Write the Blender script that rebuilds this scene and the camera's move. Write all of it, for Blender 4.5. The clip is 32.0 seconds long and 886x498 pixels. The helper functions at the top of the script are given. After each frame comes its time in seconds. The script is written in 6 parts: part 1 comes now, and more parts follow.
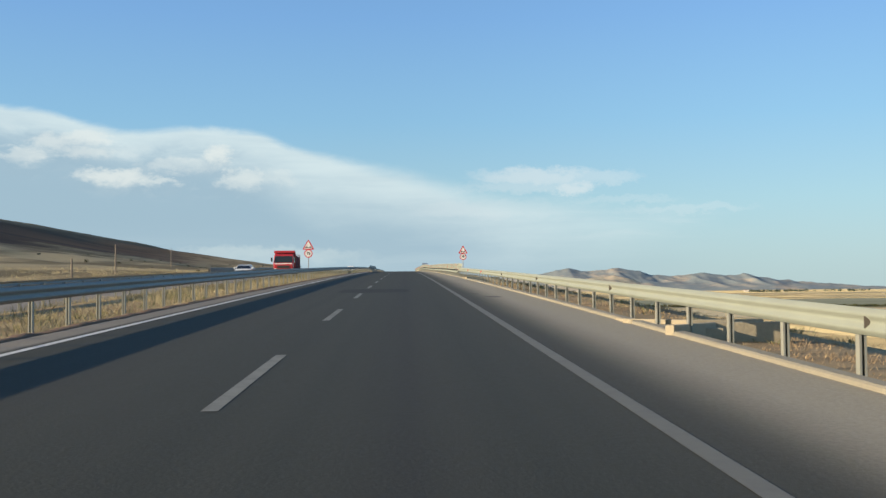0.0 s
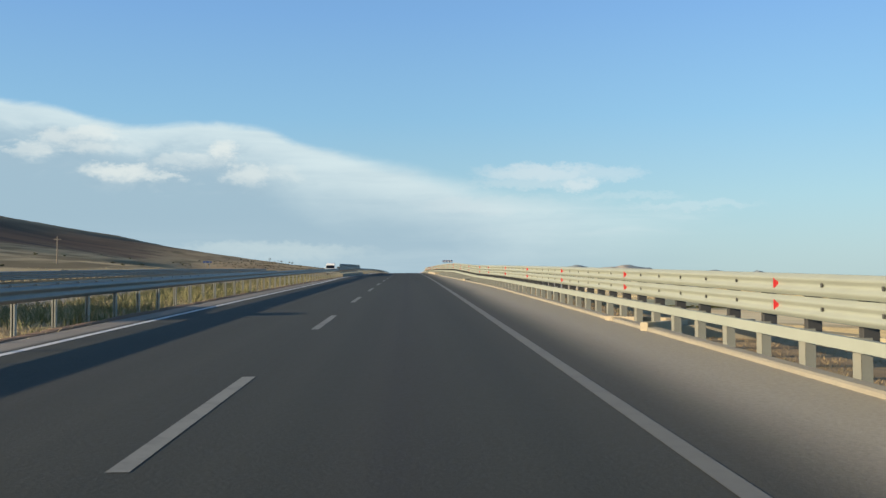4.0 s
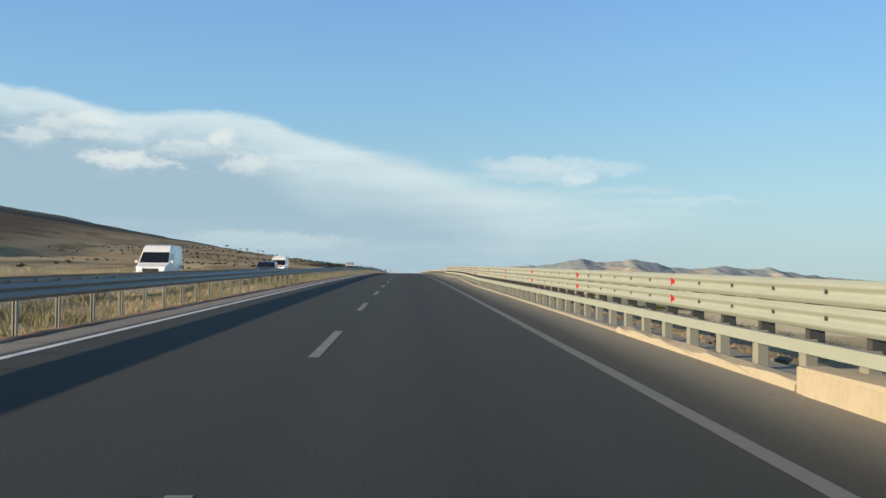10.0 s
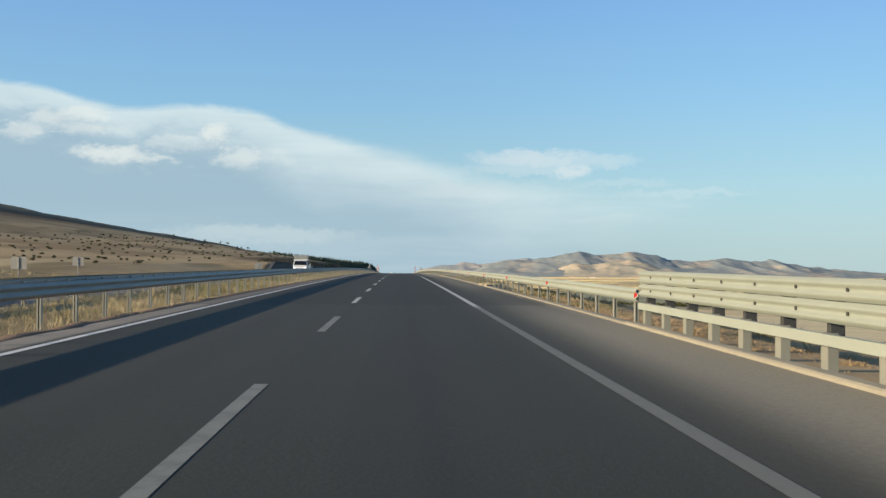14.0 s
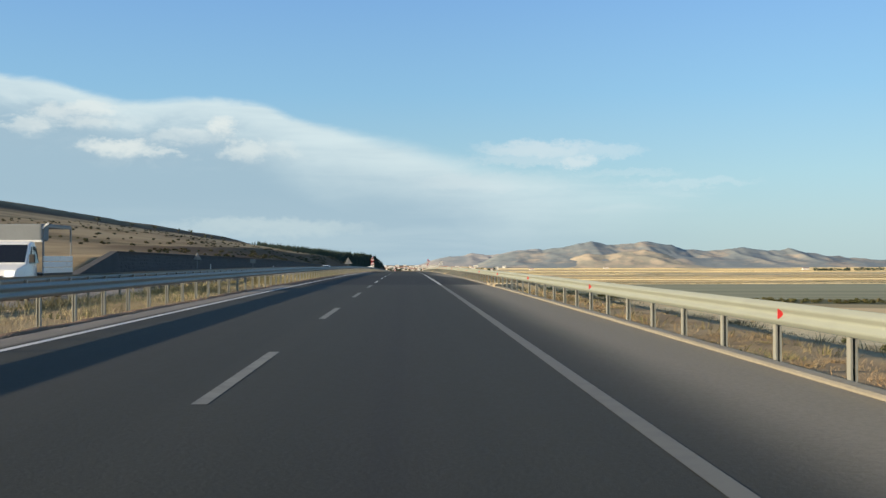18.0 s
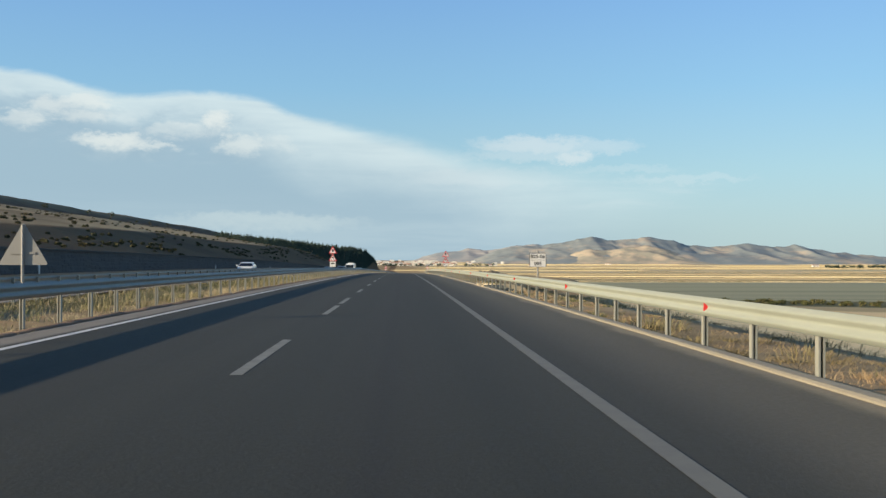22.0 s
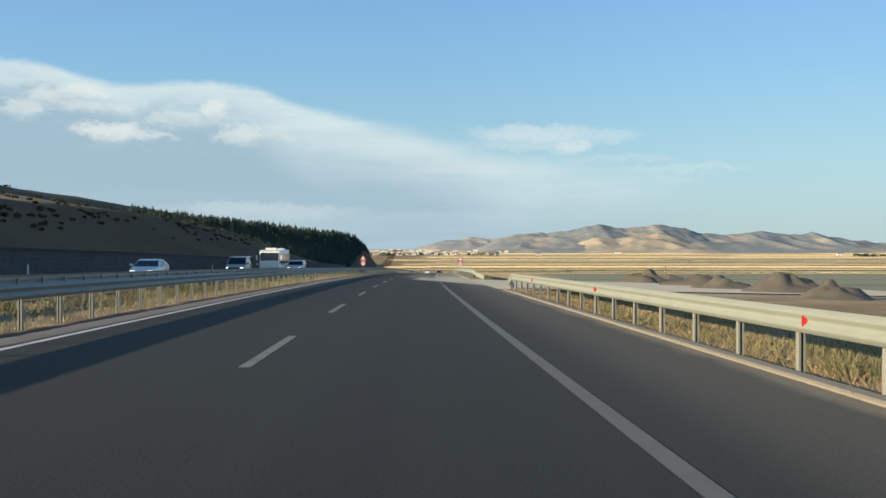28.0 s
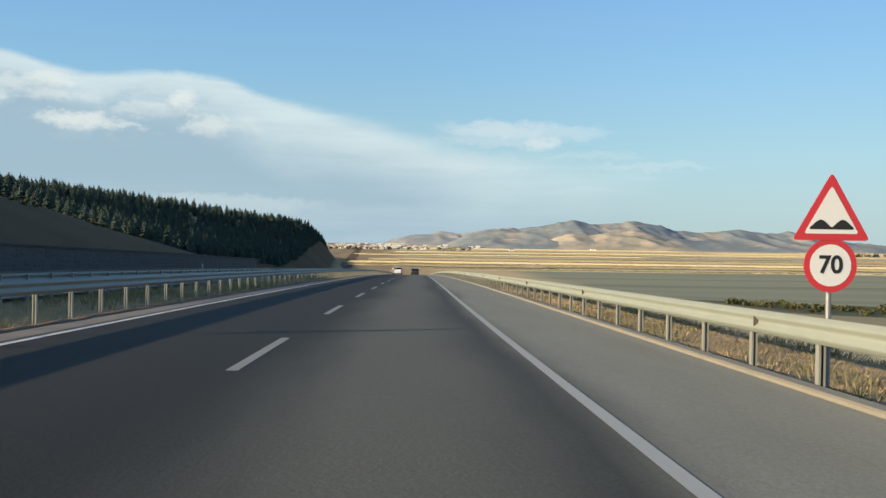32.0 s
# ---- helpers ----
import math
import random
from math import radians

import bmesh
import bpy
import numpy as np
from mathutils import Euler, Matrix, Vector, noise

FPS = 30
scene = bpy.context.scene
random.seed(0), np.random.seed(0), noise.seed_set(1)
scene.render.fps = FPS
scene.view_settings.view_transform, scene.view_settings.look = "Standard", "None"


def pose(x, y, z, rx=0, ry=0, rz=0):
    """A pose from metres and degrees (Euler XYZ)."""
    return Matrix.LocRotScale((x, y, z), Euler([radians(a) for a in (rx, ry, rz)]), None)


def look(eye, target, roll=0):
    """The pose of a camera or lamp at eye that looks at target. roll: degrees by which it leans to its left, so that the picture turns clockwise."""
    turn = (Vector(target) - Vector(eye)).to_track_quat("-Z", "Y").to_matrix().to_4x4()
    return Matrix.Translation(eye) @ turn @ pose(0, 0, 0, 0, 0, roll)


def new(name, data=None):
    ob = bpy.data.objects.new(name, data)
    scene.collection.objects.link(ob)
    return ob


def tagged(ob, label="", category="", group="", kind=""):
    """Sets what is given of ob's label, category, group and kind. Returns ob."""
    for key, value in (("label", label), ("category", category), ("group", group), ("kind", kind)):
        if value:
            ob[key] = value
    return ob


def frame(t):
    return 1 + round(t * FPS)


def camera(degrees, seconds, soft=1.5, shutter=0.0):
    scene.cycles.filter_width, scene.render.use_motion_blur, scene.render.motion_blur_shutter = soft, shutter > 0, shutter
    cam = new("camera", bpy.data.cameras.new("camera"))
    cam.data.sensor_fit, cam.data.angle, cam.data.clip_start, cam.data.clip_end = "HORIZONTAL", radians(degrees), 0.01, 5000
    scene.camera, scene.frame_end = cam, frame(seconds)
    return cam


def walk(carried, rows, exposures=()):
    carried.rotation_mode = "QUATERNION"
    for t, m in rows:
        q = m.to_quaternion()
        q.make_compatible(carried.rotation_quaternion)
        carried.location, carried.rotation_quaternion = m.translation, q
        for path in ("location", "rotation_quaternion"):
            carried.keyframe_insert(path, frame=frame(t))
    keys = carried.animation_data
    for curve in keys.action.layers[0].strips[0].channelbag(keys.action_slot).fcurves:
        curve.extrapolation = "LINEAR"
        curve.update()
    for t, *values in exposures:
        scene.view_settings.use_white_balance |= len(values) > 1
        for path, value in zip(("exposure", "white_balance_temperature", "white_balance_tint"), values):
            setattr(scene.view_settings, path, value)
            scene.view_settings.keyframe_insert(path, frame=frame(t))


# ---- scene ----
cam = camera(47.3, 32.0)
PATH = [
    (0, -1.868, 0.000, 1.210, 92.028, 0.525, -2.237),
    (0.5, -1.837, 12.597, 1.524, 92.044, 0.237, -2.358),
    (1, -1.807, 25.194, 1.828, 92.040, 0.282, -2.416),
    (1.5, -1.755, 37.791, 2.125, 91.969, 0.149, -2.462),
    (2, -1.703, 50.388, 2.412, 91.850, 0.349, -2.379),
    (2.5, -1.700, 62.985, 2.691, 91.901, 0.616, -2.045),
    (3, -1.696, 75.582, 2.960, 91.851, 0.628, -2.086),
    (3.5, -1.727, 88.179, 3.221, 91.873, 0.321, -1.963),
    (4, -1.758, 100.776, 3.474, 91.805, 0.328, -1.965),
    (4.5, -1.788, 113.373, 3.717, 91.737, 0.335, -1.968),
    (5, -1.819, 125.970, 3.951, 91.669, 0.342, -1.971),
    (5.5, -1.850, 138.567, 4.177, 91.601, 0.349, -1.973),
    (6, -1.960, 151.164, 4.393, 91.491, 0.399, -2.018),
    (6.5, -1.988, 163.761, 4.601, 91.421, 0.806, -1.986),
    (7, -2.016, 176.358, 4.800, 91.829, 0.936, -1.991),
    (7.5, -2.040, 189.013, 4.990, 91.825, 0.724, -1.932),
    (8, -2.074, 201.785, 5.173, 91.639, 0.004, -2.034),
    (8.5, -2.115, 214.672, 5.349, 91.594, -0.458, -2.031),
    (9, -2.166, 227.676, 5.516, 91.437, -0.579, -1.926),
    (9.5, -2.233, 240.796, 5.675, 91.353, -0.555, -1.841),
    (10, -2.300, 253.982, 5.825, 91.343, -0.557, -2.110),
    (10.5, -2.332, 267.181, 5.965, 91.332, -0.429, -2.314),
    (11, -2.365, 280.394, 6.095, 91.281, -0.748, -2.347),
    (11.5, -2.271, 293.621, 6.215, 91.099, -0.225, -2.400),
    (12, -2.178, 306.862, 6.326, 91.105, -0.115, -2.352),
    (12.5, -2.142, 320.116, 6.426, 91.108, -0.124, -2.369),
    (13, -2.105, 333.384, 6.516, 90.995, -0.134, -2.486),
    (13.5, -2.101, 346.672, 6.596, 91.040, -0.318, -2.454),
    (14, -2.096, 359.983, 6.665, 90.977, -0.268, -2.462),
    (14.5, -2.009, 373.319, 6.725, 90.788, -0.008, -2.465),
    (15, -1.945, 386.679, 6.774, 90.746, 0.018, -2.450),
    (15.5, -1.881, 400.064, 6.812, 90.703, 0.044, -2.435),
    (16, -1.817, 413.472, 6.841, 90.661, 0.069, -2.420),
    (16.5, -1.752, 426.905, 6.858, 90.618, 0.095, -2.404),
    (17, -1.711, 440.362, 6.865, 90.667, -0.002, -2.311),
    (17.5, -1.707, 453.843, 6.861, 90.541, 0.133, -2.151),
    (18, -1.703, 467.349, 6.846, 90.487, 0.140, -2.065),
    (18.5, -1.735, 480.872, 6.820, 90.495, 0.187, -1.993),
    (19, -1.767, 494.406, 6.784, 90.516, -0.067, -2.111),
    (19.5, -1.797, 507.952, 6.736, 90.510, -0.327, -2.243),
    (20, -1.828, 521.508, 6.677, 90.430, -0.238, -2.122),
    (20.5, -1.810, 535.076, 6.607, 90.315, -0.243, -2.214),
    (21, -1.793, 548.655, 6.526, 90.188, 0.343, -2.307),
    (21.5, -1.741, 562.245, 6.434, 90.194, 0.444, -2.430),
    (22, -1.689, 575.847, 6.330, 90.216, -0.107, -2.344),
    (22.5, -1.659, 589.459, 6.216, 90.136, -0.166, -2.118),
    (23, -1.628, 603.083, 6.089, 90.106, -0.279, -2.002),
    (23.5, -1.676, 616.718, 5.952, 90.078, -0.521, -2.119),
    (24, -1.724, 630.364, 5.802, 90.018, -0.376, -2.101),
    (24.5, -1.721, 644.022, 5.641, 90.078, -0.494, -2.139),
    (25, -1.718, 657.693, 5.469, 89.975, -0.471, -2.304),
    (25.5, -1.705, 671.380, 5.285, 89.812, -0.183, -2.309),
    (26, -1.692, 685.083, 5.089, 89.764, -0.092, -2.329),
    (26.5, -1.679, 698.802, 4.881, 89.716, -0.001, -2.350),
    (27, -1.666, 712.538, 4.661, 89.668, 0.090, -2.370),
    (27.5, -1.653, 726.290, 4.429, 89.620, 0.180, -2.391),
    (28, -1.563, 740.065, 4.185, 89.610, 0.001, -2.404),
    (28.5, -1.435, 753.854, 3.929, 89.586, -0.114, -2.396),
    (29, -1.252, 767.660, 3.661, 89.522, -0.230, -2.513),
    (29.5, -1.084, 781.493, 3.380, 89.427, -0.236, -2.666),
    (30, -0.859, 795.367, 3.087, 89.476, -0.459, -2.964),
    (30.5, -0.577, 809.280, 2.780, 89.453, -0.657, -3.365),
    (31, -0.158, 823.230, 2.460, 89.342, -0.555, -3.650),
    (31.5, 0.299, 837.219, 2.127, 89.263, -0.698, -4.002),
    (32, 0.816, 851.246, 1.780, 89.338, -0.824, -4.194),
]
walk(cam, [(r[0], pose(*r[1:])) for r in PATH], exposures=[(0.0, 0.7)])

# ---- world and sun ----
SUN_AZ, SUN_EL = radians(-112), radians(13.5)      # clockwise from ahead, above the horizon
sun_dir = Vector((math.sin(SUN_AZ) * math.cos(SUN_EL), math.cos(SUN_AZ) * math.cos(SUN_EL), math.sin(SUN_EL)))
sun = new("sun", bpy.data.lights.new("sun", "SUN"))
sun.data.energy, sun.data.angle, sun.data.color = 4.7, radians(0.6), (1.0, 0.82, 0.57)
sun.matrix_world = look(sun_dir * 100, (0, 0, 0))


class Net:
    """A short way to wire shader nodes."""

    def __init__(self, tree):
        self.t = tree
        tree.nodes.clear()

    def n(self, kind, ins=None, **props):
        node = self.t.nodes.new(kind)
        for k, v in props.items():
            setattr(node, k, v)
        for k, v in (ins or {}).items():
            sock = node.inputs[k]
            if isinstance(v, bpy.types.NodeSocket):
                self.t.links.new(v, sock)
            else:
                sock.default_value = v
        return node

    def m(self, op, a, b=0.0, c=0.0, clamp=False):
        return self.n("ShaderNodeMath", {0: a, 1: b, 2: c}, operation=op, use_clamp=clamp).outputs[0]

    def step(self, v, lo, hi, out0=0.0, out1=1.0):
        return self.n("ShaderNodeMapRange", {0: v, 1: lo, 2: hi, 3: out0, 4: out1}, interpolation_type="SMOOTHSTEP").outputs[0]

    def mix(self, f, a, b):
        return self.n("ShaderNodeMix", {0: f, 6: a, 7: b}, data_type="RGBA").outputs[2]

    def noise(self, vec, scale, detail=4.0, rough=0.55, dist=0.0):
        return self.n("ShaderNodeTexNoise", {"Vector": vec, "Scale": scale, "Detail": detail, "Roughness": rough, "Distortion": dist}).outputs[0]

    def xyz(self, x, y, z):
        return self.n("ShaderNodeCombineXYZ", {0: x, 1: y, 2: z}).outputs[0]

    def sep(self, v):
        return self.n("ShaderNodeSeparateXYZ", {0: v}).outputs

    def scale(self, v, s):
        return self.n("ShaderNodeVectorMath", {0: v, 1: s}, operation="MULTIPLY").outputs[0]


def build_world():
    w = bpy.data.worlds.new("sky")
    scene.world = w
    w.use_nodes = True
    g = Net(w.node_tree)
    d = g.n("ShaderNodeTexCoord").outputs["Generated"]
    x, y, z = g.sep(d)
    sky = g.n("ShaderNodeTexSky", sky_type="NISHITA", sun_disc=False, sun_elevation=SUN_EL, sun_rotation=SUN_AZ % (2 * math.pi),
              air_density=1.0, dust_density=1.6, ozone_density=2.0, altitude=300).outputs[0]
    az = g.m("ARCTAN2", x, y)                       # radians, clockwise from ahead
    el = g.m("ARCSINE", z)
    # the upper rim of the cloud bank falls from left to right
    low = g.noise(g.xyz(g.m("MULTIPLY", az, 5.0), g.m("MULTIPLY", el, 12.0), 0.3), 1.3, 5.0, 0.55)
    fine = g.noise(g.xyz(g.m("MULTIPLY", az, 14.0), g.m("MULTIPLY", el, 38.0), 1.7), 1.6, 7.0, 0.6, 0.4)
    curve = g.n("ShaderNodeFloatCurve", {1: g.m("ADD", az, 0.8)})
    c = curve.mapping.curves[0]
    for px_, py_ in ((0.20, 0.225), (0.428, 0.166), (0.475, 0.163), (0.50, 0.154), (0.525, 0.150), (0.629, 0.152), (0.656, 0.148), (0.694, 0.136), (0.738, 0.127), (0.793, 0.118), (0.838, 0.108), (0.875, 0.096)):
        c.points.new(px_, py_)
    c.points[0].location, c.points[-1].location = (0.0, 0.29), (1.0, 0.085)
    curve.mapping.update()
    rim = g.m("ADD", curve.outputs[0], g.m("MULTIPLY", g.m("SUBTRACT", low, 0.5), 0.012))
    rim = g.m("ADD", rim, g.m("MULTIPLY", g.m("SUBTRACT", fine, 0.5), 0.013))
    depth = g.m("SUBTRACT", rim, el)
    fade_r = g.step(az, 0.34, 0.03)
    bank = g.m("MULTIPLY", g.step(depth, -0.003, g.step(az, -0.12, 0.08, 0.007, 0.03)), fade_r)
    # bright upper sheet that widens to the right, grey-blue veil beneath, faint streaks
    streak = g.noise(g.xyz(g.m("MULTIPLY", az, 6.0), g.m("MULTIPLY", el, 70.0), 4.1), 1.0, 5.0, 0.55, 0.3)
    soft = g.m("ADD", depth, g.m("MULTIPLY", g.m("SUBTRACT", low, 0.5), 0.05))
    bright = g.m("MULTIPLY", g.step(soft, g.step(az, -0.24, -0.06, 0.044, 0.098), 0.004), g.step(streak, 0.25, 0.65, 0.72, 1.0))
    foot = g.m("MULTIPLY", g.step(el, 0.065, 0.02, 0.0, 0.22), g.step(streak, 0.35, 0.65, 0.4, 1.0))
    cloud = g.mix(g.m("MAXIMUM", bright, foot), (0.355, 0.495, 0.62, 1), (0.69, 0.80, 0.85, 1))
    # soft heaped puffs below the rim, their coordinates stirred by turbulence
    wa = g.noise(g.xyz(g.m("MULTIPLY", az, 52.0), g.m("MULTIPLY", el, 90.0), 2.2), 1.0, 7.0, 0.68)
    wb = g.noise(g.xyz(g.m("MULTIPLY", az, 52.0), g.m("MULTIPLY", el, 90.0), 8.4), 1.0, 7.0, 0.68)
    az_w = g.m("ADD", az, g.m("MULTIPLY", g.m("SUBTRACT", wa, 0.5), 0.055))
    el_w = g.m("ADD", el, g.m("MULTIPLY", g.m("SUBTRACT", wb, 0.5), 0.026))

    def puff(pa, pe, ra, rb):
        u = g.m("DIVIDE", g.m("SUBTRACT", az_w, pa), ra)
        v = g.m("DIVIDE", g.m("SUBTRACT", el_w, pe), rb)
        return g.m("SUBTRACT", 1.0, g.m("ADD", g.m("MULTIPLY", u, u), g.m("MULTIPLY", v, v))), v

    heap_mask, shade_mask = None, None
    for pa, pe, ra, rb, top in ((-0.331, 0.1335, 0.021, 0.0090, 0.7), (-0.302, 0.1385, 0.026, 0.0075, 0.8), (-0.299, 0.1255, 0.023, 0.0065, 0.6), (-0.355, 0.1205, 0.020, 0.0075, 0.6),
                                (-0.271, 0.1035, 0.034, 0.0085, 0.95), (-0.242, 0.102, 0.022, 0.0055, 0.7), (-0.180, 0.1245, 0.014, 0.0090, 0.95), (-0.216, 0.116, 0.032, 0.0065, 0.45),
                                (-0.158, 0.1035, 0.023, 0.0095, 0.7), (-0.121, 0.1045, 0.022, 0.0070, 0.35), (-0.42, 0.125, 0.03, 0.011, 0.8), (-0.48, 0.15, 0.05, 0.014, 0.8), (-0.56, 0.16, 0.06, 0.018, 0.8)):
        q, v = puff(pa, pe, ra, rb)
        lit = g.m("MULTIPLY", g.step(q, -0.9, 0.9, 0.0, top), g.step(v, -1.1, 0.2, 0.35, 1.0))
        heap_mask = lit if heap_mask is None else g.m("MAXIMUM", heap_mask, lit)
        q2, _ = puff(pa, pe - rb * 1.1, ra * 1.25, rb)
        sh = g.step(q2, -0.6, 0.9, 0.0, 0.45 * top)
        shade_mask = sh if shade_mask is None else g.m("MAXIMUM", shade_mask, sh)
    cloud = g.mix(shade_mask, cloud, (0.36, 0.485, 0.60, 1))
    mott = g.noise(g.xyz(g.m("MULTIPLY", az, 24.0), g.m("MULTIPLY", el, 62.0), 5.2), 1.0, 7.0, 0.6, 0.4)
    zone = g.m("MULTIPLY", g.m("MULTIPLY", g.step(depth, 0.008, 0.026), g.step(depth, 0.075, 0.04)), g.step(az, -0.08, -0.22))
    cloud = g.mix(g.m("MULTIPLY", g.step(mott, 0.55, 0.36), g.m("MULTIPLY", zone, 0.55)), cloud, (0.40, 0.525, 0.64, 1))
    cloud = g.mix(g.m("MULTIPLY", g.step(mott, 0.5, 0.70), g.m("MULTIPLY", zone, 0.35)), cloud, (0.82, 0.87, 0.88, 1))
    cloud = g.mix(g.m("MULTIPLY", heap_mask, 0.85), cloud, (0.83, 0.86, 0.85, 1))
    q, v = puff(-0.135, 0.029, 0.10, 0.010)
    cloud = g.mix(g.m("MULTIPLY", g.step(q, -0.6, 0.9, 0.0, 0.5), g.step(v, -1.4, 0.6, 0.3, 1.0)), cloud, (0.64, 0.735, 0.77, 1))
    # small wisps to the right
    wisp = g.noise(g.xyz(g.m("MULTIPLY", az, 9.0), g.m("MULTIPLY", el, 60.0), 7.7), 1.2, 6.0, 0.6, 0.5)
    band = g.m("MULTIPLY", g.step(el, 0.035, 0.06), g.step(el, 0.10, 0.075))
    wisp = g.m("MULTIPLY", g.m("MULTIPLY", g.step(wisp, 0.45, 0.8, 0.0, 0.5), band), g.m("MULTIPLY", g.step(az, 0.02, 0.1), g.step(az, 0.36, 0.2)))
    for pa, pe, ra, rb, top in ((0.132, 0.1055, 0.052, 0.0075, 0.75), (0.165, 0.0945, 0.018, 0.0065, 0.85), (0.193, 0.1025, 0.034, 0.0060, 0.45), (0.122, 0.0955, 0.055, 0.0060, 0.45),
                                (0.215, 0.082, 0.045, 0.0035, 0.25), (0.275, 0.071, 0.055, 0.0040, 0.3), (0.09, 0.075, 0.07, 0.0080, 0.3)):
        q, v = puff(pa, pe, ra, rb)
        wisp = g.m("MAXIMUM", wisp, g.step(q, -1.2, 1.0, 0.0, top))
    base = g.n("ShaderNodeVectorMath", {0: sky, 1: (0.11, 0.11, 0.11)}, operation="MULTIPLY").outputs[0]
    grad = g.n("ShaderNodeValToRGB", {0: g.m("MULTIPLY", el, 0.8)})
    cr = grad.color_ramp
    cr.elements[0].position, cr.elements[0].color = 0.0, (0.49, 0.65, 0.70, 1)
    cr.elements[1].position, cr.elements[1].color = 1.0, (0.03, 0.085, 0.24, 1)
    for pos, c in ((0.064, (0.40, 0.645, 0.79, 1)), (0.128, (0.285, 0.56, 0.85, 1)), (0.208, (0.215, 0.45, 0.85, 1)), (0.42, (0.095, 0.235, 0.51, 1))):
        e = cr.elements.new(pos)
        e.color = c
    base = g.mix(0.8, base, grad.outputs[0])
    col = g.mix(g.m("MULTIPLY", bank, 0.9), base, cloud)
    col = g.mix(g.m("MULTIPLY", wisp, 0.75), col, (0.72, 0.78, 0.82, 1))
    col = g.n("ShaderNodeVectorMath", {0: col, 1: (1.0, 1.01, 0.97)}, operation="MULTIPLY").outputs[0]
    side = g.step(az, -0.05, 0.42, 1.0, 1.1)
    col = g.n("ShaderNodeVectorMath", {0: col, 1: g.xyz(side, side, side)}, operation="MULTIPLY").outputs[0]
    bg = g.n("ShaderNodeBackground", {0: col, 1: 0.625})
    g.n("ShaderNodeOutputWorld", {0: bg.outputs[0]})


build_world()

# ---- the road's line: distance s along it, x to the right of its right edge line ----
C0, C1, C2 = 0.02524, -5.479e-05, -5.18e-09
CURVE_R, CURVE_S, BEND = 3400.0, 725.0, 165.0
PLAIN_Z = -30.0


def road_z(s):
    c = np.clip(s, -150, 1250)
    return np.maximum(PLAIN_Z + 0.8, C0 * c + C1 * c * c / 2 + C2 * c ** 3 / 3 + (s - c) * (C0 + C1 * c + C2 * c * c))


def plan(s):
    u, e = np.clip(s - CURVE_S, 0, BEND), np.maximum(s - CURVE_S - BEND, 0)
    th = u / CURVE_R
    return CURVE_R * (1 - np.cos(th)) + e * np.sin(th), np.minimum(s, CURVE_S) + CURVE_R * np.sin(th) + e * np.cos(th), th


def P(s, x, h=0.0):
    """World place of the point s along the road, x to the right of the edge line, h above the road."""
    px, py, th = plan(s)
    return Vector((float(px + x * np.cos(th)), float(py - x * np.sin(th)), float(road_z(s)) + h))


def opp(s):
    """Level of the opposite carriageway against this one."""
    return np.interp(s, [430, 620], [-0.30, 0.0])


def shift(s):
    """The shoulder is narrower on the bridge."""
    return np.interp(s, [150, 200, 310, 345], [0.0, -0.84, -0.95, 0.0])


def road_pose(s, x, h=0.0, turn=0.0):
    th = float(plan(s)[2])
    return Matrix.Translation(P(s, x, h)) @ Matrix.Rotation(-th + radians(turn), 4, "Z")


# ---- materials ----
def material(name, build):
    m = bpy.data.materials.new(name)
    m.use_nodes = True
    g = Net(m.node_tree)
    out = build(g)
    b = g.n("ShaderNodeBsdfPrincipled")
    for k, v in out.items():
        if k == "Bump":
            bump = g.n("ShaderNodeBump", {"Strength": v[1], "Distance": v[2], "Height": v[0]})
            g.t.links.new(bump.outputs[0], b.inputs["Normal"])
        elif isinstance(v, bpy.types.NodeSocket):
            g.t.links.new(v, b.inputs[k])
        else:
            b.inputs[k].default_value = v
    g.n("ShaderNodeOutputMaterial", {0: b.outputs[0]})
    return m


def plain(name, col, rough=0.6, metal=0.0, vary=0.12, scale=3.0, bump=0.0, **more):
    def build(g):
        o = g.n("ShaderNodeTexCoord").outputs["Object"]
        a = g.noise(o, scale, 4.0)
        b = g.noise(o, scale * 9, 3.0)
        r = g.n("ShaderNodeObjectInfo").outputs["Random"]
        k = g.m("ADD", g.m("MULTIPLY", g.m("ADD", a, b), vary), g.m("MULTIPLY", r, vary * 0.5))
        k = g.m("ADD", k, 1.0 - vary * 1.25)
        c = g.n("ShaderNodeVectorMath", {0: col[:3], 1: g.xyz(k, k, k)}, operation="MULTIPLY").outputs[0]
        res = {"Base Color": c, "Roughness": g.step(b, 0.2, 0.8, rough - 0.08, min(1.0, rough + 0.1)), "Metallic": metal}
        if bump:
            res["Bump"] = (b, bump, 0.02)
        res.update(more)
        return res
    return material(name, build)


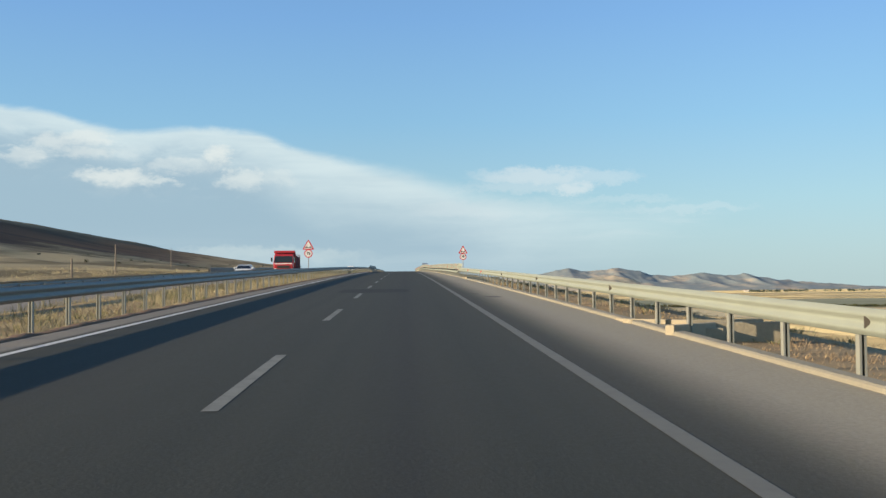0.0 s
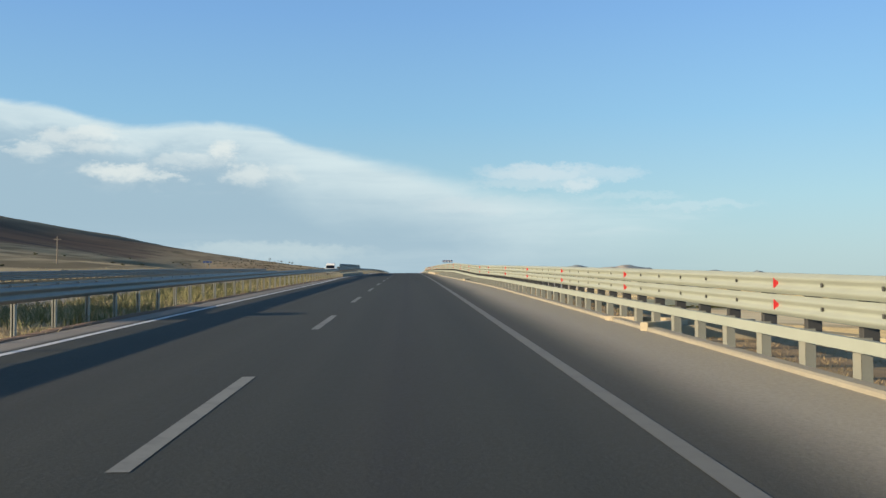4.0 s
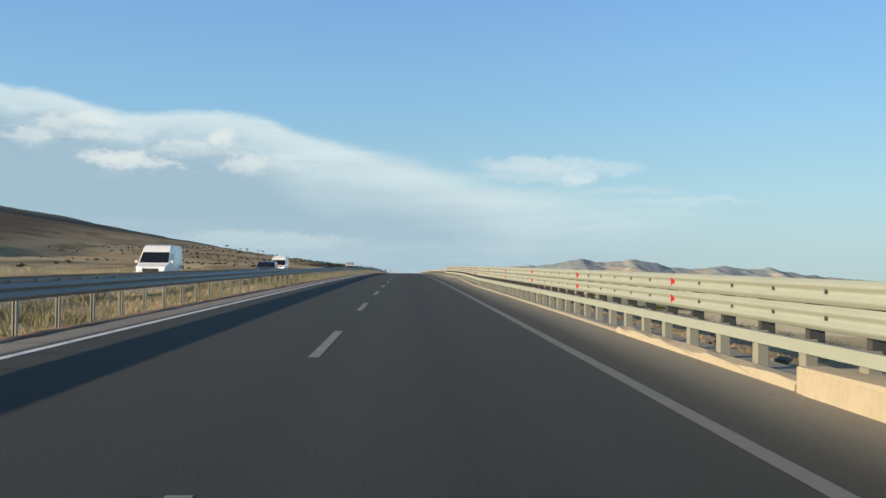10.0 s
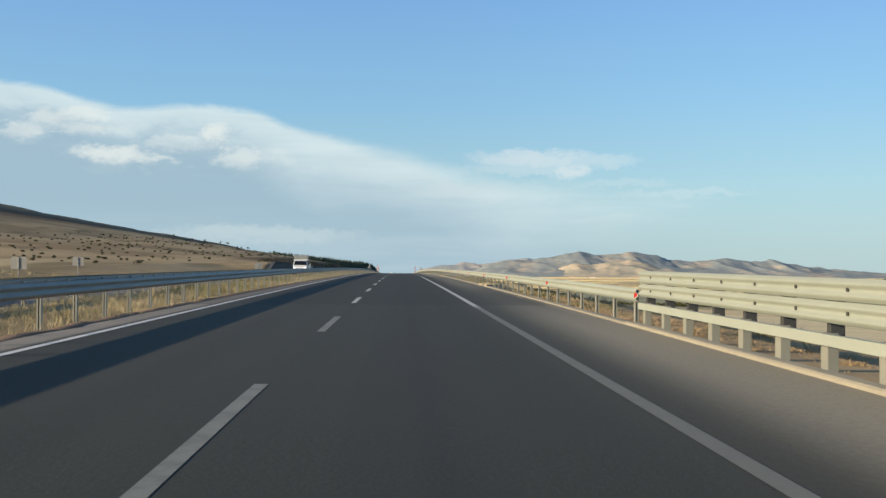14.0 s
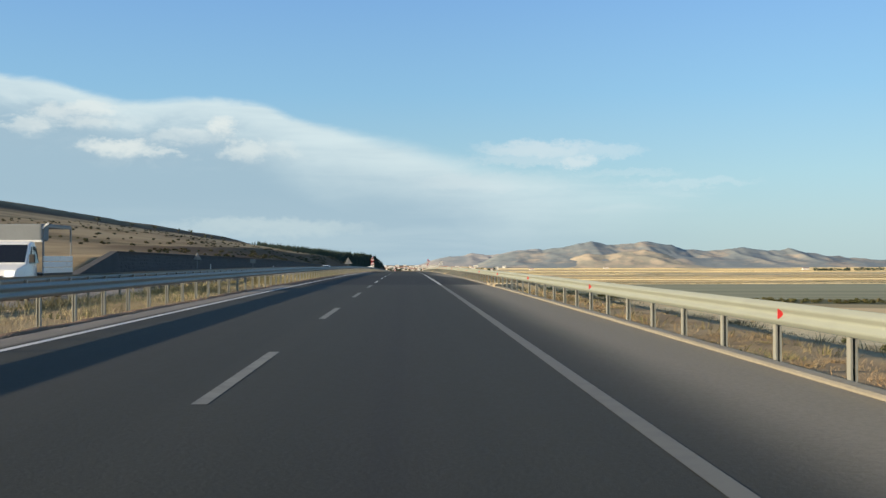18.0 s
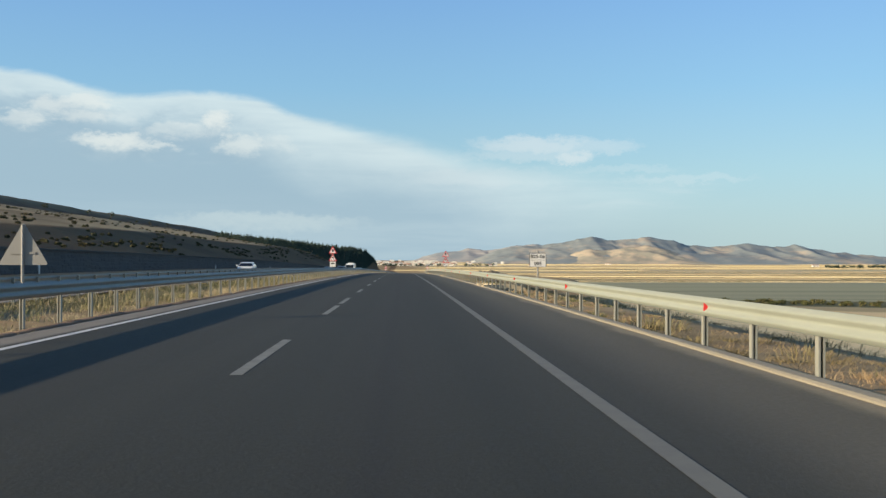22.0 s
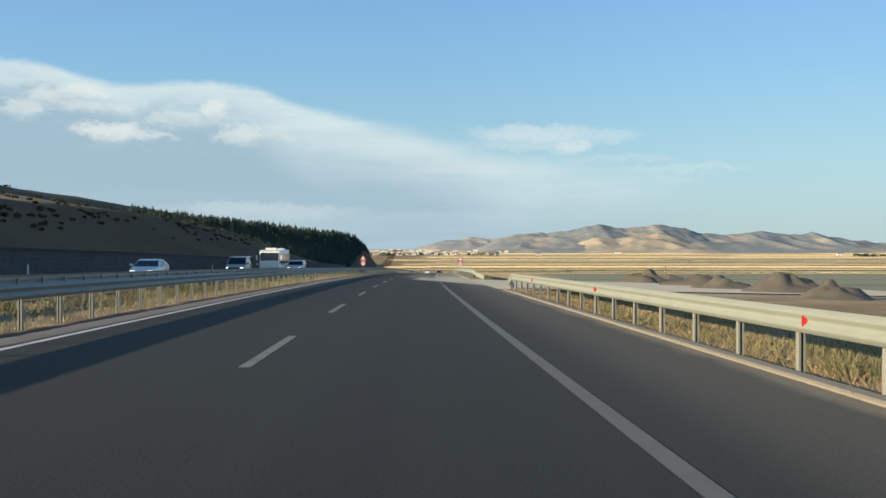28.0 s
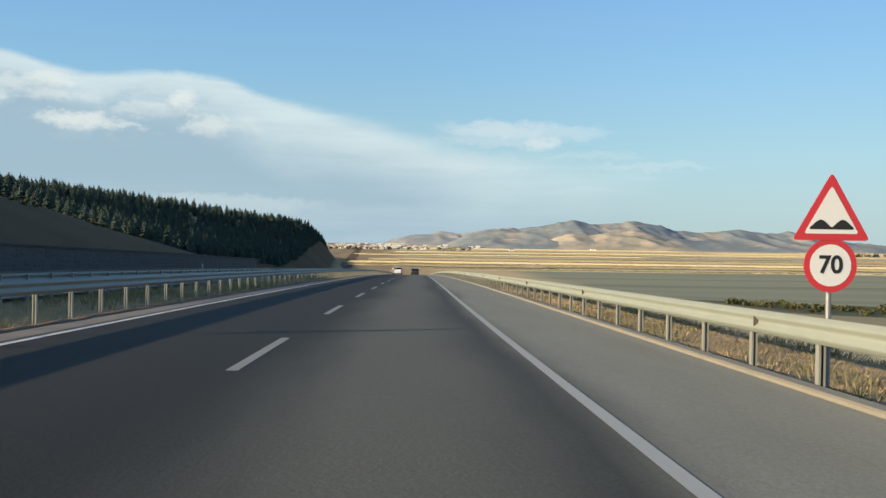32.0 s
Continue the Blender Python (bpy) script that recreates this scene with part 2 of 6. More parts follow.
def asphalt_build(g):
    uv = g.n("ShaderNodeUVMap", uv_map="road").outputs[0]
    x, s, _ = g.sep(uv)
    o = g.n("ShaderNodeTexCoord").outputs["Object"]
    grit = g.noise(o, 22.0, 3.0, 0.7)
    blot = g.noise(g.scale(uv, (0.5, 0.06, 1)), 1.0, 5.0, 0.6)
    long = g.noise(g.scale(uv, (1.6, 0.012, 1)), 1.0, 4.0, 0.55)
    # oil-darkened strip in the lane's middle, paler polished wheel tracks
    lane = g.m("ABSOLUTE", g.m("SUBTRACT", x, -1.85))
    oil = g.step(lane, 0.75, 0.05)
    lane2 = g.m("ABSOLUTE", g.m("SUBTRACT", x, -5.3))
    oil = g.m("ADD", oil, g.m("MULTIPLY", g.step(lane2, 0.7, 0.05), 0.5))
    c = g.mix(g.step(long, 0.25, 0.75), (0.030, 0.0318, 0.0247, 1), (0.0405, 0.0415, 0.0322, 1))
    c = g.mix(g.m("MULTIPLY", oil, 0.38), c, (0.032, 0.030, 0.026, 1))
    c = g.mix(g.step(lane, 0.2, 0.02, 0.0, 0.3), c, (0.022, 0.021, 0.020, 1))
    # darker by stretch; past 740 the left lane's shadow is mixed into the colour
    darkening = g.m("ADD", g.m("SUBTRACT", g.step(s, 145.0, 180.0, 0.0, 0.21), g.step(s, 225.0, 300.0, 0.0, 0.11)), g.m("ADD", g.step(s, 430.0, 465.0, 0.0, 0.15), g.step(s, 735.0, 775.0, 0.0, 0.06)))
    darkening = g.m("ADD", darkening, g.m("MULTIPLY", g.step(s, 740.0, 790.0, 0.0, 0.42), g.step(x, -2.4, -3.8)))
    c = g.mix(darkening, c, (0.004, 0.004, 0.004, 1))
    shoulder = g.step(g.m("ADD", x, g.m("MULTIPLY", blot, 0.5)), 0.5, 1.8)
    c = g.mix(g.m("MULTIPLY", g.step(x, -0.9, 1.3, 0.0, 0.42), g.step(s, 400.0, 470.0, 1.0, 0.55)), c, (0.125, 0.11, 0.085, 1))
    worn = g.m("ADD", g.m("MULTIPLY", g.step(s, 395.0, 375.0, 0.2, 0.9), g.step(s, 150.0, 250.0, 1.0, 0.72)), g.m("MULTIPLY", g.step(s, 396.0, 420.0), g.step(s, 584.0, 572.0, 0.0, 0.42)))
    c = g.mix(g.m("MULTIPLY", shoulder, worn), c, (0.39, 0.345, 0.265, 1))
    sand = g.m("MULTIPLY", g.step(g.m("ADD", x, g.m("MULTIPLY", g.m("SUBTRACT", g.noise(g.scale(uv, (1.5, 0.35, 1)), 1.0, 4.0, 0.6), 0.5), 0.7)), 2.0, 2.3, 0.0, 0.8), g.step(s, 370.0, 390.0))
    c = g.mix(sand, c, (0.27, 0.23, 0.165, 1))
    # soft oil stains: place along the road, across it, half length, half width
    for ps, pxx, ls, lx, dark in ((33.4, 1.1, 0.7, 0.3, 0.6), (36.4, 0.65, 0.5, 0.25, 0.5), (57.0, -1.8, 0.5, 0.3, 0.6), (64.0, 1.5, 0.5, 0.3, 0.5)):
        du = g.m("DIVIDE", g.m("SUBTRACT", s, ps), ls)
        dv = g.m("DIVIDE", g.m("SUBTRACT", x, pxx), lx)
        q = g.m("ADD", g.m("ADD", g.m("MULTIPLY", du, du), g.m("MULTIPLY", dv, dv)), g.m("MULTIPLY", g.m("SUBTRACT", g.noise(g.scale(uv, (2.2, 1.1, 1)), 1.0, 4.0, 0.6), 0.5), 2.4))
        c = g.mix(g.step(q, 1.2, 0.3, 0.0, dark), c, (0.024, 0.022, 0.021, 1))
    left = g.step(x, -7.25, -7.5)
    c = g.mix(g.m("MULTIPLY", left, g.step(blot, 0.3, 0.7, 0.7, 0.95)), c, (0.30, 0.265, 0.225, 1))
    # two paved-over stretches of newer, darker tar
    new1 = g.m("MULTIPLY", g.step(s, 388.5, 388.9), g.step(s, 458.0, 457.6))
    new2 = g.m("MULTIPLY", g.step(s, 518.5, 518.8), g.step(s, 562.0, 552.0))
    deck = g.m("MULTIPLY", g.step(g.m("SUBTRACT", s, g.m("MULTIPLY", x, 1.75)), 219.3, 219.7), g.step(g.m("SUBTRACT", s, g.m("MULTIPLY", x, 1.6)), 262.0, 256.0, 0.0, 0.45))
    tar = g.m("MULTIPLY", g.m("ADD", g.m("ADD", g.m("MULTIPLY", new1, 0.5), deck), new2, clamp=True), g.step(g.m("ADD", x, g.m("ADD", g.m("MULTIPLY", blot, 0.5), g.step(s, 538.0, 556.0, -1.2, 0.0))), 1.6, 1.0))
    c = g.mix(g.m("MULTIPLY", tar, g.step(s, 500.0, 510.0, 0.72, 0.86)), c, (0.012, 0.012, 0.012, 1))
    c = g.mix(g.m("MULTIPLY", g.m("MULTIPLY", new2, 0.4), g.step(x, -2.6, -4.2)), c, (0.004, 0.004, 0.004, 1))
    # pale dust blown over the road from the side track
    wob = g.noise(g.scale(uv, (0.45, 0.07, 1)), 1.0, 5.0, 0.6)
    edge = g.m("ADD", x, g.m("MULTIPLY", g.m("SUBTRACT", wob, 0.5), 1.6))
    # one squarish dark patch with ragged edges
    frame_s = g.m("POWER", g.m("DIVIDE", g.m("ABSOLUTE", g.m("SUBTRACT", s, 41.2)), 2.5), 4.0)
    frame_x = g.m("POWER", g.m("DIVIDE", g.m("ABSOLUTE", g.m("SUBTRACT", x, -3.05)), 1.45), 4.0)
    rag = g.m("MULTIPLY", g.m("SUBTRACT", g.noise(g.scale(uv, (3.0, 1.5, 1)), 1.0, 4.0, 0.6), 0.5), 1.4)
    c = g.mix(g.step(g.m("ADD", g.m("ADD", frame_s, frame_x), rag), 1.15, 0.75, 0.0, 0.9), c, (0.013, 0.0125, 0.012, 1))
    for ps, pxx, ls, lx, dark in ((567.0, -3.65, 8.0, 0.42, 0.9), (561.0, -3.85, 2.2, 0.5, 0.8), (557.0, -1.25, 5.5, 0.6, 0.55), (292.6, -1.6, 0.5, 0.6, 0.5)):
        du = g.m("DIVIDE", g.m("SUBTRACT", s, ps), ls)
        dv = g.m("DIVIDE", g.m("SUBTRACT", x, pxx), lx)
        q = g.m("ADD", g.m("ADD", g.m("MULTIPLY", du, du), g.m("MULTIPLY", dv, dv)), g.m("MULTIPLY", g.m("SUBTRACT", g.noise(g.scale(uv, (2.0, 0.6, 1)), 1.0, 4.0, 0.6), 0.5), 2.2))
        c = g.mix(g.step(q, 1.2, 0.4, 0.0, dark), c, (0.013, 0.013, 0.014, 1))
    lim = g.m("ADD", g.step(s, 792.0, 816.0, 2.2, -1.6), g.step(s, 830.0, 854.0, 0.0, 1.6))
    dust = g.m("MULTIPLY", g.step(g.m("SUBTRACT", edge, lim), -0.7, 0.6), g.step(s, 788.0, 798.0))
    dust = g.m("MULTIPLY", dust, g.step(g.noise(g.scale(uv, (1.2, 0.2, 1)), 1.0, 4.0), 0.1, 0.7, 0.8, 1.0))
    dust = g.m("MULTIPLY", dust, g.step(g.m("ABSOLUTE", g.m("SUBTRACT", x, -0.55)), 0.1, 0.7, 0.75, 1.0))
    streak = g.m("MULTIPLY", g.step(g.m("ABSOLUTE", g.m("ADD", edge, 1.6)), 1.7, 0.2), g.step(s, 816.0, 834.0, 0.0, 0.40))
    dust = g.m("MULTIPLY", dust, g.m("MAXIMUM", g.step(x, -0.5, 0.3, 0.55, 1.0), g.step(s, 832.0, 818.0)))
    dust = g.m("MAXIMUM", dust, streak)
    c = g.mix(g.m("MULTIPLY", dust, g.step(s, 822.0, 850.0, 0.92, 0.8)), c, g.mix(g.step(s, 815.0, 850.0), (0.66, 0.59, 0.44, 1), (0.35, 0.335, 0.265, 1)))
    c = g.mix(g.m("MULTIPLY", g.step(grit, 0.3, 0.75), g.m("SUBTRACT", 0.22, g.m("MULTIPLY", tar, 0.16))), c, (0.074, 0.074, 0.062, 1))
    c = g.mix(g.step(blot, 0.62, 0.8, 0.0, 0.3), c, (0.03, 0.03, 0.032, 1))
    return {"Base Color": c, "Roughness": g.step(grit, 0.2, 0.8, 0.72, 0.92), "Specular IOR Level": 0.3, "Bump": (grit, 0.35, 0.012)}


ASPHALT = material("asphalt", asphalt_build)


def paint_build(g):
    o = g.n("ShaderNodeTexCoord").outputs["Object"]
    uv = g.n("ShaderNodeUVMap", uv_map="road").outputs[0]
    s = g.sep(uv)[1]
    wear = g.noise(o, 3.0, 6.0, 0.7)
    big = g.noise(o, 0.08, 3.0)
    fresh = g.m("MULTIPLY", g.step(s, 386.0, 389.0), g.step(s, 458.0, 455.0))
    side = g.sep(uv)[0]
    fresh = g.m("ADD", fresh, g.m("MULTIPLY", g.step(s, 796.0, 812.0, 0.0, 0.8), g.step(side, -1.0, -0.5, 0.3, 1.0)))
    fresh = g.m("ADD", fresh, g.m("MULTIPLY", g.step(s, 517.8, 518.6), g.step(s, 566.0, 562.0)), clamp=True)
    c = g.mix(g.step(side, -1.0, -0.5), (0.205, 0.205, 0.18, 1), (0.155, 0.153, 0.13, 1))
    c = g.mix(fresh, c, (0.48, 0.48, 0.445, 1))
    spots = g.step(g.m("ADD", wear, g.m("MULTIPLY", big, 0.3)), 0.54, 0.82, 0.0, 0.75)
    spots = g.m("MULTIPLY", spots, g.step(fresh, 0.0, 1.0, 1.0, 0.35))
    c = g.mix(g.m("MULTIPLY", spots, g.step(s, 806.0, 792.0)), c, (0.13, 0.126, 0.115, 1))
    return {"Base Color": c, "Roughness": 0.75, "Bump": (wear, 0.2, 0.01)}


PAINT = material("road_paint", paint_build)


def white_paint_build(g):
    o = g.n("ShaderNodeTexCoord").outputs["Object"]
    wear = g.noise(o, 3.5, 6.0, 0.7)
    c = g.mix(g.step(wear, 0.58, 0.8), (0.60, 0.60, 0.59, 1), (0.2, 0.19, 0.18, 1))
    return {"Base Color": c, "Roughness": 0.7, "Bump": (wear, 0.2, 0.01)}


WHITE_PAINT = material("white_line_paint", white_paint_build)


def ground_build(g):
    p = g.n("ShaderNodeNewGeometry").outputs["Position"]
    x, y, z = g.sep(p)
    warp = g.noise(g.scale(p, (0.004, 0.004, 0)), 1.0, 3.0)
    # dry grass and bare soil near the road
    n1 = g.noise(p, 0.35, 6.0, 0.65)
    n2 = g.noise(p, 0.03, 5.0, 0.6)
    grass = g.mix(g.step(n1, 0.3, 0.7), (0.28, 0.195, 0.11, 1), (0.45, 0.335, 0.19, 1))
    grass = g.mix(g.step(n2, 0.45, 0.68, 0.0, 0.6), grass, (0.155, 0.13, 0.065, 1))
    # fields of the plain: long strips of stubble, fallow and green crop, one behind the other
    block = g.n("ShaderNodeTexWhiteNoise", {"W": g.m("FLOOR", g.m("DIVIDE", g.m("ADD", x, g.m("MULTIPLY", y, 0.12)), 430.0))}, noise_dimensions="1D").outputs[0]
    jog = g.m("MULTIPLY", g.m("MULTIPLY", g.m("SUBTRACT", block, 0.5), 80.0), g.step(y, 1860.0, 1960.0))
    fy = g.m("ADD", g.m("ADD", y, jog), g.m("MULTIPLY", g.m("SUBTRACT", warp, 0.5), 36.0))
    ramp = g.n("ShaderNodeValToRGB", {0: g.m("DIVIDE", g.m("SUBTRACT", fy, 600.0), 3000.0)})
    cr = ramp.color_ramp
    cr.interpolation = "CONSTANT"
    straw, gold, pale_f = (0.70, 0.535, 0.30, 1), (0.60, 0.45, 0.24, 1), (0.78, 0.62, 0.36, 1)
    crop, fallow, dull = (0.31, 0.31, 0.205, 1), (0.17, 0.155, 0.085, 1), (0.37, 0.30, 0.17, 1)
    cr.elements[0].position, cr.elements[0].color = 0.0, gold
    cr.elements[1].position, cr.elements[1].color = (720 - 600) / 3000, pale_f
    for py_, c in ((1000, straw), (1130, dull), (1190, (0.10, 0.105, 0.055, 1)), (1300, crop), (1815, pale_f), (1890, fallow), (1945, straw), (2030, fallow), (2062, pale_f), (2180, dull), (2225, gold), (2370, crop), (2425, straw),
                   (2560, fallow), (2600, pale_f), (2720, crop), (2790, straw), (2890, dull), (2930, pale_f), (3090, gold), (3200, crop), (3240, pale_f)):
        e = cr.elements.new((py_ - 600) / 3000)
        e.color = c
    fields = g.mix(g.step(g.noise(g.scale(p, (0.004, 0.05, 0)), 1.0, 5.0), 0.35, 0.75, 0.0, 0.3), ramp.outputs[0], (0.30, 0.25, 0.15, 1))
    furrow = g.step(g.noise(g.scale(p, (0.0006, 0.016, 0)), 1.0, 4.0, 0.6), 0.50, 0.60, 0.0, 0.6)
    fields = g.mix(g.m("MULTIPLY", furrow, g.m("MULTIPLY", g.step(y, 1290.0, 1310.0), g.step(y, 1830.0, 1800.0))), fields, (0.20, 0.205, 0.13, 1))
    # dry land between the embankment and the crop field
    fields = g.mix(g.m("MULTIPLY", g.step(g.m("ADD", x, g.m("MULTIPLY", warp, 60.0)), 190.0, 150.0), g.m("MULTIPLY", g.step(y, 1120.0, 1180.0), g.step(y, 1840.0, 1800.0))), fields, gold)
    fields = g.mix(g.m("MULTIPLY", g.step(y, 700.0, 560.0), g.step(g.noise(g.scale(p, (0.002, 0.011, 0)), 1.0, 3.0), 0.48, 0.56, 0.0, 0.85)), fields, dull)
    # long dry strips of the roadside field on the left
    lf = g.noise(g.scale(p, (0.055, 0.006, 0)), 1.0, 4.0, 0.55)
    lane_f = g.mix(g.step(lf, 0.42, 0.56), (0.18, 0.14, 0.078, 1), (0.50, 0.39, 0.225, 1))
    lane_f = g.mix(g.step(n1, 0.5, 0.7, 0.0, 0.35), lane_f, (0.16, 0.13, 0.065, 1))
    grass = g.mix(g.m("MULTIPLY", g.step(x, -30.0, -42.0, 0.0, 0.85), g.step(y, 560.0, 480.0)), grass, lane_f)
    plainmask = g.step(g.m("ADD", x, g.m("MULTIPLY", n2, 60.0)), 45.0, 110.0)
    c = g.mix(plainmask, grass, fields)
    # burnt, bare hillside far to the left
    hillm = g.m("MULTIPLY", g.step(y, 540.0, 760.0, 1.0, 0.8), g.step(g.m("ADD", x, g.m("ADD", g.m("MULTIPLY", g.m("SUBTRACT", n2, 0.5), 120.0), g.step(y, 540.0, 760.0, 0.0, 22.0))), -105.0, -150.0))
    burn = g.noise(g.scale(p, (0.006, 0.012, 0.02)), 1.0, 6.0, 0.6, 0.8)
    hill = g.mix(g.step(burn, 0.40, 0.66), (0.062, 0.041, 0.031, 1), (0.145, 0.086, 0.054, 1))
    hill = g.mix(g.step(g.m("ADD", z, g.m("MULTIPLY", n2, 14.0)), 46.0, 53.0, 0.0, 0.85), hill, (0.22, 0.17, 0.105, 1))
    hill = g.mix(g.step(g.noise(g.scale(p, (0.03, 0.004, 0)), 1.0, 4.0), 0.60, 0.72, 0.0, 0.7), hill, (0.24, 0.175, 0.10, 1))
    # the natural hill above the cut: straw with dark thickets and pale rock
    along = g.m("MULTIPLY", g.step(x, -420.0, -340.0), g.step(y, 470, 580))
    upper = g.mix(g.step(n2, 0.40, 0.62), (0.43, 0.325, 0.185, 1), (0.26, 0.185, 0.105, 1))
    upper = g.mix(g.step(g.noise(g.scale(p, (0.05, 0.018, 0)), 1.0, 5.0, 0.65), 0.54, 0.64, 0.0, 0.75), upper, (0.115, 0.095, 0.048, 1))
    c = g.mix(g.m("MULTIPLY", g.m("MULTIPLY", along, g.step(x, -30.0, -36.0)), 0.9), c, upper)
    c = g.mix(hillm, c, hill)
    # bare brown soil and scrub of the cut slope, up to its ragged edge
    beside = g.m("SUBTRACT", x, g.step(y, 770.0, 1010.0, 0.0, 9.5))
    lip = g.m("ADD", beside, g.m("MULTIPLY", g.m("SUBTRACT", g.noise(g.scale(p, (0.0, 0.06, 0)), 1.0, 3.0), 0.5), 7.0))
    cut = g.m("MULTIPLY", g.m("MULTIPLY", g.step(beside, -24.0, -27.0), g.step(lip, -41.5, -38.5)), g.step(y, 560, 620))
    # soil and scrub tones also carry the shade of the cut face
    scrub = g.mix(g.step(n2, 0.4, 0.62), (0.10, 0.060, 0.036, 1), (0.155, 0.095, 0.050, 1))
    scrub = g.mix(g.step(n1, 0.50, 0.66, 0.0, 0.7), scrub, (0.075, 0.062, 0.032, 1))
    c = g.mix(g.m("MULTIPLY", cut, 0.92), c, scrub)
    # gravel lot beside the side track
    lot = g.m("MULTIPLY", g.m("MULTIPLY", g.step(y, 776, 790), g.step(y, 850, 828)), g.m("MULTIPLY", g.step(x, 2.0, 3.0), g.step(x, 46, 28)))
    c = g.mix(g.m("MULTIPLY", lot, 0.9), c, g.mix(g.step(n1, 0.3, 0.7), (0.40, 0.33, 0.22, 1), (0.56, 0.465, 0.32, 1)))
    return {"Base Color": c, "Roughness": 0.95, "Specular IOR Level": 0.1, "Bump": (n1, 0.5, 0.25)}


GROUND = material("ground", ground_build)
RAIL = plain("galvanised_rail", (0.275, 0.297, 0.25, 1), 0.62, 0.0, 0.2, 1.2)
# darker copy of the rail steel, its sunless face put into the colour
SHADED_RAIL = plain("shaded_rail", (0.19, 0.205, 0.19, 1), 0.5, 0.2, 0.22, 1.2)
POST = plain("galvanised_post", (0.29, 0.29, 0.25, 1), 0.55, 0.1, 0.2, 4.0)
CONCRETE = plain("concrete", (0.27, 0.245, 0.19, 1), 0.9, 0.0, 0.3, 1.5, 0.4)
PALE_CONCRETE = plain("cream_concrete", (0.345, 0.295, 0.21, 1), 0.9, 0.0, 0.35, 1.5, 0.5)
FADED = plain("faded_reflector", (0.10, 0.085, 0.075, 1), 0.6, 0.0, 0.2)
RED = plain("red_reflector", (0.58, 0.028, 0.035, 1), 0.35, 0.0, 0.1)
WHITE = plain("white_sheeting", (0.70, 0.69, 0.67, 1), 0.5, 0.0, 0.06)
BLACK = plain("black_print", (0.015, 0.015, 0.015, 1), 0.6, 0.0, 0.1)
SIGNRED = plain("sign_red", (0.52, 0.035, 0.045, 1), 0.45, 0.0, 0.08)
GREYMETAL = plain("grey_metal", (0.26, 0.26, 0.255, 1), 0.5, 0.4, 0.12)
BLUE = plain("sign_blue", (0.02, 0.05, 0.16, 1), 0.5, 0.0, 0.1)


# ---- small builders ----
def mesh_ob(name, verts, faces, mat, parent=None, smooth=False, uvs=None):
    me = bpy.data.meshes.new(name)
    me.from_pydata([tuple(v) for v in verts], [], faces)
    if mat:
        me.materials.append(mat)
    if uvs is not None:
        lay = me.uv_layers.new(name="road")
        idx = np.empty(len(me.loops), dtype=np.int32)
        me.loops.foreach_get("vertex_index", idx)
        lay.data.foreach_set("uv", np.asarray(uvs, dtype=np.float32)[idx].ravel())
    if smooth:
        me.polygons.foreach_set("use_smooth", [True] * len(me.polygons))
    ob = new(name, me)
    ob.parent = parent
    return ob


def part(name, bm, mat, parent, label=""):
    me = bpy.data.meshes.new(name)
    bm.to_mesh(me)
    bm.free()
    me.materials.append(mat)
    ob = new(name, me)
    ob.parent = parent
    return tagged(ob, label) if label else ob


def empty(name, m, label, category, group="", kind=""):
    ob = new(name)
    ob.matrix_world = m
    return tagged(ob, label, category, group, kind)


def strip(name, mat, s0, s1, profile, step=4.0, parent=None, smooth=False, uv=True, close=False, lift=None, side=None):
    """A band swept along the road: profile is a list of (x, h)."""
    n = max(1, int(round((s1 - s0) / step)))
    verts, uvs, faces = [], [], []
    k = len(profile)
    for i in range(n + 1):
        s = s0 + (s1 - s0) * i / n
        for x, h in profile:
            verts.append(P(s, x + (float(side(s)) if side else 0), h + (float(lift(s)) if lift else 0)))
            uvs.append((x, s))
    seg = k if close else k - 1
    for i in range(n):
        for j in range(seg):
            a, b = i * k + j, i * k + (j + 1) % k
            faces.append((a, b, b + k, a + k))
    if close and not smooth:
        faces.append(tuple(range(k - 1, -1, -1)))
        faces.append(tuple(n * k + j for j in range(k)))
    return mesh_ob(name, verts, faces, mat, parent, smooth, uvs if uv else None)


def box_bm(x0, y0, z0, x1, y1, z1, bevel=0.0, bm=None):
    b = bmesh.new()
    bmesh.ops.create_cube(b, size=1.0, matrix=Matrix.Translation(((x0 + x1) / 2, (y0 + y1) / 2, (z0 + z1) / 2)) @ Matrix.Diagonal((x1 - x0, y1 - y0, z1 - z0, 1)))
    if bevel:
        bmesh.ops.bevel(b, geom=b.edges[:], offset=bevel, segments=2, affect="EDGES", profile=0.7)
    if bm is None:
        return b
    me = bpy.data.meshes.new("tmp")
    b.to_mesh(me)
    b.free()
    bm.from_mesh(me)
    bpy.data.meshes.remove(me)
    return bm


def cyl_bm(r, h, m=None, seg=16, r2=None):
    b = bmesh.new()
    bmesh.ops.create_cone(b, cap_ends=True, segments=seg, radius1=r, radius2=r if r2 is None else r2, depth=h, matrix=m or Matrix.Translation((0, 0, h / 2)))
    return b


# ---- ground ----
RIDGE_Y = [-600, 1080, 1350, 1700, 2150, 2700, 3200, 5200]
RIDGE_Z = [56, 56, 52.5, 50.5, 46.5, 8, -24, -30]
HILL_Y = [380, 470, 560, 620, 700, 800, 880, 950, 1000, 1050, 1100, 1200, 1350, 1430, 1520]
HILL_Z = [6, 8, 10.5, 13.0, 15.8, 16.8, 16.8, 16.0, 15.2, 13.8, 10.8, 9.7, 5.5, -14, -29]
LIP_Y = [380, 545, 600, 678, 726, 800, 835, 870, 900, 930, 955, 985, 1012]      # height of the cut's edge over the road
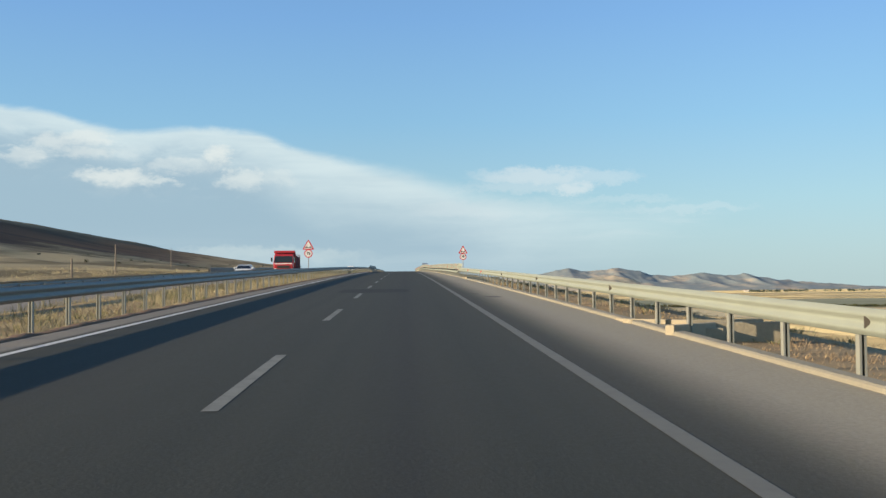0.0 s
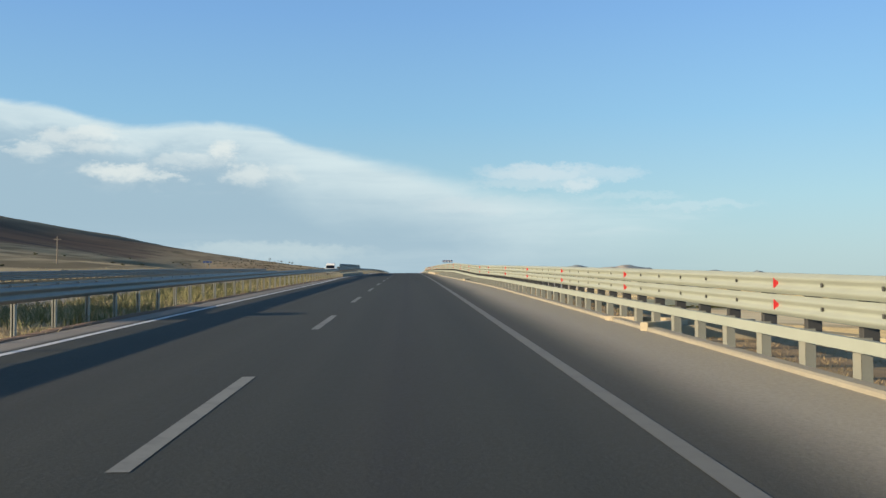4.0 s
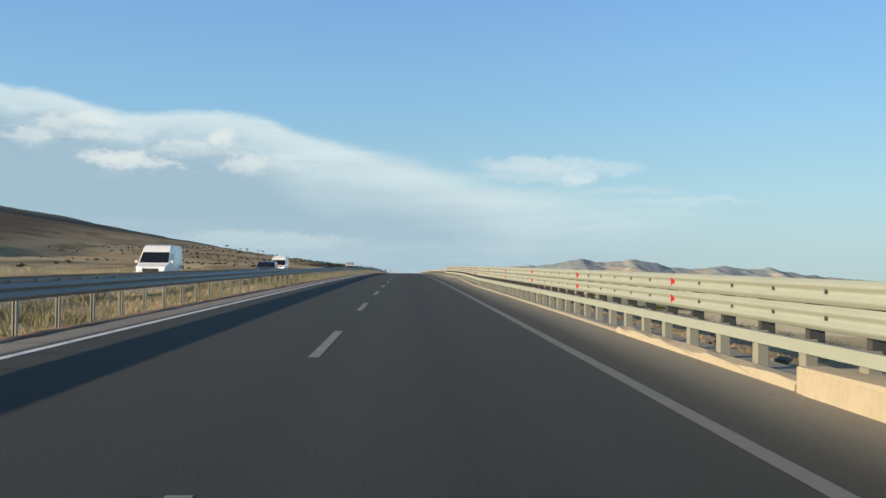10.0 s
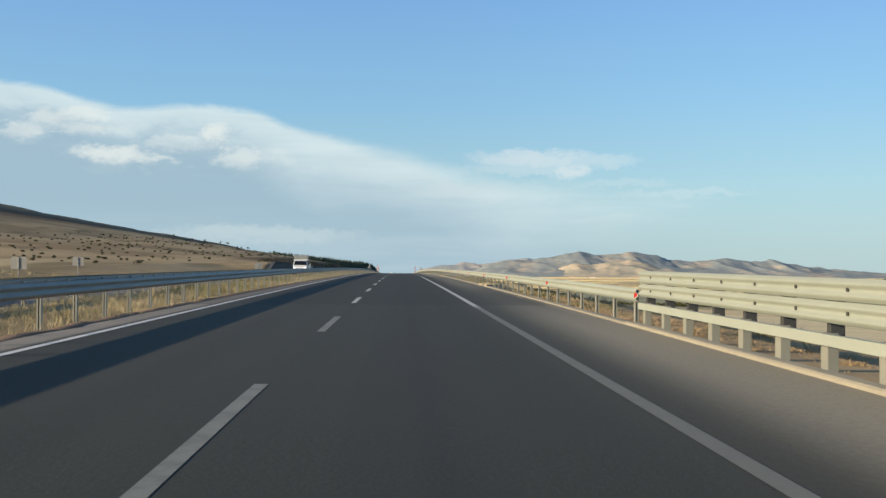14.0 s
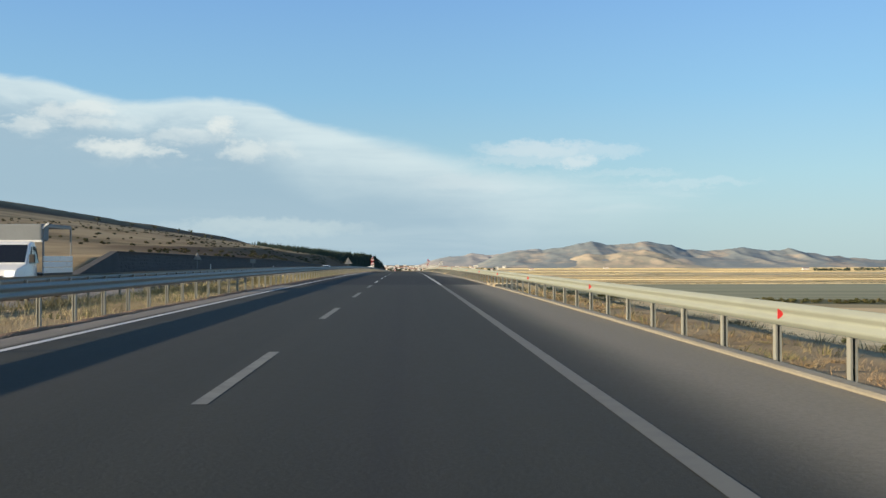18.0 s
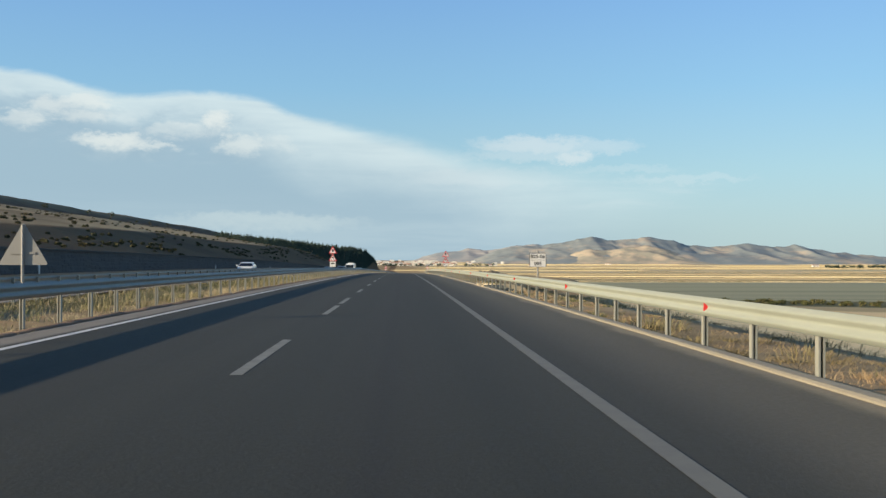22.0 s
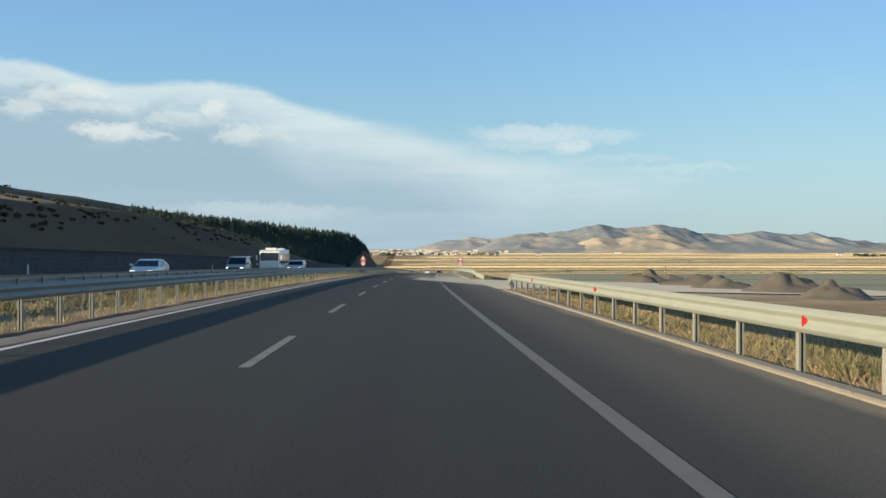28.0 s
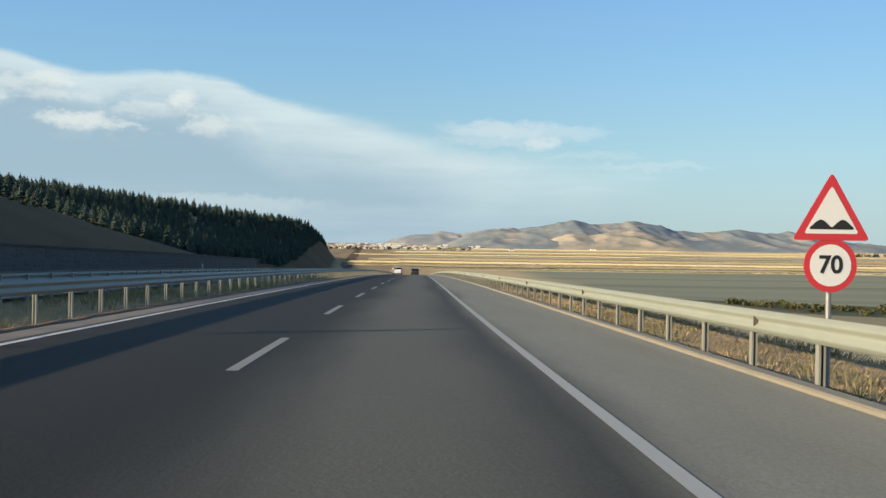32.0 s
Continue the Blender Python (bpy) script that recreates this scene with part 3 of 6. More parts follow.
LIP_H = [0.0, 1.6, 3.6, 4.9, 6.0, 6.6, 7.1, 7.9, 8.0, 7.7, 6.6, 4.8, 3.0]


def sm(t):
    t = np.clip(t, 0, 1)
    return t * t * (3 - 2 * t)


def ground_z(x, y):
    px, _, _ = plan(y)
    zr = road_z(y)
    r = x - px
    # right: verge, embankment, plain
    e = np.maximum(r - 2.75, 0)
    lot = sm((y - 700) / 55) * sm((855 - y) / 32)
    away = 1 - lot * sm((48 - e) / 25)
    drop = np.maximum(zr - PLAIN_Z, 0.3)
    steep = np.minimum(10.2, 0.34 * drop)
    bank = (0.05 * np.minimum(e, 3.6) + 0.5 * np.clip(e - 3.6, 0, 20)) * steep / 10.2
    far = (drop - steep) * (1 - np.exp(-(np.maximum(e - 23.6, 0) / 170.0) ** 1.25))
    right = zr - 0.16 - (bank + far) * away - 0.02 * np.minimum(e, 50) * lot + 0.13 * sm((y - 780) / 6) * sm((822 - y) / 6) * sm((34 - e) / 10)
    # left: shoulder of the other road, fields, ridge
    e = np.maximum(-24.2 - r, 0)
    ridge = np.interp(y, RIDGE_Y, RIDGE_Z)
    base = zr + opp(y) - 0.1 + (ridge * 0.16) * sm((e - 5) / 120)
    left_a = base + (ridge - base) * sm((-x - 95) / 245) - 0.06 * np.maximum(-x - 340, 0)
    crest_x = np.interp(y, [900, 1050, 1380], [-95, -95, -23])
    hz = np.interp(y, HILL_Y, HILL_Z)
    foot = zr + opp(y) - 0.12 + 2.1 * sm((e - 1.3) / 0.5) * sm((y - 539) / 12) * sm((1003 - y) / 30)
    span = np.maximum(-24.2 + px - crest_x, 14.0)
    rise = foot + (hz - foot) * np.clip((e - 12) / np.maximum(span - 12, 10), 0, 1) ** 0.9
    lip = np.maximum(zr + np.interp(y, LIP_Y, LIP_H), foot)
    knoll = foot + (lip - foot) * np.clip((e - 2.2) / 12.5, 0, 1) + np.maximum(hz - lip, 0) * np.clip((e - 14.7) / np.maximum(span - 14.7, 12), 0, 1)
    k = sm((1030 - y) / 40)
    near = knoll * k + rise * (1 - k)
    w = sm((y - 390) / 120)
    left = left_a * (1 - w) + np.where(x < crest_x, np.maximum(np.minimum(hz + 0.148 * np.clip(crest_x - x, 0, 10 + 220 * sm((1050 - y) / 120)) * sm((1240 - y) / 120), np.maximum(ridge, hz)), left_a), near) * w
    left = np.where((y > 1050) & (x >= crest_x), np.minimum(left, np.maximum(near, -30)), left)
    left = np.where(y > 1440, PLAIN_Z + (left - PLAIN_Z) * (1 - sm((y - 1440) / 120) * sm((x + 190) / 150)), left)
    mid = zr - 0.14 + np.where(r < -8.0, 0.12 * np.sin(np.clip((-8.0 - r) / 5.4, 0, 1) * math.pi), 0) + opp(y) * sm((-12.4 - r) / 1.2)
    z = np.where(r > 2.75, right, np.where(r < -24.2, left, mid))
    z = np.where(y > 2500, np.minimum(z, PLAIN_Z + (z - PLAIN_Z) * np.clip((3200 - y) / 700, 0, 1)), z)
    return z


def axis(parts):
    out = []
    for a, b, st in parts:
        out += list(np.arange(a, b, st))
    return np.array(out + [parts[-1][1]])


gx = axis([(-2600, -600, 100), (-600, -120, 20), (-120, -46, 5), (-46, -24, 1), (-24, -7, 1.0), (-7, 2, 3), (2, 28, 1.0), (28, 60, 4), (60, 240, 15), (240, 800, 50), (800, 3800, 200)])
gy = axis([(-250, 1500, 6), (1500, 2200, 25), (2200, 5300, 80)])
X, Y = np.meshgrid(gx, gy)
Z = ground_z(X, Y)


def bumps(a, b):
    return noise.noise((a * 0.011, b * 0.011, 0.0)) * 1.4 + noise.noise((a * 0.06, b * 0.06, 3.0)) * 0.5


def gz(x, y):
    """Height of the ground sheet."""
    w = sm((-x - 30) / 40) + 0.25 * sm((x - 12) / 60) * (y < 3000)
    return float(ground_z(np.float64(x), np.float64(y)) + bumps(x, y) * w)


rough = np.array([[bumps(a, b) for a in gx] for b in gy])
Z = Z + rough * (sm((-X - 30) / 40) + 0.25 * sm((X - 12) / 60) * (Y < 3000))
nx, ny = len(gx), len(gy)
vv = np.stack([X.ravel(), Y.ravel(), Z.ravel()], 1)
ii = (np.arange(ny - 1)[:, None] * nx + np.arange(nx - 1)[None, :]).ravel()
ff = np.stack([ii, ii + 1, ii + 1 + nx, ii + nx], 1)
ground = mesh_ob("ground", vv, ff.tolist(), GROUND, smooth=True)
tagged(ground, "dry grass verges, bare brown hillside and straw fields", "ground", kind="structure")

# ---- carriageways ----
ROAD_END = 1500.0
road = strip("road", ASPHALT, -120, ROAD_END, [(-8.0, -0.01), (-7.0, 0.0), (-3.5, 0.0), (0.0, 0.0), (2.42, -0.02)], 4.0)
tagged(road, "grey asphalt carriageway with worn tracks and dusty shoulder", "road", kind="structure")
LIFT = 0.004


def flat_strip(name, s0, s1, x0, x1, mat, parent=None, lift=LIFT, step=4.0):
    return strip(name, mat, s0, s1, [(x0, lift), (x1, lift)], step, parent)


edge_r = flat_strip("edge_line", -120, 793, -0.08, 0.08, PAINT)
tagged(edge_r, "worn white solid line along the hard shoulder", "road marking", kind="structure")
edge_r2 = flat_strip("edge_line", 821, ROAD_END, 0.005, 0.135, PAINT)
tagged(edge_r2, "dusty white solid line along the hard shoulder", "road marking", kind="structure")
edge_l = strip("edge_line", WHITE_PAINT, -120, ROAD_END, [(-7.21, LIFT), (-7.07, LIFT)], 4.0, side=lambda s: np.interp(s, [165, 192, 212, 240], [0.0, -0.5, -0.4, 0.0]))
tagged(edge_l, "white solid line along the median side", "road marking", kind="structure")
mids = [10.85 + 12.306 * k for k in range(-6, 49)] + [607.6] + [606.5 + 12.306 * k for k in range(1, 60)]
mids[48], mids[50] = mids[48] - 1.0, mids[50] - 0.6      # repainted a little short of their places
mids.pop(24)      # paved over on the bridge
for i, mid in enumerate(mids):
    d = flat_strip("lane_dash", mid - 2.6, mid + 2.25, -3.51, -3.37, PAINT, step=2.3)
    tagged(d, "worn white lane dash painted on asphalt", "road marking", "lane dashes", "structure")
for k in range(8):
    d = flat_strip("edge_dash", 794.2 + 3.4 * k, 796.1 + 3.4 * k, -0.065, 0.065, PAINT, step=2)
    tagged(d, "dusty white edge dash at the side track", "road marking", "edge dashes", "structure")

opposite = strip("opposite_road", ASPHALT, -120, ROAD_END, [(-24.0, -0.06), (-21.4, -0.01), (-14.3, 0.0), (-13.6, -0.02)], 6.0, lift=opp)
tagged(opposite, "grey asphalt carriageway beyond the grassy median", "road", kind="structure")
for x in (-21.4, -14.4):
    l = strip("edge_line", PAINT, -120, ROAD_END, [(x - 0.07, 0.004), (x + 0.07, 0.006)], 6.0, lift=opp)
    tagged(l, "white solid edge line on the opposite carriageway", "road marking", kind="structure")
for k in range(110):
    d = strip("lane_dash", PAINT, -60 + 12.3 * k, -55.4 + 12.3 * k, [(-17.97, 0.005), (-17.83, 0.005)], 4.6, lift=opp)
    tagged(d, "white lane dash on the opposite carriageway", "road marking", "far lane dashes", "structure")

# ---- guard rails ----
W = [(0.0, 0.31), (-0.012, 0.30), (-0.03, 0.285), (-0.075, 0.255), (-0.083, 0.235), (-0.075, 0.215), (-0.012, 0.18), (0.0, 0.155),
     (-0.012, 0.13), (-0.075, 0.095), (-0.083, 0.075), (-0.075, 0.055), (-0.03, 0.025), (-0.012, 0.01), (0.0, 0.0)]


def beam_profile(x, base, side, scale=1.0):
    front = [(x + side * px * 0.62, base + h * scale) for px, h in W]
    back = [(x + side * (px * 0.62 + 0.006), base + h * scale) for px, h in reversed(W)]
    return front + back


def channel_post(h, w=0.10, d=0.06, mat=None):
    b = box_bm(-d / 2, -w / 2, -0.5, -d / 2 + 0.006, w / 2, h)
    box_bm(-d / 2, -w / 2, -0.5, d / 2, -w / 2 + 0.006, h, 0, b)
    box_bm(-d / 2, w / 2 - 0.006, -0.5, d / 2, w / 2, h, 0, b)
    me = bpy.data.meshes.new("post")
    b.to_mesh(me)
    b.free()
    me.materials.append(mat or POST)
    return me


def open_post(h, w=0.09, d=0.075):
    """A channel that opens against the traffic, with short lips."""
    b = box_bm(-d / 2, w / 2 - 0.006, -0.6, d / 2, w / 2, h)
    for k in (-1, 1):
        box_bm(k * (d / 2 - 0.003) - 0.003, -w / 2, -0.6, k * (d / 2 - 0.003) + 0.003, w / 2, h, 0, b)
        box_bm(k * (d / 2 - 0.012) - 0.012, -w / 2 - 0.004, -0.6, k * (d / 2 - 0.012) + 0.012, -w / 2, h, 0, b)
    me = bpy.data.meshes.new("post")
    b.to_mesh(me)
    b.free()
    me.materials.append(POST)
    return me


POST_LOW, POST_MID, POST_TALL, POST_FAT = open_post(0.68), open_post(0.74), channel_post(1.28, 0.12, 0.1), channel_post(0.46, 0.2, 0.12, plain("barrier_post", (0.25, 0.25, 0.21, 1), 0.55, 0.1, 0.2, 4.0))
# spacer steel with the shade under the beams put into its colour
DARK_STEEL = plain("shaded_spacer_steel", (0.06, 0.06, 0.058, 1), 0.6, 0.2, 0.2)
SPACER = bpy.data.meshes.new("spacer")
sp = box_bm(-0.05, -0.055, 0.40, 0.12, 0.055, 0.95, 0.01)
sp.to_mesh(SPACER)
sp.free()
SPACER.materials.append(DARK_STEEL)


def half_disc(r=0.06):
    b = bmesh.new()
    n = 10
    arc = [(0.0, -r)] + [(1.1 * r * math.cos(-math.pi / 2 + math.pi * i / n), r * math.sin(-math.pi / 2 + math.pi * i / n)) for i in range(1, n)] + [(0.0, r)]
    front = [b.verts.new((x, 0.0, z)) for x, z in arc]
    back = [b.verts.new((x, 0.012, z)) for x, z in arc]
    b.faces.new(front)
    b.faces.new(list(reversed(back)))
    for i in range(len(arc)):
        j = (i + 1) % len(arc)
        b.faces.new((front[i], back[i], back[j], front[j]))
    bmesh.ops.recalc_face_normals(b, faces=b.faces[:])
    me = bpy.data.meshes.new("reflector")
    b.to_mesh(me)
    b.free()
    me.materials.append(RED)
    return me


REFLECTOR = half_disc()
OLD_REFLECTOR = REFLECTOR.copy()
OLD_REFLECTOR.materials[0] = FADED


def child(name, me, s, x, h, parent, turn=0.0):
    o = new(name, me)
    o.parent = parent
    o.matrix_basis = road_pose(s, x + (float(shift(s)) if x > 0 else 0), h, turn)
    return o


def plain_rail(s0, s1, x, side, top, post_me, label, group, refl=True, lift=None):
    run = empty("guard_rail", Matrix(), label, "guard rail", group)
    strip("beam", RAIL if x > 0 else SHADED_RAIL, s0, s1, beam_profile(x, top - 0.28, side, 0.9), 2.0, run, True, False, True, lift, shift if x > 0 else None)
    gap, first = (12.35 / 6, 838.6 if s0 > 800 else 627.3) if refl else (2.0, s0)
    s = first + 0.35 + gap * math.ceil((s0 - first) / gap)
    while s < s1:
        child("post", post_me, s, x + side * 0.06, -0.02 + (float(lift(s)) if lift else 0), run)
        s += gap
    s = first + 12.35 * math.ceil((s0 - first) / 12.35)
    while refl and s < s1:
        child("reflector", REFLECTOR if 50 < s < 800 else OLD_REFLECTOR, s, x - side * 0.062, top - 0.14, run, 0 if side > 0 else 180)
        s += 12.35
    return run


def barrier_rise(s):
    """The barrier stands higher on the raised bridge approach."""
    return np.interp(s, [163, 186, 200, 215, 245, 300], [0.0, 0.19, 0.16, 0.12, 0.04, 0.0])


def tall_rail(s0, s1, x, side, label, group, top=1.06, refl=True, bh=0.26, mark=2):
    """Bridge barrier: two stacked waves above, a box rail below in front of stout posts."""
    rise = barrier_rise if x > 0 else None
    run = empty("bridge_barrier", Matrix(), label, "guard rail", group)
    for base in (top - bh, top - 2 * bh):
        strip("upper_beam", RAIL if x > 0 else SHADED_RAIL, s0, s1, beam_profile(x, base, side, bh / 0.32), 2.0, run, True, False, True, rise, shift if x > 0 else None)
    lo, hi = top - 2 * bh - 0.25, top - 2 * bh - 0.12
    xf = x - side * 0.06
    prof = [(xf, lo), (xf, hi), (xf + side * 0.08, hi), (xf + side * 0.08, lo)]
    strip("lower_rail", RAIL if x > 0 else SHADED_RAIL, s0, s1, prof, 2.0, run, False, False, True, rise, shift if x > 0 else None)
    heads, hf = [], []
    s = s0 + 1.0
    while s < s1 - 0.2:
        for h in (top - bh * 0.5, top - bh * 1.5):
            q = [P(s + a * 0.022, x - side * 0.012 + (float(shift(s)) if x > 0 else 0) - side * c * 0.012, h + b * 0.022 + (float(rise(s)) if rise else 0.0)) for c in (0, 1) for a, b in ((-1, -1), (1, -1), (1, 1), (-1, 1))]
            n = len(heads)
            heads += q
            hf += [tuple(n + i for i in f) for f in ((0, 1, 2, 3), (4, 5, 6, 7), (0, 1, 5, 4), (1, 2, 6, 5), (2, 3, 7, 6), (3, 0, 4, 7))]
        s += 1.42
    tagged(mesh_ob("bolt_heads", heads, hf, DARK_STEEL, run), kind="stuff")
    s, k = s0 + 0.3, 0
    while s < s1:
        up = float(rise(s)) if rise else 0.0
        child("post", POST_FAT, s, x + side * 0.10, top - 2 * bh - 0.58 + up, run, 0 if side > 0 else 180)
        child("spacer", SPACER, s, x + side * 0.14, top - 2 * bh - 0.58 + up, run, 0 if side > 0 else 180)
        if refl and k % 6 == mark and not 234 < s < 239.5 and s < 372:
            for h in (top - 0.13, top - 0.39):
                child("reflector", REFLECTOR, s + 0.6, x - side * 0.062, h + up, run, 0 if side > 0 else 180)
        s += 1.42
        k += 1
    return run


RX, LX = 2.72, -8.45


def opp_rail(s):
    return opp(s) * 0.4


cuts = [-110, -10, 85]
for a, b in zip(cuts, cuts[1:]):
    plain_rail(a, b, RX, 1, 0.70, POST_LOW, "galvanised wave-beam guard rail along the dusty shoulder", "shoulder guard rails")
cuts = [85, 160, 240, 310, 380]
for a, b in zip(cuts, cuts[1:]):
    tall_rail(a, b, RX, 1, "pale tall double-wave bridge barrier with lower box rail", "shoulder bridge barriers", mark={85: 1, 160: 0}.get(a, 2))
cuts = [380.2, 460, 540, 620, 700, 783.5]
for a, b in zip(cuts, cuts[1:]):
    plain_rail(a, b, RX, 1, 0.70, POST_LOW, "galvanised wave-beam guard rail along the dusty shoulder", "shoulder guard rails")
cuts = [817, 900, 1000, 1100, 1200]
for a, b in zip(cuts, cuts[1:]):
    plain_rail(a, b, RX, 1, 0.70, POST_LOW, "galvanised wave-beam guard rail along the dusty shoulder", "shoulder guard rails")
cuts = [-110, -20, 70, 140, 199]
for a, b in zip(cuts, cuts[1:]):
    plain_rail(a, b, LX, -1, 0.81, POST_MID, "shaded galvanised guard rail on the grassy median", "median guard rails", False)
tall_rail(199.5, 238, LX, -1, "tall shaded bridge barrier on the median kerb", "median bridge barriers", 1.28, False, 0.33)
run = empty("barrier_ramp", Matrix(), "sloping end piece between tall barrier and low rail", "guard rail")
prof = beam_profile(0, 0, -1)
verts, faces = [], []
for i in range(7):
    for px_, hz_ in prof:
        verts.append(P(238 + i, LX + px_, 0.97 - 0.47 * sm(i / 6) + hz_))
k = len(prof)
for i in range(6):
    for j in range(k):
        a, b = i * k + j, i * k + (j + 1) % k
        faces.append((a, b, b + k, a + k))
mesh_ob("beam", verts, faces, SHADED_RAIL, run, True)
for s in (239.2, 241.2, 243.2):
    child("post", POST_MID, s, LX - 0.06, -0.02, run, 180)
plain_rail(238, 244, LX, -1, 0.81, POST_MID, "low guard rail beneath the barrier's sloping end", "median guard rails", False)
cuts = [-110, 0, 100, 190]
for a, b in zip(cuts, cuts[1:]):
    plain_rail(a, b, -13.25, 1, 0.82, POST_MID, "galvanised guard rail on the far side of the median", "far median guard rails", False, opp_rail)
cuts = [250, 350, 450, 550, 650, 750, 850, 950, 1100]
for a, b in zip(cuts, cuts[1:]):
    plain_rail(a, b, -13.25, 1, 0.82, POST_MID, "galvanised guard rail on the far side of the median", "far median guard rails", False, opp_rail)
cuts = [244.0, 340, 430, 520, 610, 700, 790, 880, 980, 1080, 1200]
for a, b in zip(cuts, cuts[1:]):
    plain_rail(a, b, LX, -1, 0.81, POST_MID, "shaded galvanised guard rail on the grassy median", "median guard rails", False)

run = empty("barrier_end", Matrix(), "flared end shoe of the pale bridge barrier", "guard rail", "barrier ends")
for base in (0.80, 0.54):
    prof = beam_profile(0, 0, 1, 0.26 / 0.32)
    k = len(prof)
    verts, faces = [], []
    for i in range(9):
        u = i / 8
        for px_, hz_ in prof:
            verts.append(P(85.0 - 0.75 * u, RX + px_ + 0.34 * u * u, base + hz_))
    for i in range(8):
        for j in range(k):
            a, b = i * k + j, i * k + (j + 1) % k
            faces.append((a, b, b + k, a + k))
    faces.append(tuple(8 * k + j for j in range(k)))
    mesh_ob("end_shoe", verts, faces, RAIL, run, True)
for a, b in ((118, 190), (190, 262)):
    tall_rail(a, b, -24.2, -1, "tall bridge barrier on the far edge of the opposite carriageway", "far bridge barriers", 0.85, False)

# ---- kerbs ----
for a, b, h in ((-110, 222, 0.045), (272, 380, 0.04), (380, 784, 0.024), (817, 1200, 0.035)):
    k = strip("kerb", CONCRETE, a, b, [(2.40, -0.1), (2.40, h - 0.02), (2.43, h), (2.60, h), (2.62, -0.1)], 4.0, None, False, True, True, None, shift)
    tagged(k, "low pale concrete kerb along the hard shoulder", "kerb", "kerbs", "structure")
k = strip("bridge_kerb", PALE_CONCRETE, 222, 263.4, [(2.34, -0.1), (2.36, 0.215), (2.40, 0.245), (3.9, 0.245), (3.92, -0.3)], 0.5, None, False, True, True, None, shift)
chip = random.Random(17)
for v in k.data.vertices:
    v.co.z += (chip.uniform(-0.05, 0.0) if chip.random() < 0.1 else chip.uniform(-0.006, 0.004)) if v.index % 5 in (1, 2) else 0.0
    v.co.x += chip.uniform(-0.006, 0.006) if v.index % 5 in (1, 2) else 0.0
tagged(k, "high cream concrete kerb across the bridge", "kerb", "kerbs", "structure")
end_block = empty("kerb_block", road_pose(261.3, 2.52 + float(shift(261.3))), "cream concrete block ending the bridge kerb", "concrete block")
bm = box_bm(-0.16, -2.3, -0.2, 0.16, 2.3, 0.27, 0.03)
part("block", bm, PALE_CONCRETE, end_block)
k = strip("kerb", PALE_CONCRETE, 263.7, 272, [(2.38, -0.1), (2.39, 0.06), (2.42, 0.09), (2.60, 0.09), (2.62, -0.1)], 0.6, None, False, True, True, None, shift)
for v in k.data.vertices:
    v.co.z += chip.uniform(-0.05, 0.01) if v.index % 5 in (1, 2) else 0.0
tagged(k, "chipped cream kerb beyond the bridge", "kerb", "kerbs", "structure")
k = strip("bridge_kerb", CONCRETE, 199.5, 243, [(-8.1, -0.1), (-8.12, 0.24), (-8.16, 0.27), (-9.2, 0.27), (-9.22, -0.3)], 2.0, None, False, True, True)
tagged(k, "high concrete kerb under the median barrier", "kerb", "kerbs", "structure")

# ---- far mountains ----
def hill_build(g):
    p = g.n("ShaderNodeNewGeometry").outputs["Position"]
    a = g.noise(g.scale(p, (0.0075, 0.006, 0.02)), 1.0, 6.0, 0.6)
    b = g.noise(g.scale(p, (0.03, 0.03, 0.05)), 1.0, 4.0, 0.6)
    # rock and scrub tones lifted and greyed to stand in for haze
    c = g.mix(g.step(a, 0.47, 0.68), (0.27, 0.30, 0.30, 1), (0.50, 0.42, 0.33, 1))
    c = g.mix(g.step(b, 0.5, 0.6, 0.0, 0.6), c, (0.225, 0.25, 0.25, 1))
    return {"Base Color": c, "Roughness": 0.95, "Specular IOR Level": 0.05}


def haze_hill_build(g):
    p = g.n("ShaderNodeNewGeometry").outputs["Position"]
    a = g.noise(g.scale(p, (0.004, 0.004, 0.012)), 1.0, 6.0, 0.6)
    # distance haze is painted into these pale blue-greys
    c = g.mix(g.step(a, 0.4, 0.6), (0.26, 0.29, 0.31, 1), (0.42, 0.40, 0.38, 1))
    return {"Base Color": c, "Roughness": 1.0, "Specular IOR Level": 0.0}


def dry_hill_build(g):
    p = g.n("ShaderNodeNewGeometry").outputs["Position"]
    a = g.noise(g.scale(p, (0.02, 0.02, 0.05)), 1.0, 6.0, 0.65)
    c = g.mix(g.step(a, 0.40, 0.58), (0.52, 0.43, 0.32, 1), (0.36, 0.335, 0.27, 1))
    return {"Base Color": c, "Roughness": 0.95, "Specular IOR Level": 0.05}


HILL = material("mountain", hill_build)
DRY_HILL = material("dry_foothill", dry_hill_build)
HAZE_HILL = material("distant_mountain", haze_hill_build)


def mountain(label, y, line, depth, mat, seed, base=-32.0):
    """A ridge across the view: line holds (x, z) of its crest."""
    xs, zs = [p[0] for p in line], [p[1] for p in line]
    x0, x1 = xs[0], xs[-1]
    nx, ny = max(60, int((x1 - x0) / 7)), 50
    vs, fs = [], []
    for j in range(ny + 1):
        v = j / ny * 2 - 1
        for i in range(nx + 1):
            x = x0 + (x1 - x0) * i / nx
            shift = noise.noise((x * 0.005, v * 1.2, seed)) * 60
            h = float(np.interp(x + shift * abs(v), xs, zs)) - base
            spur = 1 - abs(noise.noise((x * 0.008 + seed, v * 1.6, seed))) * 1.5 * min(1, abs(v) * 2.2)
            prof = max(0.0, 1 - abs(v)) ** 0.85
            z = base + h * prof * (0.72 + 0.28 * spur if abs(v) > 0.02 else 1) + (noise.ridged_multi_fractal(Vector((x * 0.011, v * 2.6, seed + 9)), 0.9, 2.1, 5, 1.0, 2.0) - 1.1) * 5.5 * prof
            vs.append((x, y + v * depth, z))
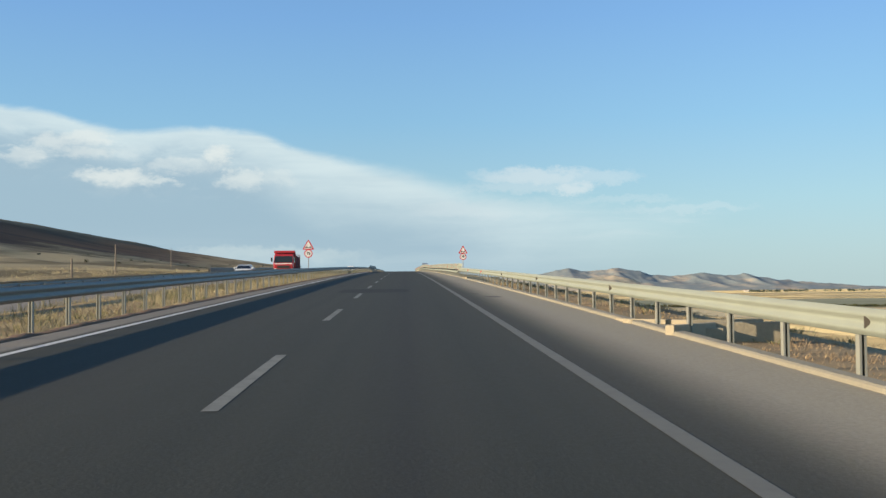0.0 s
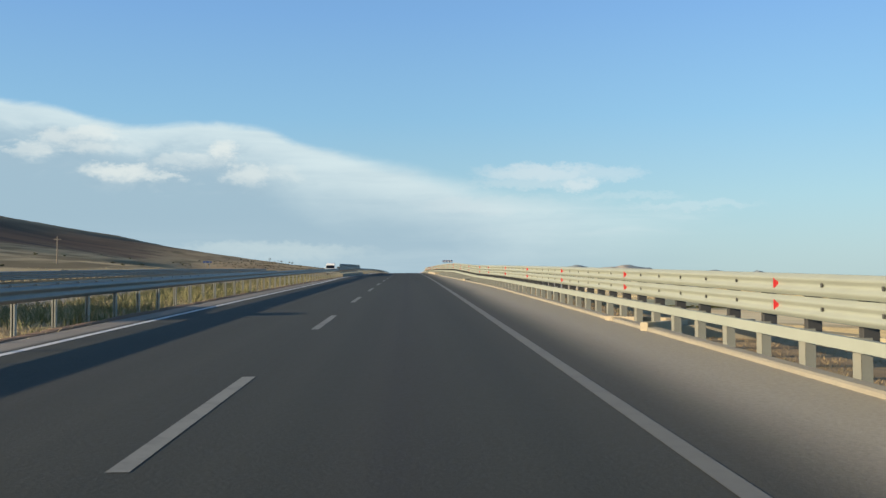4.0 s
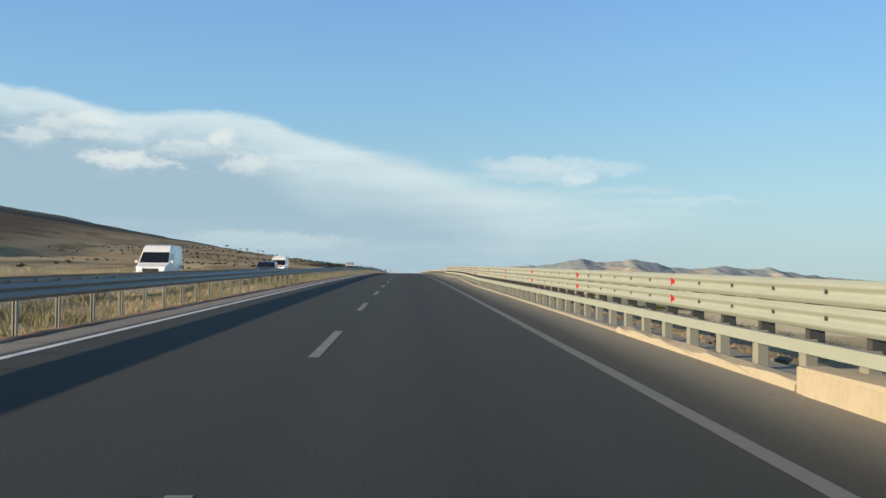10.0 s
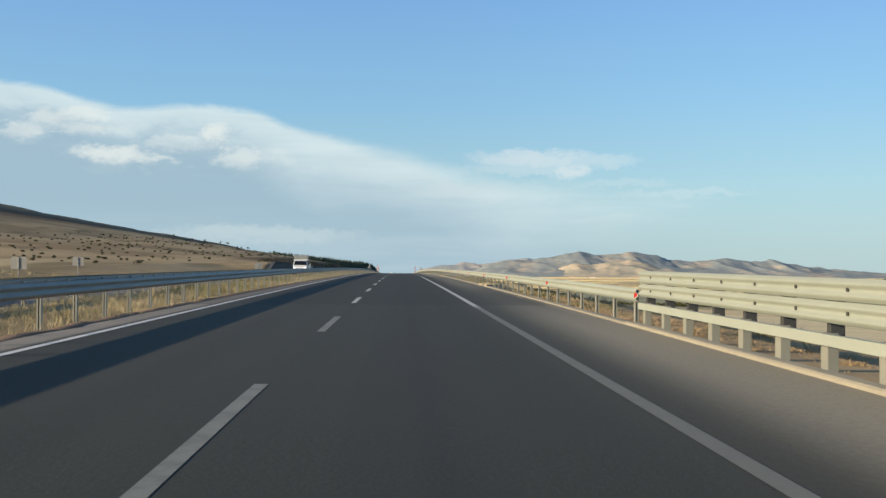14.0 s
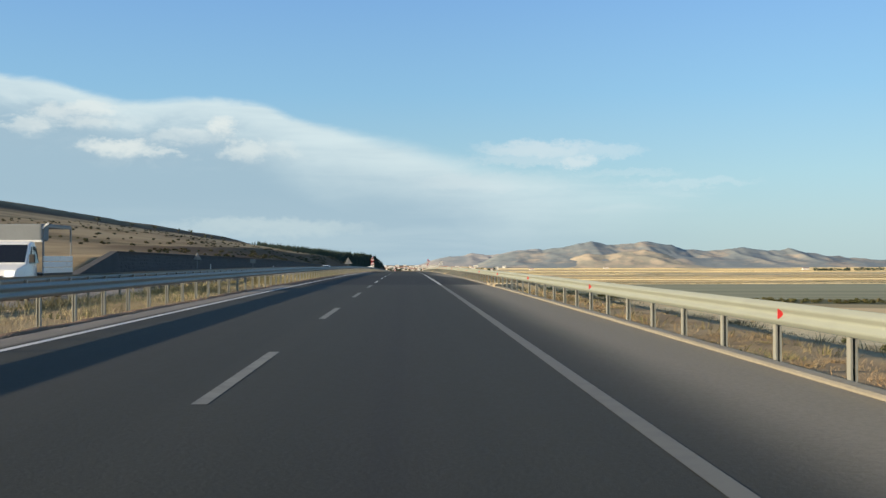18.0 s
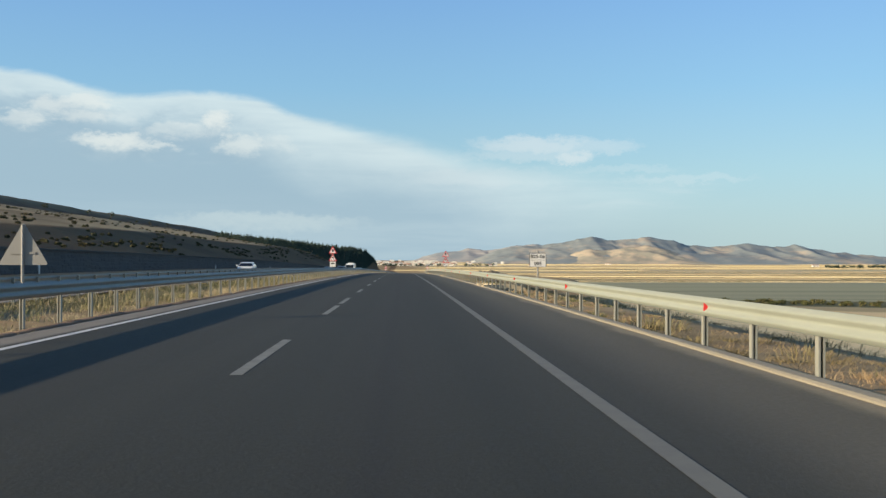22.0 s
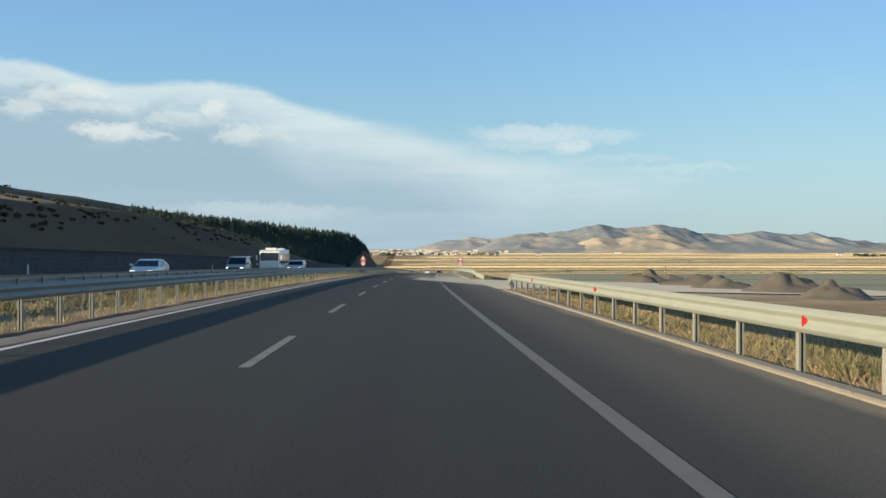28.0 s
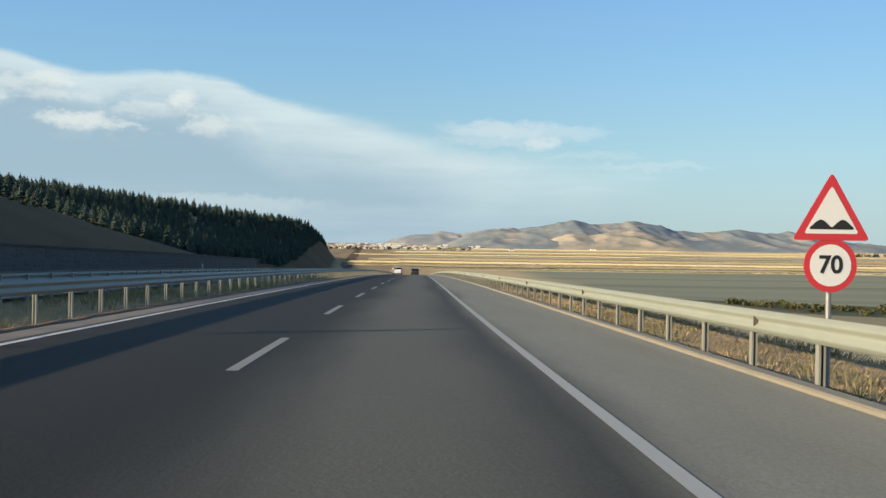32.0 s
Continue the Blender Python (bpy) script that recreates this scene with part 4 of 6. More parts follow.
    for j in range(ny):
        for i in range(nx):
            a = j * (nx + 1) + i
            fs.append((a, a + 1, a + nx + 2, a + nx + 1))
    m = mesh_ob("mountain", vs, fs, mat, None, True)
    return tagged(m, label, "mountain", "mountains", "structure")


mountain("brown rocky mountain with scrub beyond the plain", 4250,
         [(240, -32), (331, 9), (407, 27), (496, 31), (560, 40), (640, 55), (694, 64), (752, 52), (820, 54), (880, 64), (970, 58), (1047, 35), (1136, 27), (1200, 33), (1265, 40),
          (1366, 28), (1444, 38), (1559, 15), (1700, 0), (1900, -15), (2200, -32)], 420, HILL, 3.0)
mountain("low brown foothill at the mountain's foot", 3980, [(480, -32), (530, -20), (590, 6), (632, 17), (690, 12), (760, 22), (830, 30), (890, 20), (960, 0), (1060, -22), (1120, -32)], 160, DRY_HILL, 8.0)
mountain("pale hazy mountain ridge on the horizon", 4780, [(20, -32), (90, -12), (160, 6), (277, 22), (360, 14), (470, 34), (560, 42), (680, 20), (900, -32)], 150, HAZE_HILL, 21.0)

# ---- more materials ----
def glass_build(g):
    return {"Base Color": (0.012, 0.014, 0.016, 1), "Roughness": 0.06, "Specular IOR Level": 0.6, "Coat Weight": 0.3}


GLASS = material("tinted_glass", glass_build)
TYRE = plain("tyre_rubber", (0.02, 0.02, 0.021, 1), 0.85, 0.0, 0.2, 6.0)
RIM = plain("wheel_rim", (0.45, 0.45, 0.46, 1), 0.35, 0.7, 0.1)
WHITE_CAR = plain("white_car_paint", (0.74, 0.74, 0.73, 1), 0.32, 0.0, 0.05, 0.7, **{"Coat Weight": 0.5})
SILVER_CAR = plain("silver_car_paint", (0.42, 0.42, 0.41, 1), 0.33, 0.35, 0.05, 0.7, **{"Coat Weight": 0.5})
DARK_CAR = plain("dark_car_paint", (0.03, 0.031, 0.034, 1), 0.3, 0.2, 0.1, 0.7, **{"Coat Weight": 0.5})
RED_CAR = plain("red_truck_paint", (0.40, 0.022, 0.028, 1), 0.38, 0.0, 0.12, 0.7, **{"Coat Weight": 0.3})
# the lorry bed's red, its colour darkened for sides turned from the sun
SHADED_RED = plain("shaded_red_boards", (0.16, 0.03, 0.04, 1), 0.7, 0.0, 0.3, 2.0)
TRIM = plain("black_plastic_trim", (0.022, 0.022, 0.022, 1), 0.6, 0.0, 0.15)
TARP = plain("grey_tarpaulin", (0.20, 0.215, 0.22, 1), 0.75, 0.0, 0.2, 2.0, 0.3)


def lamp_build(g):
    return {"Base Color": (0.7, 0.7, 0.68, 1), "Roughness": 0.1, "Emission Color": (1.0, 0.95, 0.85, 1), "Emission Strength": 0.8}


HEADLAMP = material("lit_headlamp", lamp_build)
LENS_RED = plain("red_lamp_lens", (0.45, 0.02, 0.02, 1), 0.2, 0.0, 0.05)
TAR = plain("tar_patch", (0.021, 0.020, 0.020, 1), 0.7, 0.0, 0.35, 3.0, 0.3)
SEAL = plain("crack_seal_tar", (0.017, 0.017, 0.015, 1), 0.9, 0.0, 0.3, 4.0)
STONE = plain("dark_masonry", (0.075, 0.07, 0.068, 1), 0.92, 0.0, 0.5, 0.8, 0.6)
SOIL = plain("spoil_heap_soil", (0.135, 0.118, 0.09, 1), 0.97, 0.0, 0.5, 0.6, 0.8)
WOOD = plain("weathered_wood", (0.22, 0.18, 0.14, 1), 0.85, 0.0, 0.3, 4.0, 0.3)
PLASTER = plain("pale_plaster", (0.72, 0.70, 0.65, 1), 0.9, 0.0, 0.35, 0.1)
TILES = plain("clay_roof", (0.42, 0.27, 0.20, 1), 0.85, 0.0, 0.3, 0.3)


def leaf_material(name, a, b, c, rough=0.8):
    def build(g):
        r = g.n("ShaderNodeNewGeometry").outputs["Random Per Island"]
        p = g.n("ShaderNodeNewGeometry").outputs["Position"]
        n = g.noise(p, 0.12, 4.0)
        col = g.mix(r, a, b)
        col = g.mix(g.step(n, 0.48, 0.66), col, c)
        return {"Base Color": col, "Roughness": rough, "Specular IOR Level": 0.15}
    return material(name, build)


DRY = leaf_material("dry_grass", (0.35, 0.29, 0.17, 1), (0.52, 0.44, 0.275, 1), (0.23, 0.21, 0.115, 1))
RUSSET = leaf_material("russet_weeds", (0.33, 0.225, 0.125, 1), (0.50, 0.365, 0.215, 1), (0.21, 0.165, 0.09, 1))
WEEDS = leaf_material("dull_weeds", (0.13, 0.135, 0.06, 1), (0.24, 0.225, 0.115, 1), (0.20, 0.165, 0.085, 1))
SCRUB = leaf_material("green_scrub", (0.05, 0.06, 0.024, 1), (0.11, 0.11, 0.045, 1), (0.14, 0.11, 0.05, 1))
# needle greens lifted and blued to paint in some haze
NEEDLES = leaf_material("pine_needles", (0.034, 0.052, 0.040, 1), (0.060, 0.086, 0.062, 1), (0.042, 0.060, 0.048, 1))
THICKET = leaf_material("dark_thicket", (0.055, 0.058, 0.032, 1), (0.095, 0.090, 0.048, 1), (0.085, 0.070, 0.038, 1))
BARK = plain("bark", (0.07, 0.05, 0.038, 1), 0.95, 0.0, 0.3, 8.0, 0.5)


# ---- road repairs ----
# two skewed bridge joints, then two thin dark lines almost straight across
for s0, skew, w in ((219.5, 1.75, 0.55), (250.3, 1.6, 0.55), (605.5, 0.0, 0.05), (676.0, 0.1, 0.07)):
    xs = [-7.6, -6, -4, -2, 0, 2.2] if skew else [-5.6, -4, -2, -0.5, 1.2]
    vs = [P(s0 + skew * x - w / 2, x, 0.006) for x in xs] + [P(s0 + skew * x + w / 2, x, 0.006) for x in reversed(xs)]
    n = len(xs)
    o = mesh_ob("joint", vs, [(i, i + 1, 2 * n - 2 - i, 2 * n - 1 - i) for i in range(n - 1)], TAR)
    tagged(o, "dark sealed joint across the carriageway", "road joint", "road joints", "structure")
for s0, s1, x0, x1 in ((425, 447, -1.88, -1.81), (446.7, 446.9, -1.85, 1.9), (421, 436, -1.08, -1.02)):
    o = flat_strip("crack_seal", s0, s1, x0, x1, SEAL, None, 0.003, 2.0)
    tagged(o, "narrow tar seal on the newer asphalt", "road seal", "road seals", "structure")


# ---- kerb chutes: a broken kerb with a slab that leads rain water off ----
def chute_pieces():
    out = [("slab", box_bm(0.10, -0.95, -0.25, 1.1, 0.95, 0.012, 0.01))]
    for k in (-1, 1):
        w = box_bm(-0.08, -0.72, -0.2, 0.08, 0.72, 0.10, 0.025)
        bmesh.ops.transform(w, matrix=Matrix.Translation((0.50, k * 1.12, 0.0)) @ Matrix.Rotation(k * 0.78, 4, "Z"), verts=w.verts[:])
        out.append(("wing_wall", w))
        out.append(("channel_wall", box_bm(0.95, k * 0.62 - 0.07, -0.4, 2.3, k * 0.62 + 0.07, 0.10, 0.02)))
    out.append(("kerb_stone", box_bm(0.02, 1.25, -0.1, 0.20, 2.6, 0.085, 0.02)))
    return out


chute_meshes = []
for s in (17.6, 70, 120, 171, 364, 414, 466, 516, 575, 628, 678, 728):
    c = empty("drain_chute", road_pose(s, 2.36 + float(shift(s))), "pale concrete drain chute breaking the kerb", "drain chute", "drain chutes")
    if not chute_meshes:
        chute_meshes = [(name, part(name, bm, PALE_CONCRETE, c).data) for name, bm in chute_pieces()]
    else:
        for name, me in chute_meshes:
            o = new(name, me)
            o.parent = c


# ---- signs ----
def prism(pts, y0, y1):
    """A flat plate in the x-z plane, from y0 to y1."""
    b = bmesh.new()
    v0 = [b.verts.new((x, y0, z)) for x, z in pts]
    v1 = [b.verts.new((x, y1, z)) for x, z in pts]
    n = len(pts)
    b.faces.new(v0)
    b.faces.new(list(reversed(v1)))
    for i in range(n):
        b.faces.new((v0[i], v1[i], v1[(i + 1) % n], v0[(i + 1) % n]))
    bmesh.ops.recalc_face_normals(b, faces=b.faces[:])
    return b


def rounded(pts, r, n=4):
    out = []
    k = len(pts)
    for i in range(k):
        p, a, c = Vector(pts[i]), Vector(pts[i - 1]), Vector(pts[(i + 1) % k])
        u, w = (a - p).normalized(), (c - p).normalized()
        for j in range(n + 1):
            t = j / n
            q = p + u * r * (1 - t) ** 2 + w * r * t ** 2
            out.append((q.x, q.y))
    return out


def tri(side, cz, inset=0.0):
    h = side * math.sqrt(3) / 2
    k = 1 - inset * 2 * math.sqrt(3) / side
    return rounded([(-side / 2 * k, cz - h / 3 * k), (side / 2 * k, cz - h / 3 * k), (0, cz + 2 * h / 3 * k)], 0.07 * side * k)


def disc(r, cz, n=40):
    return [(r * math.cos(2 * math.pi * i / n), cz + r * math.sin(2 * math.pi * i / n)) for i in range(n)]


def letters(body, size, x, z, mat, parent, y=-0.012, name="lettering", bold=0.0):
    cu = bpy.data.curves.new(name, "FONT")
    cu.body, cu.size, cu.align_x, cu.align_y, cu.extrude, cu.offset = body, size, "CENTER", "CENTER", 0.001, bold
    tmp = bpy.data.objects.new("tmp", cu)
    scene.collection.objects.link(tmp)
    me = bpy.data.meshes.new_from_object(tmp.evaluated_get(bpy.context.evaluated_depsgraph_get()))
    bpy.data.objects.remove(tmp)
    me.materials.clear()
    me.materials.append(mat)
    o = new(name, me)
    o.parent = parent
    o.matrix_basis = pose(x, y, z, 90, 0, 0)
    return o


def bump_shape(w, cz):
    pts = [(-w / 2, cz), (-w / 2, cz + 0.03 * w)]
    for i in range(25):
        u = i / 24
        pts.append((-w / 2 + w * u, cz + w * (0.05 + 0.17 * abs(math.sin(2 * math.pi * u * 0.995)) ** 1.4 * (1 if True else 0))))
    return pts + [(w / 2, cz)]


def warning_plate(root, side, cz, y, symbol):
    p = part("warning_triangle", prism(tri(side, cz), y, y + 0.012), SIGNRED, root, "white warning triangle with a red border")
    part("face", prism(tri(side, cz, side * 0.085), y - 0.003, y), WHITE, p)
    f = y - 0.006
    h = side * math.sqrt(3) / 2
    b0 = cz - h / 3
    if symbol == "bumps":
        part("symbol", prism(bump_shape(side * 0.56, b0 + side * 0.14), f, f + 0.002), BLACK, p)
    elif symbol == "junction":
        w = side * 0.085
        z0, z1 = b0 + side * 0.15, b0 + side * 0.56
        part("symbol", prism([(-w, z0), (0, z0 + w * 0.7), (w, z0), (w, z1 - w * 0.6), (w * 0.3, z1), (-w, z1 - w * 0.9)], f, f + 0.002), BLACK, p)
        part("symbol", prism([(w, z0 + side * 0.20), (w * 2.3, z0 + side * 0.20), (w * 2.3, z0 + side * 0.25), (w, z0 + side * 0.25)], f, f + 0.002), BLACK, p)
    else:
        w = side * 0.12
        z1 = b0 + side * 0.36
        part("symbol", prism([(-w, z1), (w, z1), (w * 1.05, z1 + w * 0.6), (w * 0.7, z1 + w * 1.3), (-w * 0.7, z1 + w * 1.3), (-w * 1.05, z1 + w * 0.6)], f, f + 0.002), BLACK, p)
        for k in (-1, 1):
            x0 = k * w * 0.75
            pts = [(x0 - 0.012, z1 - 0.01), (x0 + 0.012, z1 - 0.01), (x0 + k * 0.06 + 0.015, b0 + side * 0.13), (x0 + k * 0.06 - 0.045, b0 + side * 0.13), (x0 - 0.02, b0 + side * 0.22)]
            part("symbol", prism(pts, f, f + 0.002), BLACK, p)
    return p


def pole(root, z1, x=0.0, y=0.04, r=0.03, z0=-1.2):
    return part("pole", cyl_bm(r, z1 - z0, Matrix.Translation((x, y, (z0 + z1) / 2)), 12), GREYMETAL, root)


def speed_sign(s, x, apex, d=0.60, side=0.86, drop=0.0):
    root = empty("road_sign", road_pose(s, x), "bumpy-road triangle above a round speed limit sign on a steel pole", "road sign", "speed signs")
    h = side * math.sqrt(3) / 2
    pole(root, apex - 0.08)
    warning_plate(root, side, apex - 2 * h / 3, -0.006, "bumps")
    cz = apex - h - d / 2 + 0.02
    p = part("speed_disc", prism(disc(d / 2, cz), 0.0, 0.012), SIGNRED, root, "round speed limit plate with a red rim")
    part("face", prism(disc(d / 2 * 0.78, cz), -0.003, 0.0), WHITE, p)
    letters("70", d * 0.46, 0, cz, BLACK, p, -0.006, "lettering", 0.006)
    return root


speed_sign(80.2, 2.88, 2.48, 0.53, 0.75)
speed_sign(72.6, -8.64, 2.87)
speed_sign(861.6, 2.87, 2.21, 0.56, 0.82)
speed_sign(866, -9.15, 2.38)


def double_sign(s, x, apex, extra, side):
    root = empty("road_sign", road_pose(s, x), "junction and slippery-road triangles above a small plate", "road sign", "junction signs")
    h = side * math.sqrt(3) / 2
    pole(root, apex - 0.08, 0.0 if extra == "Radar" else -0.08)
    if extra != "Radar":
        pole(root, apex - 0.3, 0.08)
    warning_plate(root, side, apex - 2 * h / 3, -0.006, "junction")
    a2 = apex - h - 0.02
    warning_plate(root, side, a2 - 2 * h / 3, -0.006, "skid")
    top = a2 - h - 0.03
    w, hh = (0.50, 0.31) if extra == "Radar" else (0.64, 0.58)
    rect = lambda k, z1, z0: rounded([(-w / 2 + k, z0 + k), (w / 2 - k, z0 + k), (w / 2 - k, z1 - k), (-w / 2 + k, z1 - k)], 0.04)
    p = part("lower_plate", prism(rect(0, top, top - hh), 0.0, 0.012), BLACK, root, "white plate with a thin dark border")
    part("face", prism(rect(0.02, top, top - hh), -0.003, 0.0), WHITE, p)
    if extra == "Radar":
        letters("Radar", 0.11, 0.05, top - hh + 0.085, BLACK, p, -0.006)
        for k in range(4):
            r0 = 0.06 + 0.038 * k
            pts = [(-0.225 + r0 * math.cos(a), top - 0.03 + r0 * math.sin(a)) for a in np.linspace(-math.pi / 2, 0, 9)]
            pts += [(-0.225 + (r0 + 0.013) * math.cos(a), top - 0.03 + (r0 + 0.013) * math.sin(a)) for a in np.linspace(0, -math.pi / 2, 9)]
            part("radar_wave", prism(pts, -0.006, -0.004), BLACK, p)
    else:
        cz = top - hh * 0.52
        pts = [(0.23 * math.cos(a), cz + 0.17 * math.sin(a)) for a in np.linspace(0, math.pi, 17)] + [(-0.12, cz + 0.03), (0, cz), (0.12, cz + 0.03)]
        part("umbrella_canopy", prism(pts, -0.006, -0.004), BLACK, p)
        part("umbrella_stick", prism([(-0.01, cz), (0.01, cz), (0.01, cz - 0.2), (-0.05, cz - 0.2), (-0.05, cz - 0.17), (-0.01, cz - 0.18)], -0.006, -0.004), GREYMETAL, p)
    return root


double_sign(680, 2.85, 2.6, "Radar", 0.72)
double_sign(683, -8.95, 3.1, "umbrella", 0.90)


def rail_sign(s, x, z0, turn=0.0, label="blue railway overpass name sign on two steel posts"):
    root = empty("name_sign", road_pose(s, x, 0, turn), label, "road sign", "name signs")
    w, h = 1.14, 0.26
    for px in (-0.30, 0.26):
        part("post", box_bm(px - 0.032, 0.015, -1.5, px + 0.032, 0.075, z0 + h * 0.8, 0.008), GREYMETAL, root)
    b = part("board", box_bm(-w / 2, -0.006, z0, w / 2, 0.012, z0 + h, 0.004), BLUE, root)
    for k, m, y in ((0.018, WHITE, -0.008), (0.028, BLUE, -0.010)):
        part("border", prism(rounded([(-w / 2 + k, z0 + k), (w / 2 - k, z0 + k), (w / 2 - k, z0 + h - k), (-w / 2 + k, z0 + h - k)], 0.035), y, y + 0.002), m, b)
    letters("DDY Üstgeçidi", 0.152, 0, z0 + h / 2, WHITE, b, -0.014, "lettering", 0.004)
    return root


rail_sign(217.5, 2.78, 1.44)
rail_sign(234, -28.0, 1.6, 180, "back of a name sign on two steel posts")


def km_sign(s, x, z0):
    root = empty("kilometre_sign", road_pose(s, x), "white kilometre board with black numbers on a pole", "road sign")
    w, h = 0.60, 0.51
    pole(root, z0 + h + 0.1)
    b = part("board", prism([(-w / 2, z0), (w / 2, z0), (w / 2, z0 + h), (-w / 2, z0 + h)], 0.0, 0.012), BLACK, root)
    part("face", prism([(-w / 2 + 0.02, z0 + 0.02), (w / 2 - 0.02, z0 + 0.02), (w / 2 - 0.02, z0 + h - 0.02), (-w / 2 + 0.02, z0 + h - 0.02)], -0.003, 0.0), WHITE, b)
    part("bar", prism([(-w / 2 + 0.04, z0 + h * 0.49), (w / 2 - 0.04, z0 + h * 0.49), (w / 2 - 0.04, z0 + h * 0.51), (-w / 2 + 0.04, z0 + h * 0.51)], -0.006, -0.004), BLACK, b)
    letters("825-06", 0.185, 0, z0 + h * 0.74, BLACK, b, -0.006, "lettering", 0.004)
    letters("005", 0.185, 0, z0 + h * 0.25, BLACK, b, -0.006, "lettering", 0.004)


km_sign(612, 3.2, 1.03)


def sign_back(s, x, h0, shape, w, apex):
    root = empty("sign_back", road_pose(s, x, h0), "unpainted grey back of a %s road sign on a pole" % shape, "road sign", "sign backs")
    pole(root, apex - 0.05, 0, -0.04)
    if shape == "triangular":
        hh = w * math.sqrt(3) / 2
        p = part("plate", prism(tri(w, apex - 2 * hh / 3), 0.0, 0.01), GREYMETAL, root)
        part("rib", box_bm(-0.25 * w, -0.02, apex - hh * 0.75, 0.25 * w, 0.0, apex - hh * 0.70), GREYMETAL, p)
    else:
        p = part("plate", prism([(-w / 2, apex - w * 0.8), (w / 2, apex - w * 0.8), (w / 2, apex), (-w / 2, apex)], 0.0, 0.01), GREYMETAL, root)
        part("rib", box_bm(-0.4 * w, -0.02, apex - w * 0.45, 0.4 * w, 0.0, apex - w * 0.4), GREYMETAL, p)


sign_back(596, -9.1, 0, "triangular", 0.97, 1.97)
sign_back(579, -24.6, 0.2, "triangular", 0.97, 2.2)
sign_back(619, -24.6, 0.2, "square", 0.8, 1.8)
sign_back(438, -26.5, -0.3, "square", 0.85, 1.9)
sign_back(426, -26.5, -0.3, "square", 1.0, 1.8)
sign_back(533, -26.0, -0.3, "square", 1.3, 2.0)

marker_me = cyl_bm(0.05, 1.0, None, 10)
marker = bpy.data.meshes.new("marker")
marker_me.to_mesh(marker)
marker_me.free()
marker.materials.append(WHITE)
for s in (585, 640, 700, 750, 800, 850, 905, 960):
    o = new("marker_post", marker)
    o.matrix_world = road_pose(s, -24.3, 0.1)
    tagged(o, "white plastic marker post at the far road edge", "marker post", "marker posts")


# ---- vehicles ----
def wheel(root, x, y, r, w=0.22, name="wheel"):
    m = Matrix.Translation((x, y, r)) @ Matrix.Rotation(math.pi / 2, 4, "Y")
    b = cyl_bm(r, w, m, 20)
    bmesh.ops.bevel(b, geom=[e for e in b.edges if len(e.link_faces) == 2 and abs(e.calc_face_angle(0)) > 1.0], offset=0.03, segments=2, affect="EDGES")
    o = part(name, b, TYRE, root)
    part("rim", cyl_bm(r * 0.62, w + 0.02, m, 16), RIM, o)
    return o


def body_loft(profile, width, belt, top_z, taper, nose=0.0):
    """Closed body from a side outline (y, z): the sides lean in above the belt, the ends round in plan."""
    ys = [p[0] for p in profile]
    y0, y1 = min(ys), max(ys)

    def half(y, z):
        w = width / 2
        if z > belt:
            w -= taper * (z - belt) / max(top_z - belt, 0.01)
        d = min(y - y0, y1 - y)
        if nose and d < nose:
            w -= 0.14 * (1 - d / nose) ** 2
        return w
    b = bmesh.new()
    cols = []
    for f in (-1, -0.86, 0, 0.86, 1):
        cols.append([b.verts.new((half(y, z) * f, y, z)) for y, z in profile])
    n = len(profile)
    for a, c in zip(cols, cols[1:]):
        for i in range(n):
            j = (i + 1) % n
            b.faces.new((a[i], a[j], c[j], c[i]))
    b.faces.new(list(reversed(cols[0])))
    b.faces.new(cols[-1])
    bmesh.ops.recalc_face_normals(b, faces=b.faces[:])
    hard = [e for e in b.edges if len(e.link_faces) == 2 and e.calc_face_angle(0) > 0.55]
    bmesh.ops.bevel(b, geom=hard, offset=0.045, segments=2, affect="EDGES", profile=0.6)
    for f in b.faces:
        f.smooth = True
    return b, half


def pane_front(p0, p1, half, m=0.08, out=0.012, f=0.92):
    """Glass across the body between two points of the outline."""
    (ya, za), (yb, zb) = p0, p1
    d = Vector((0, yb - ya, zb - za))
    nrm = Vector((0, -d.z, d.y)).normalized()
    b = bmesh.new()
    rows = []
    for t in (m, 1 - m):
        y, z = ya + (yb - ya) * t, za + (zb - za) * t
        w = half(y, z) * f
        rows.append([b.verts.new(Vector((k * w, y, z)) + nrm * out) for k in (-1, -0.5, 0, 0.5, 1)])
    for i in range(4):
        b.faces.new((rows[0][i], rows[0][i + 1], rows[1][i + 1], rows[1][i]))
    g = bmesh.ops.extrude_face_region(b, geom=b.faces[:])
    bmesh.ops.translate(b, verts=[v for v in g["geom"] if isinstance(v, bmesh.types.BMVert)], vec=-nrm * 0.03)
    bmesh.ops.recalc_face_normals(b, faces=b.faces[:])
    return b


def pane_side(pts, half, k, out=0.008):
    b = bmesh.new()
    o = [b.verts.new((k * (half(y, z) + out), y, z)) for y, z in pts]
    i = [b.verts.new((k * (half(y, z) - 0.03), y, z)) for y, z in pts]
    n = len(pts)
    b.faces.new(o)
    b.faces.new(list(reversed(i)))
    for a in range(n):
        c = (a + 1) % n
        b.faces.new((o[a], i[a], i[c], o[c]))
    bmesh.ops.recalc_face_normals(b, faces=b.faces[:])
    return b


def shape_lamp(x, y, z, w, h, d=0.06):
    return box_bm(x - w / 2, y - d / 2, z - h / 2, x + w / 2, y + d / 2, z + h / 2, 0.02)


